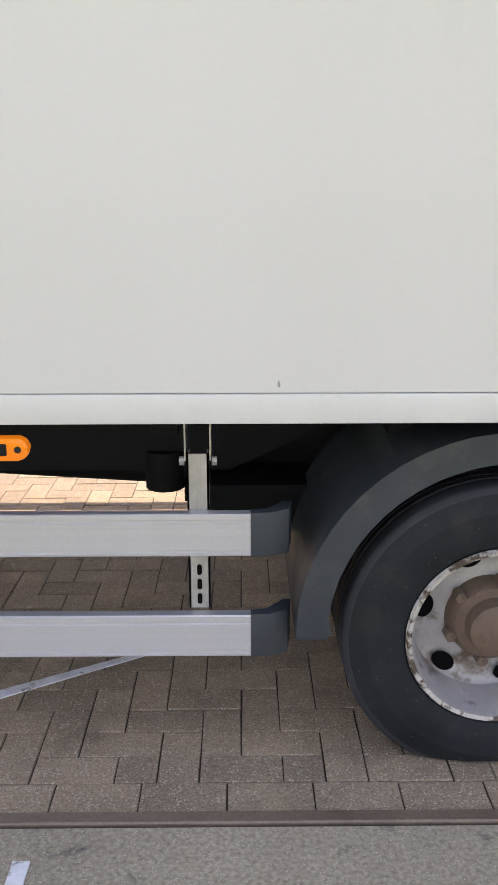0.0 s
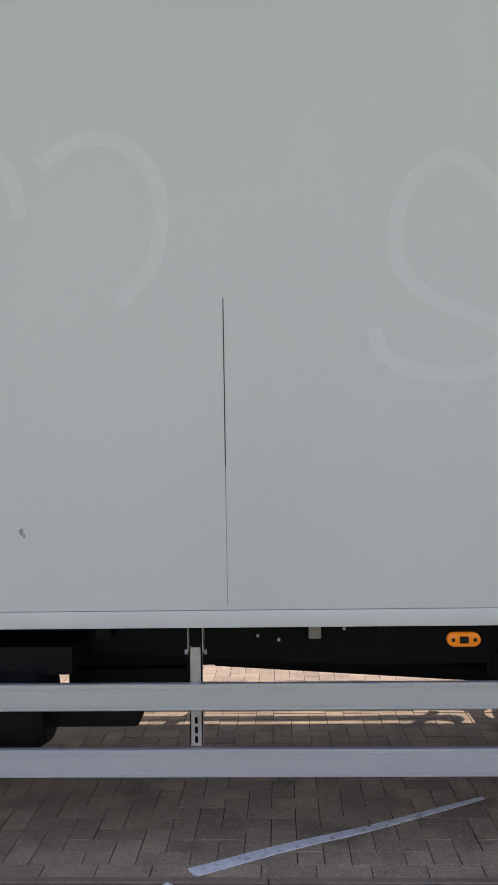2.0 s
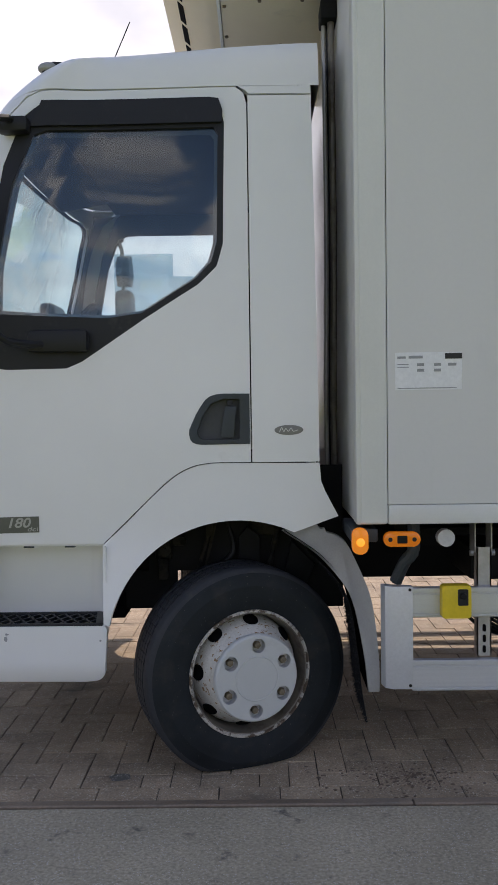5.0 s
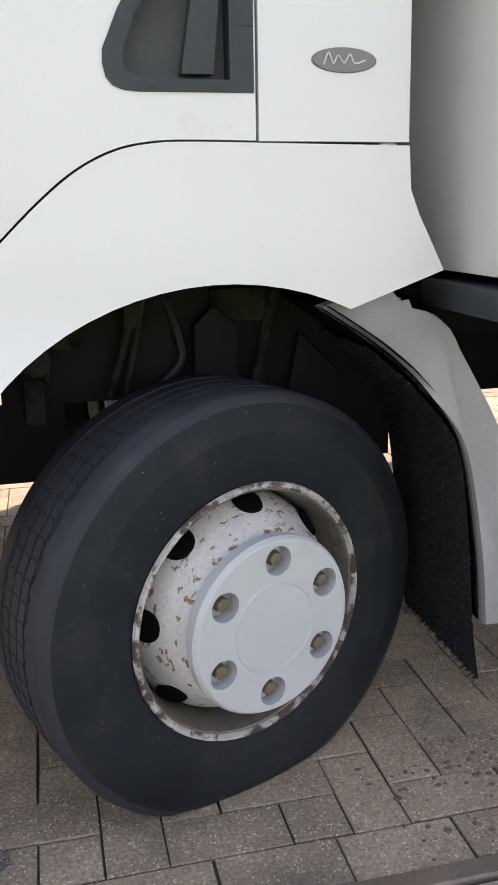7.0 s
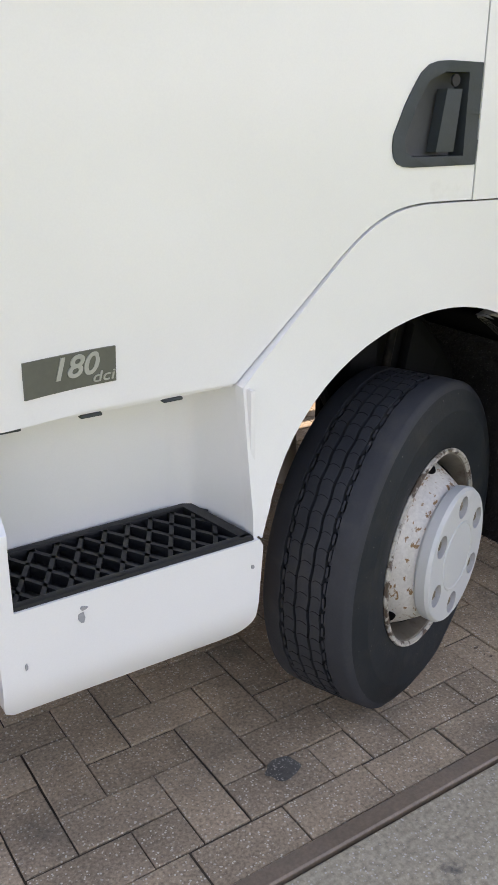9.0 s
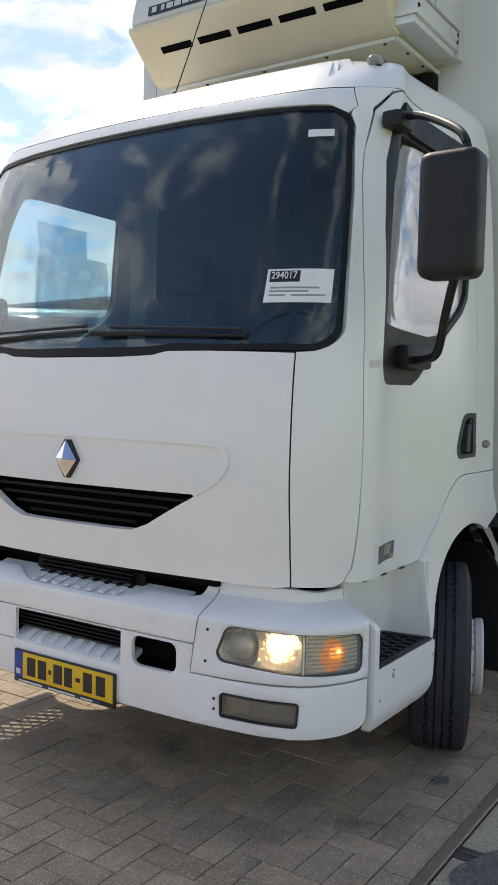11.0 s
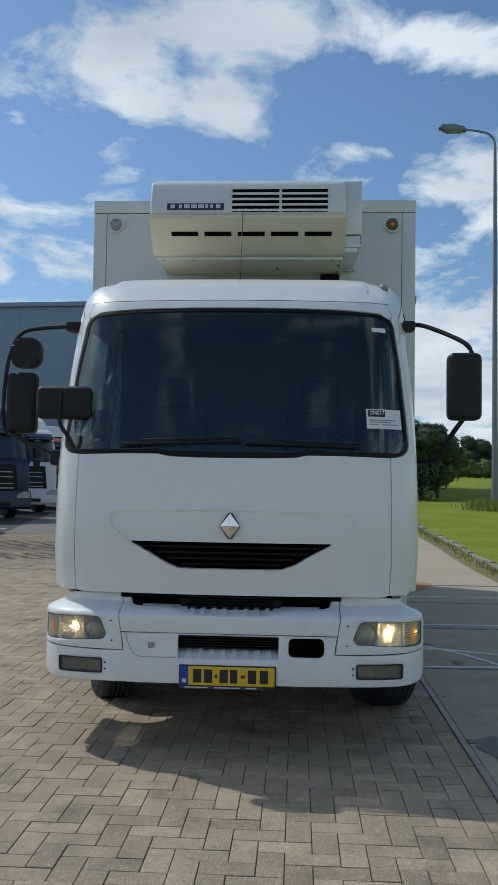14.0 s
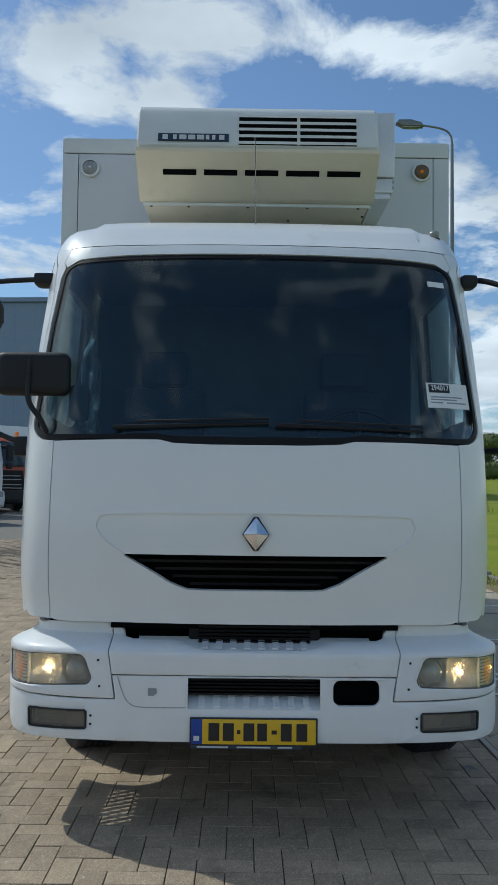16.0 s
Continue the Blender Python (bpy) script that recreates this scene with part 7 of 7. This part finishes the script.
# ---- mirrors ----
big = part("wide_mirror", boxes(((0.27, -1.435, 1.88), (0.395, -1.24, 2.275), 0.045, 5)), BLACK, lorry, "large black driver's mirror on a bent arm")
part("mirror_glass", prism(bmesh.new(), rounded(-1.423, 1.893, -1.252, 2.262, 0.03), "x", 0.394, 0.398), CHROME, big)
part("mirror_arm", tube([(0.56, -1.02, 2.475), (0.55, -1.1, 2.485), (0.48, -1.2, 2.44), (0.37, -1.33, 2.355), (0.335, -1.375, 2.30), (0.33, -1.38, 2.25)], 0.014), BLACK, big)
part("mirror_stay", tube([(0.33, -1.375, 1.95), (0.36, -1.345, 1.9), (0.455, -1.28, 1.79), (0.535, -1.225, 1.67), (0.585, -1.165, 1.645), (0.68, -1.05, 1.645)], 0.015), BLACK, big)
part("mirror_foot", boxes(((0.6, -1.09, 1.615), (0.83, -1.03, 1.7), 0.02)), BLACK, big)
part("mirror_mount", boxes(((0.5, -1.08, 2.445), (0.62, -1.0, 2.505), 0.02)), BLACK, big)
tall = part("tall_mirror", boxes(((0.545, 1.285, 1.785), (0.66, 1.475, 2.175), 0.045, 5)), BLACK, lorry, "tall black passenger-side mirror")
part("round_mirror", prism(bmesh.new(), rounded(1.27, 2.205, 1.455, 2.395, 0.055, 8), "x", 0.56, 0.65, 0.03, 4), BLACK, tall, "smaller black upper mirror")
part("mirror_arm", tube([(0.6, 1.0, 2.465), (0.59, 1.1, 2.47), (0.59, 1.3, 2.455), (0.585, 1.4, 2.42), (0.58, 1.46, 2.3), (0.575, 1.49, 2.1), (0.57, 1.49, 1.85), (0.56, 1.43, 1.78), (0.5, 1.2, 1.68), (0.45, 1.08, 1.64)], 0.013), BLACK, tall)
part("mirror_mount", boxes(((0.53, 0.99, 2.435), (0.65, 1.1, 2.495), 0.02)), BLACK, tall)
part("mirror_foot", boxes(((0.4, 1.04, 1.585), (0.52, 1.14, 1.68), 0.02)), BLACK, tall)
near = part("kerb_mirror", boxes(((0.16, 0.84, 1.85), (0.255, 1.165, 2.045), 0.044, 5)), BLACK, lorry, "black front mirror on a short bent stalk")
part("mirror_stalk", tube([(0.165, 1.01, 2.01), (0.155, 1.015, 1.92), (0.155, 1.01, 1.82), (0.15, 0.955, 1.74), (0.17, 0.93, 1.68)], 0.012), BLACK, near)
part("inner_mirror", prism(bmesh.new(), rounded(0.78, 1.75, 0.87, 1.92, 0.025), "x", 0.34, 0.38, 0.01), BLACK, near)

# ---- verge ----
kerb = thing("kerb", "worn concrete kerb along the grass verge", "kerb", kind="structure")
random.seed(3)
for k in range(4, 46):
    bm = bmesh.new()
    box(bm, (0.005, -0.08, -0.2), (0.995, 0.04, 0.085), 0.03, 2)
    part("kerb_stone", bm, KERB, kerb, matrix=pose(k * 1.0, -4.1 + random.uniform(-0.015, 0.015), rise(k) + random.uniform(-0.03, 0.01), 0, random.uniform(-1, 1), random.uniform(-0.8, 0.8)))


def grass_tufts(name, n, place, height, label):
    bm = bmesh.new()
    for i in range(n):
        x, y = place()
        z = rise(x) - 0.075
        a = random.uniform(0, 6.28)
        w, h = random.uniform(0.006, 0.02), height * random.uniform(0.4, 1.2)
        o = Vector((math.cos(a), math.sin(a), 0))
        lean = Vector((random.uniform(-0.4, 0.4), random.uniform(-0.4, 0.4), 1)) * h
        p = Vector((x, y, z))
        bm.faces.new([bm.verts.new(q) for q in (p - o * w, p + o * w, p + lean * 0.6 + o * w * 0.7, p + lean)])
    me_ob = part(name, bm, BLADE, flat=True)
    return tagged(me_ob, label, "grass", kind="stuff")


grass_tufts("verge_grass", 5200, lambda: (random.uniform(6, 34), random.gauss(-3.98, 0.12)), 0.13, "small yellowish weeds along the kerb")
grass_tufts("tall_weeds", 2600, lambda: (random.gauss(36.4, 0.9), random.gauss(-9.6, 0.55)), 0.5, "tall green weeds round the lamp post")

# ---- trees and hedge ----


def leaf_mass(bm, centre, radii, n, size):
    for i in range(n):
        d = Vector((random.gauss(0, 1), random.gauss(0, 1), random.gauss(0, 1))).normalized()
        k = random.uniform(0.55, 1.0) ** 0.5
        lump = 0.78 + 0.32 * noise.noise(d * 2.2 + Vector(centre) * 0.37)
        p = Vector(centre) + Vector((d.x * radii[0], d.y * radii[1], d.z * radii[2])) * k * lump
        s = size * random.uniform(0.5, 1.3)
        q = Vector((random.gauss(0, 1), random.gauss(0, 1), random.gauss(0, 1))).normalized()
        r = q.cross(d)
        r = r.normalized() if r.length > 0.01 else Vector((1, 0, 0))
        u = (r.cross(d) + d * random.uniform(-0.6, 0.6)).normalized()
        bm.faces.new([bm.verts.new(p + w) for w in (r * s, u * s * 0.8, -r * s, -u * s * 0.8)])


def tree(x, y, h, spread, leaf, label, seed, size=0.09, many=2.2):
    random.seed(seed)
    t = thing("tree", label, "tree", (x, y, rise(x) - 0.1), group="trees behind the meadow")
    bm = tube([(0, 0, 0), (0.1, 0.05, h * 0.25), (0.05, -0.1, h * 0.5), (0.2, 0.1, h * 0.75)], lambda s: 0.28 * (1 - 0.8 * s) * h / 9, 9, 4)
    ends = []
    for k in range(7):
        a, z = k * 2.4, h * (0.22 + 0.07 * k)
        e = Vector((math.cos(a) * spread * 0.6, math.sin(a) * spread * 0.6, z + h * 0.18))
        lb = tube([(0.05, 0, z), tuple(e * 0.5 + Vector((0, 0, z * 0.5))), tuple(e)], lambda s: 0.09 * (1 - 0.8 * s), 6, 4)
        me = bpy.data.meshes.new("t")
        lb.to_mesh(me), lb.free()
        bm.from_mesh(me), bpy.data.meshes.remove(me)
        ends.append(e)
    part("trunk", bm, BARK, t)
    bm = bmesh.new()
    for e in ends:
        leaf_mass(bm, tuple(e + Vector((0, 0, h * 0.06))), (spread * 0.55, spread * 0.55, h * 0.2), int(950 * many), size)
    leaf_mass(bm, (0.1, 0, h * 0.72), (spread * 0.75, spread * 0.75, h * 0.3), int(2000 * many), size)
    leaf_mass(bm, (0.0, 0, h * 0.4), (spread * 0.8, spread * 0.8, h * 0.3), int(1500 * many), size)
    part("crown", bm, leaf, t, flat=True)


for k, (x, y, h, s) in enumerate(((48.5, -8.0, 5.0, 2.3), (50.5, -5.2, 4.6, 2.2), (52.5, -9.6, 4.4, 2.0))):
    tree(x, y, h, s, LEAF if k else LEAFDARK, "full green tree at the end of the path", 20 + k)
for k, (x, y, h, s) in enumerate(((200, -43, 9.5, 4.6), (202, -58, 11.8, 6.6), (206, -71, 10.5, 6.0), (204, -33, 9.0, 5.0), (214, -50, 8.0, 5.0))):
    tree(x, y, h, s, LEAFDARK if k % 2 == 0 else LEAF, "far green tree behind the meadow", 30 + k, 0.2, 1.5)
random.seed(44)
for k, (x0, y0, x1, y1, h, step, size, material) in enumerate(((47, -1.2, 47.5, -9.2, 3.4, 0.7, 0.09, LEAFDARK), (194, -25, 196, -92, 4.6, 1.8, 0.36, LEAF))):
    bm = bmesh.new()
    n = int(math.hypot(x1 - x0, y1 - y0) / step)
    for i in range(n):
        f = i / n
        x = x0 + (x1 - x0) * f
        g = random.uniform(0.8, 1.12)
        leaf_mass(bm, (x + random.uniform(-0.5, 0.5) * step, y0 + (y1 - y0) * f, rise(x) + h * 0.45 * g), (step * 1.25, step * 1.25, h * 0.56 * g), 420 if k == 0 else 800, size)
    tagged(part("hedge", bm, material, flat=True), "dense dark green shrubs at the end of the path" if k == 0 else "long green hedge across the far edge of the meadow", "hedge", kind="stuff")

# ---- block and bollard at the end of the path ----
block = thing("concrete_block", "rough grey concrete block standing in the grass", "block", (44, -4.55, rise(44) - 0.3), 8)
part("body", prism(bmesh.new(), [(-0.5, 0.0), (0.5, 0.0), (0.42, 1.0), (-0.42, 1.05)], "x", -0.4, 0.4, 0.05), KERB, block)
drum = thing("bollard", "leaning weathered white drum on a concrete block", "bollard", (44, -4.45, rise(44) + 0.69))
part("body", tube([(0, 0, 0), (0.0, 0.02, 0.35), (0.0, 0.05, 0.85)], 0.21, 18), KERB, drum)
part("cap", tube([(0, 0.05, 0.83), (0, 0.055, 0.93)], 0.225, 18), FARWHITE, drum)
skip = thing("storage_bin", "grey bin with an orange lid", "bin", (43, -3.35, rise(43) - 0.1), 4)
part("body", boxes(((-0.5, -0.75, 0.0), (0.5, 0.75, 0.82), 0.04)), POSTGREY, skip)
part("lid", boxes(((-0.54, -0.79, 0.82), (0.54, 0.79, 0.95), 0.04)), ORANGE, skip, "bright orange lid")

# ---- lamp post ----
post = thing("street_lamp", "tall galvanised lamp post with a curved arm", "street lamp", (36.9, -9.78, rise(36.9) - 0.08))
part("shaft", tube([(0, 0, 0), (0, 0, 9.0), (0, 0, 17.6)], lambda s: 0.16 - 0.09 * s, 14, 3), POSTGREY, post)
part("arm", tube([(0, 0, 17.5), (0, 0.05, 17.95), (0, 0.3, 18.25), (0, 0.8, 18.4), (0, 1.5, 18.5)], 0.05, 10), POSTGREY, post)
part("collar", boxes(((-0.19, -0.19, 0), (0.19, 0.19, 0.5), 0.05)), POSTGREY, post)
bm = prism(bmesh.new(), [(1.4, 18.40), (1.5, 18.58), (2.0, 18.72), (2.6, 18.70), (2.72, 18.55), (2.4, 18.40)], "x", -0.2, 0.2, 0.05)
luminaire = part("lamp_head", bm, POSTGREY, post, "flat grey lamp head")
part("lamp_glass", boxes(((-0.15, 1.6, 18.34), (0.15, 2.4, 18.40), 0.02)), FOGGREY, luminaire)

# ---- warehouse ----
hall = thing("warehouse", "large blue-grey clad warehouse", "building", (57, -8.5, 0.0), -5.0)
part("wall", boxes(((0, 0, 0.2), (30, 43.5, 15.2))), CLADDING, hall)
part("roof_edge", boxes(((-0.25, -0.25, 15.0), (30.2, 43.7, 15.35), 0.05)), CLADDING, hall)
for k in range(21):
    part("cladding_rib", boxes(((-0.02, 1.0 + 2.05 * k, 0.6), (-0.002, 1.12 + 2.05 * k, 15.0))), CLADDING, hall)
for k in range(4):
    d = part("dock_door", boxes(((-0.08, 10 + 8 * k, 0.5), (-0.01, 14 + 8 * k, 5.2), 0.02)), FARWHITE, hall, "pale loading door")

far_hall = thing("far_hall", "low pale grey hall far behind the lorry park", "building", (70, 47, 0.0), -5.0)
part("wall", boxes(((0, 0, 0.2), (18, 40, 12.6))), SANDY, far_hall)
part("roof_edge", boxes(((-0.2, -0.2, 12.4), (18.2, 40.2, 12.8), 0.05)), CLADDING, far_hall)
for k in range(6):
    part("window", boxes(((-0.06, 3 + 6 * k, 5.0), (-0.01, 6.5 + 6 * k, 7.0), 0.02)), FARGLASS, far_hall)

# ---- parked lorries ----


def parked(x, y, turn, paint, low_paint, label, size=1.0, style="slots", deflector=True, beacons=False, body=None):
    """A parked lorry: rounded cab with its screen, doors, grille, lamps, mirrors and wheels."""
    t = thing("parked_truck", label, "truck", (x, y, rise(x)), turn, group="lorries parked in the yard")
    t.matrix_basis = t.matrix_basis @ Matrix.Scale(size, 4)
    prof = [(0.02, 0.82), (-0.03, 1.2), (0.0, 1.72), (0.06, 1.86), (0.34, 2.82), (0.46, 2.98), (0.7, 3.08), (1.9, 3.12), (1.95, 2.9), (1.95, 0.9), (1.72, 0.9), (1.66, 1.05), (1.5, 1.16), (1.2, 1.18), (0.96, 1.1), (0.84, 0.9), (0.8, 0.82)]
    bm = prism(bmesh.new(), prof, "y", -1.2, 1.2)
    bmesh.ops.bevel(bm, geom=[e for e in bm.edges if min(v.co.x for v in e.verts) < 0.75 and max(v.co.z for v in e.verts) > 1.0 and abs(abs(e.verts[0].co.y) - 1.2) < 1e-4 and abs(e.verts[0].co.y - e.verts[1].co.y) < 1e-4], offset=0.14, segments=4, affect="EDGES", profile=0.55)
    cab = part("cab", bm, paint, t)
    screen = part("windscreen", prism(bmesh.new(), [(0.035, 1.88), (0.305, 2.76), (0.4, 2.76), (0.13, 1.88)], "y", -1.08, 1.08, 0.03), FARGLASS, cab, "dark windscreen")
    part("wiper", rod(rod(bmesh.new(), (0.02, 0.85, 1.87), (0.05, 0.0, 1.95), 0.015, seg=6), (0.02, 0.05, 1.87), (0.05, -0.8, 1.95), 0.015, seg=6), BLACK, screen)
    part("sun_visor", prism(bmesh.new(), [(0.1, 2.7), (0.22, 2.86), (0.4, 2.92), (0.4, 2.88), (0.25, 2.82), (0.14, 2.69)], "y", -1.06, 1.06, 0.008), FARGLASS, cab, "smoked sun visor")
    for s in (-1, 1):
        part("side_window", prism(bmesh.new(), [(0.42, 1.86), (1.2, 1.86), (1.34, 2.0), (1.34, 2.66), (1.24, 2.74), (0.68, 2.74)], "y", s * 1.19, s * 1.212, 0.01), FARGLASS, cab)
        part("door_seam", boxes(((0.4, s * 1.202 - 0.004, 1.2), (0.41, s * 1.202 + 0.004, 1.88)), ((1.42, s * 1.202 - 0.004, 1.2), (1.43, s * 1.202 + 0.004, 2.8))), GRILLE, cab)
        part("door_handle", boxes(((1.24, s * 1.2 - 0.02, 1.55), (1.38, s * 1.2 + 0.02, 1.6), 0.008)), BLACK, cab)
        mirror = part("mirror", boxes(((-0.02, s * 1.42 - 0.11, 1.95), (0.14, s * 1.42 + 0.11, 2.5), 0.04), ((0.0, s * 1.42 - 0.1, 1.66), (0.13, s * 1.42 + 0.1, 1.9), 0.04)), BLACK, cab, "tall black mirror pair")
        part("mirror_arm", tube([(0.3, s * 1.12, 2.6), (0.1, s * 1.35, 2.58), (0.06, s * 1.42, 2.4)], 0.025, 8), BLACK, mirror)
        lamp = part("headlamp", prism(bmesh.new(), [(s * 0.72, 0.6), (s * 1.16, 0.62), (s * 1.17, 0.86), (s * 0.98, 0.9), (s * 0.76, 0.78)], "x", -0.11, -0.05, 0.01), FOGGREY, t, "grey headlamp")
        part("turn_lamp", boxes(((-0.1, s * 1.12 - 0.05, 0.64), (-0.02, s * 1.12 + 0.065, 0.7), 0.01)), ORANGE, lamp)
        part("step", boxes(((0.42, s * 1.17 - 0.03, 0.34), (0.92, s * 1.17 + 0.03, 0.86), 0.02), ((0.48, s * 1.2 - 0.02, 0.52), (0.86, s * 1.2 + 0.02, 0.58), 0.01)), low_paint, t)
        for wx in (1.38, 5.4):
            wheel = part("wheel", lathe([(0.29, -0.1), (0.3, -0.15), (0.46, -0.15), (0.5, -0.1), (0.5, 0.1), (0.46, 0.15), (0.0, 0.14)], 28), RUBBER, t, matrix=pose(wx, s * 1.02, 0.5, 0, 0, 0 if s < 0 else 180))
            part("hub", lathe([(0.3, -0.1), (0.28, -0.13), (0.24, -0.06), (0.16, -0.05), (0.13, -0.13), (0.0, -0.14)], 24), REARRIM, wheel)
    part("bumper", prism(bmesh.new(), [(-0.06, 0.34), (-0.12, 0.42), (-0.12, 0.62), (-0.08, 0.9), (0.4, 0.9), (0.42, 0.34)], "y", -1.22, 1.22, 0.06, 3), low_paint, t)
    part("air_intake", boxes(((-0.13, -0.55, 0.44), (-0.1, 0.55, 0.56), 0.01)), GRILLE, t)
    grille = part("grille", prism(bmesh.new(), [(-0.8, 0.92), (0.8, 0.92), (0.72, 1.72), (-0.72, 1.72)], "x", -0.045, 0.02, 0.015), GRILLE if style == "mesh" else paint, cab)
    for k, z in enumerate((0.95, 1.09, 1.3, 1.45)):
        w = 0.66 - 0.02 * k
        if style == "slots":
            part("grille_slot", prism(bmesh.new(), [(-w, z + 0.03), (-w + 0.08, z), (w - 0.08, z), (w, z + 0.03), (w - 0.03, z + 0.09), (-w + 0.03, z + 0.09)], "x", -0.05, -0.03), GRILLE, grille, "dark slot")
        else:
            part("grille_slat", boxes(((-0.06, -w, z + 0.02), (-0.035, w, z + 0.06), 0.006)), GREYPRINT, grille)
    if style == "slots":
        part("grille_gap", boxes(((-0.05, -0.7, 1.22), (-0.03, 0.7, 1.255))), GRILLE, grille)
        part("name_bar", boxes(((-0.052, -0.3, 1.61), (-0.044, 0.3, 1.67))), GREYPRINT, grille)
    if deflector:
        part("roof_deflector", prism(bmesh.new(), [(0.75, 3.08), (1.0, 3.4), (1.5, 3.62), (1.9, 3.68), (1.9, 3.1)], "y", -1.08, 1.08, 0.08, 3), paint, t)
    if beacons:
        part("beacon_bar", boxes(((0.8, -0.95, 3.1), (1.0, 0.95, 3.16), 0.02)), GRILLE, t)
        for s in (-0.8, 0.8):
            part("beacon", lathe([(0.09, 0.0), (0.09, 0.16), (0.06, 0.22), (0.0, 0.23)], 16, "z"), ORANGE, t, matrix=pose(0.9, s, 3.15))
    part("frame", boxes(((1.7, -0.5, 0.55), (6.4, 0.5, 0.95))), CHASSIS, t)
    if body:
        part("load_box", boxes(((2.15, -1.25, 1.1), (7.6, 1.25, 3.75), 0.04)), body, t, "plain load box")


ANGLE = 38
parked(8.7, 9.4, ANGLE, FARGREEN, DARKGREEN, "white and pale green lorry parked on the asphalt", 1.0, deflector=False)
parked(11.9, 9.0, ANGLE, FARWHITE, BLACK, "white lorry with four dark grille slots and a dark bumper")
parked(17.2, 9.6, ANGLE, FARWHITE, BLACK, "white distribution lorry with a black lower front", 0.9, "mesh", False, body=FARWHITE)
parked(21.8, 9.2, ANGLE, FARBLUE, FARBLUE, "dark blue lorry with a chrome-edged grille", 1.03, "mesh")
parked(25.4, 9.3, ANGLE, FARWHITE, FARWHITE, "white lorry with a tall dark slatted grille", 1.0, "mesh")
parked(28.8, 9.0, ANGLE, FARORANGE, BLACK, "orange-red lorry with roof beacons", 0.92, "mesh", False, True)
parked(32.4, 9.0, ANGLE, FARWHITE, FARYELLOW, "white lorry with a yellow bumper", 0.94, deflector=False, body=FARWHITE)
for x in (15.0, 18.5):
    bm = bmesh.new()
    q = [bm.verts.new(p) for p in ((x, 7.6, rise(x) + 0.006), (x + 0.12, 7.6, rise(x + 0.12) + 0.006), (x + 0.12, 10.0, rise(x + 0.12) + 0.006), (x, 10.0, rise(x) + 0.006))]
    bm.faces.new(q)
    tagged(part("marking_line", bm, LINEWHITE), "white parking line on the asphalt", "marking", kind="structure")

# ---- paving blocks: herringbone field and a border course ----
UNIT, X_OFF = 0.1107, 0.3527


def block_mesh(lx, ly):
    bm = bmesh.new()
    box(bm, (0.0, 0.0, -0.05), (lx, ly, 0.0))
    top = [e for e in bm.edges if all(abs(v.co.z) < 1e-6 for v in e.verts)]
    bmesh.ops.bevel(bm, geom=top, offset=0.0016, segments=1, affect="EDGES")
    down = [f for f in bm.faces if all(abs(v.co.z + 0.05) < 1e-6 for v in f.verts)]
    bmesh.ops.delete(bm, geom=down, context="FACES")
    return bm


GAP = 0.0042
MESHES = {}
for key, (lx, ly) in {"h": (2 * UNIT - GAP, UNIT - GAP), "v": (UNIT - GAP, 2 * UNIT - GAP), "half": (UNIT - GAP, UNIT - GAP)}.items():
    b = block_mesh(lx, ly)
    soften(b)
    me = bpy.data.meshes.new("block")
    b.to_mesh(me), b.free()
    me.materials.append(PAVER)
    MESHES[key] = me
SHAPES = {k: ([tuple(v.co) for v in m.vertices], [tuple(p.vertices) for p in m.polygons]) for k, m in MESHES.items()}

random.seed(17)
Y_IN = EDGE + 0.112
rows_y = int((7.3 - Y_IN) / UNIT)
places = []
for i in range(int(-9.0 / UNIT), int(17.0 / UNIT)):
    for j in range(rows_y):
        m4 = (i - j) % 4
        x, y = X_OFF + i * UNIT, Y_IN + j * UNIT
        if y > tar_line(x) - 0.22:
            continue
        if m4 == 0:
            places.append(("h", x, y))
        elif m4 == 1 and i == int(-9.0 / UNIT):
            places.append(("half", x, y))
        elif m4 == 3:
            places.append(("v" if j + 1 < rows_y else "half", x, y))
        elif m4 == 2 and j == 0:
            places.append(("half", x, y))
for k in range(-44, 74):
    places.append(("h", 0.869 + k * 2 * UNIT, EDGE + 0.0005))


def near_wheels(x, y):
    """The stretch beside the front wheel and the steps, and the strip under the side guard."""
    return (0.2 < x < 2.0 and y < -0.82) or (4.7 < x < 5.9 and y < -0.9)


bulk_v, bulk_f, singles = [], [], 0
for key, x, y in places:
    dz, tilt = random.uniform(-0.002, 0.0015), random.uniform(-0.005, 0.005)
    if near_wheels(x, y) and singles < 300:
        ob = new("brick", MESHES[key])
        ob.parent = pavement
        ob.matrix_basis = pose(x + random.uniform(-0.001, 0.001), y + random.uniform(-0.001, 0.001), dz, math.degrees(tilt) * 0.5, math.degrees(tilt) * 0.5, random.uniform(-0.4, 0.4))
        singles += 1
    else:
        vs, fs = SHAPES[key]
        n = len(bulk_v)
        z0 = dz + rise(x)
        bulk_v += [(x + a, y + b, z0 + c + tilt * (a - 0.1)) for a, b, c in vs]
        bulk_f += [tuple(n + q for q in f) for f in fs]
me = bpy.data.meshes.new("brick_field")
me.from_pydata(bulk_v, [], bulk_f)
me.materials.append(PAVERBULK)
field = new("brick_field", me)
field.parent = pavement
tagged(field, "grey-brown herringbone paving blocks", kind="stuff")
sheet("far_paving", [17.1, 20, 30, 46], [EDGE, 2, TAR_Y], 0.0, SANDY, "far stretch of block paving", edge=lambda x, y: tar_line(x) - 0.02 if y == TAR_Y else y, category="pavement")
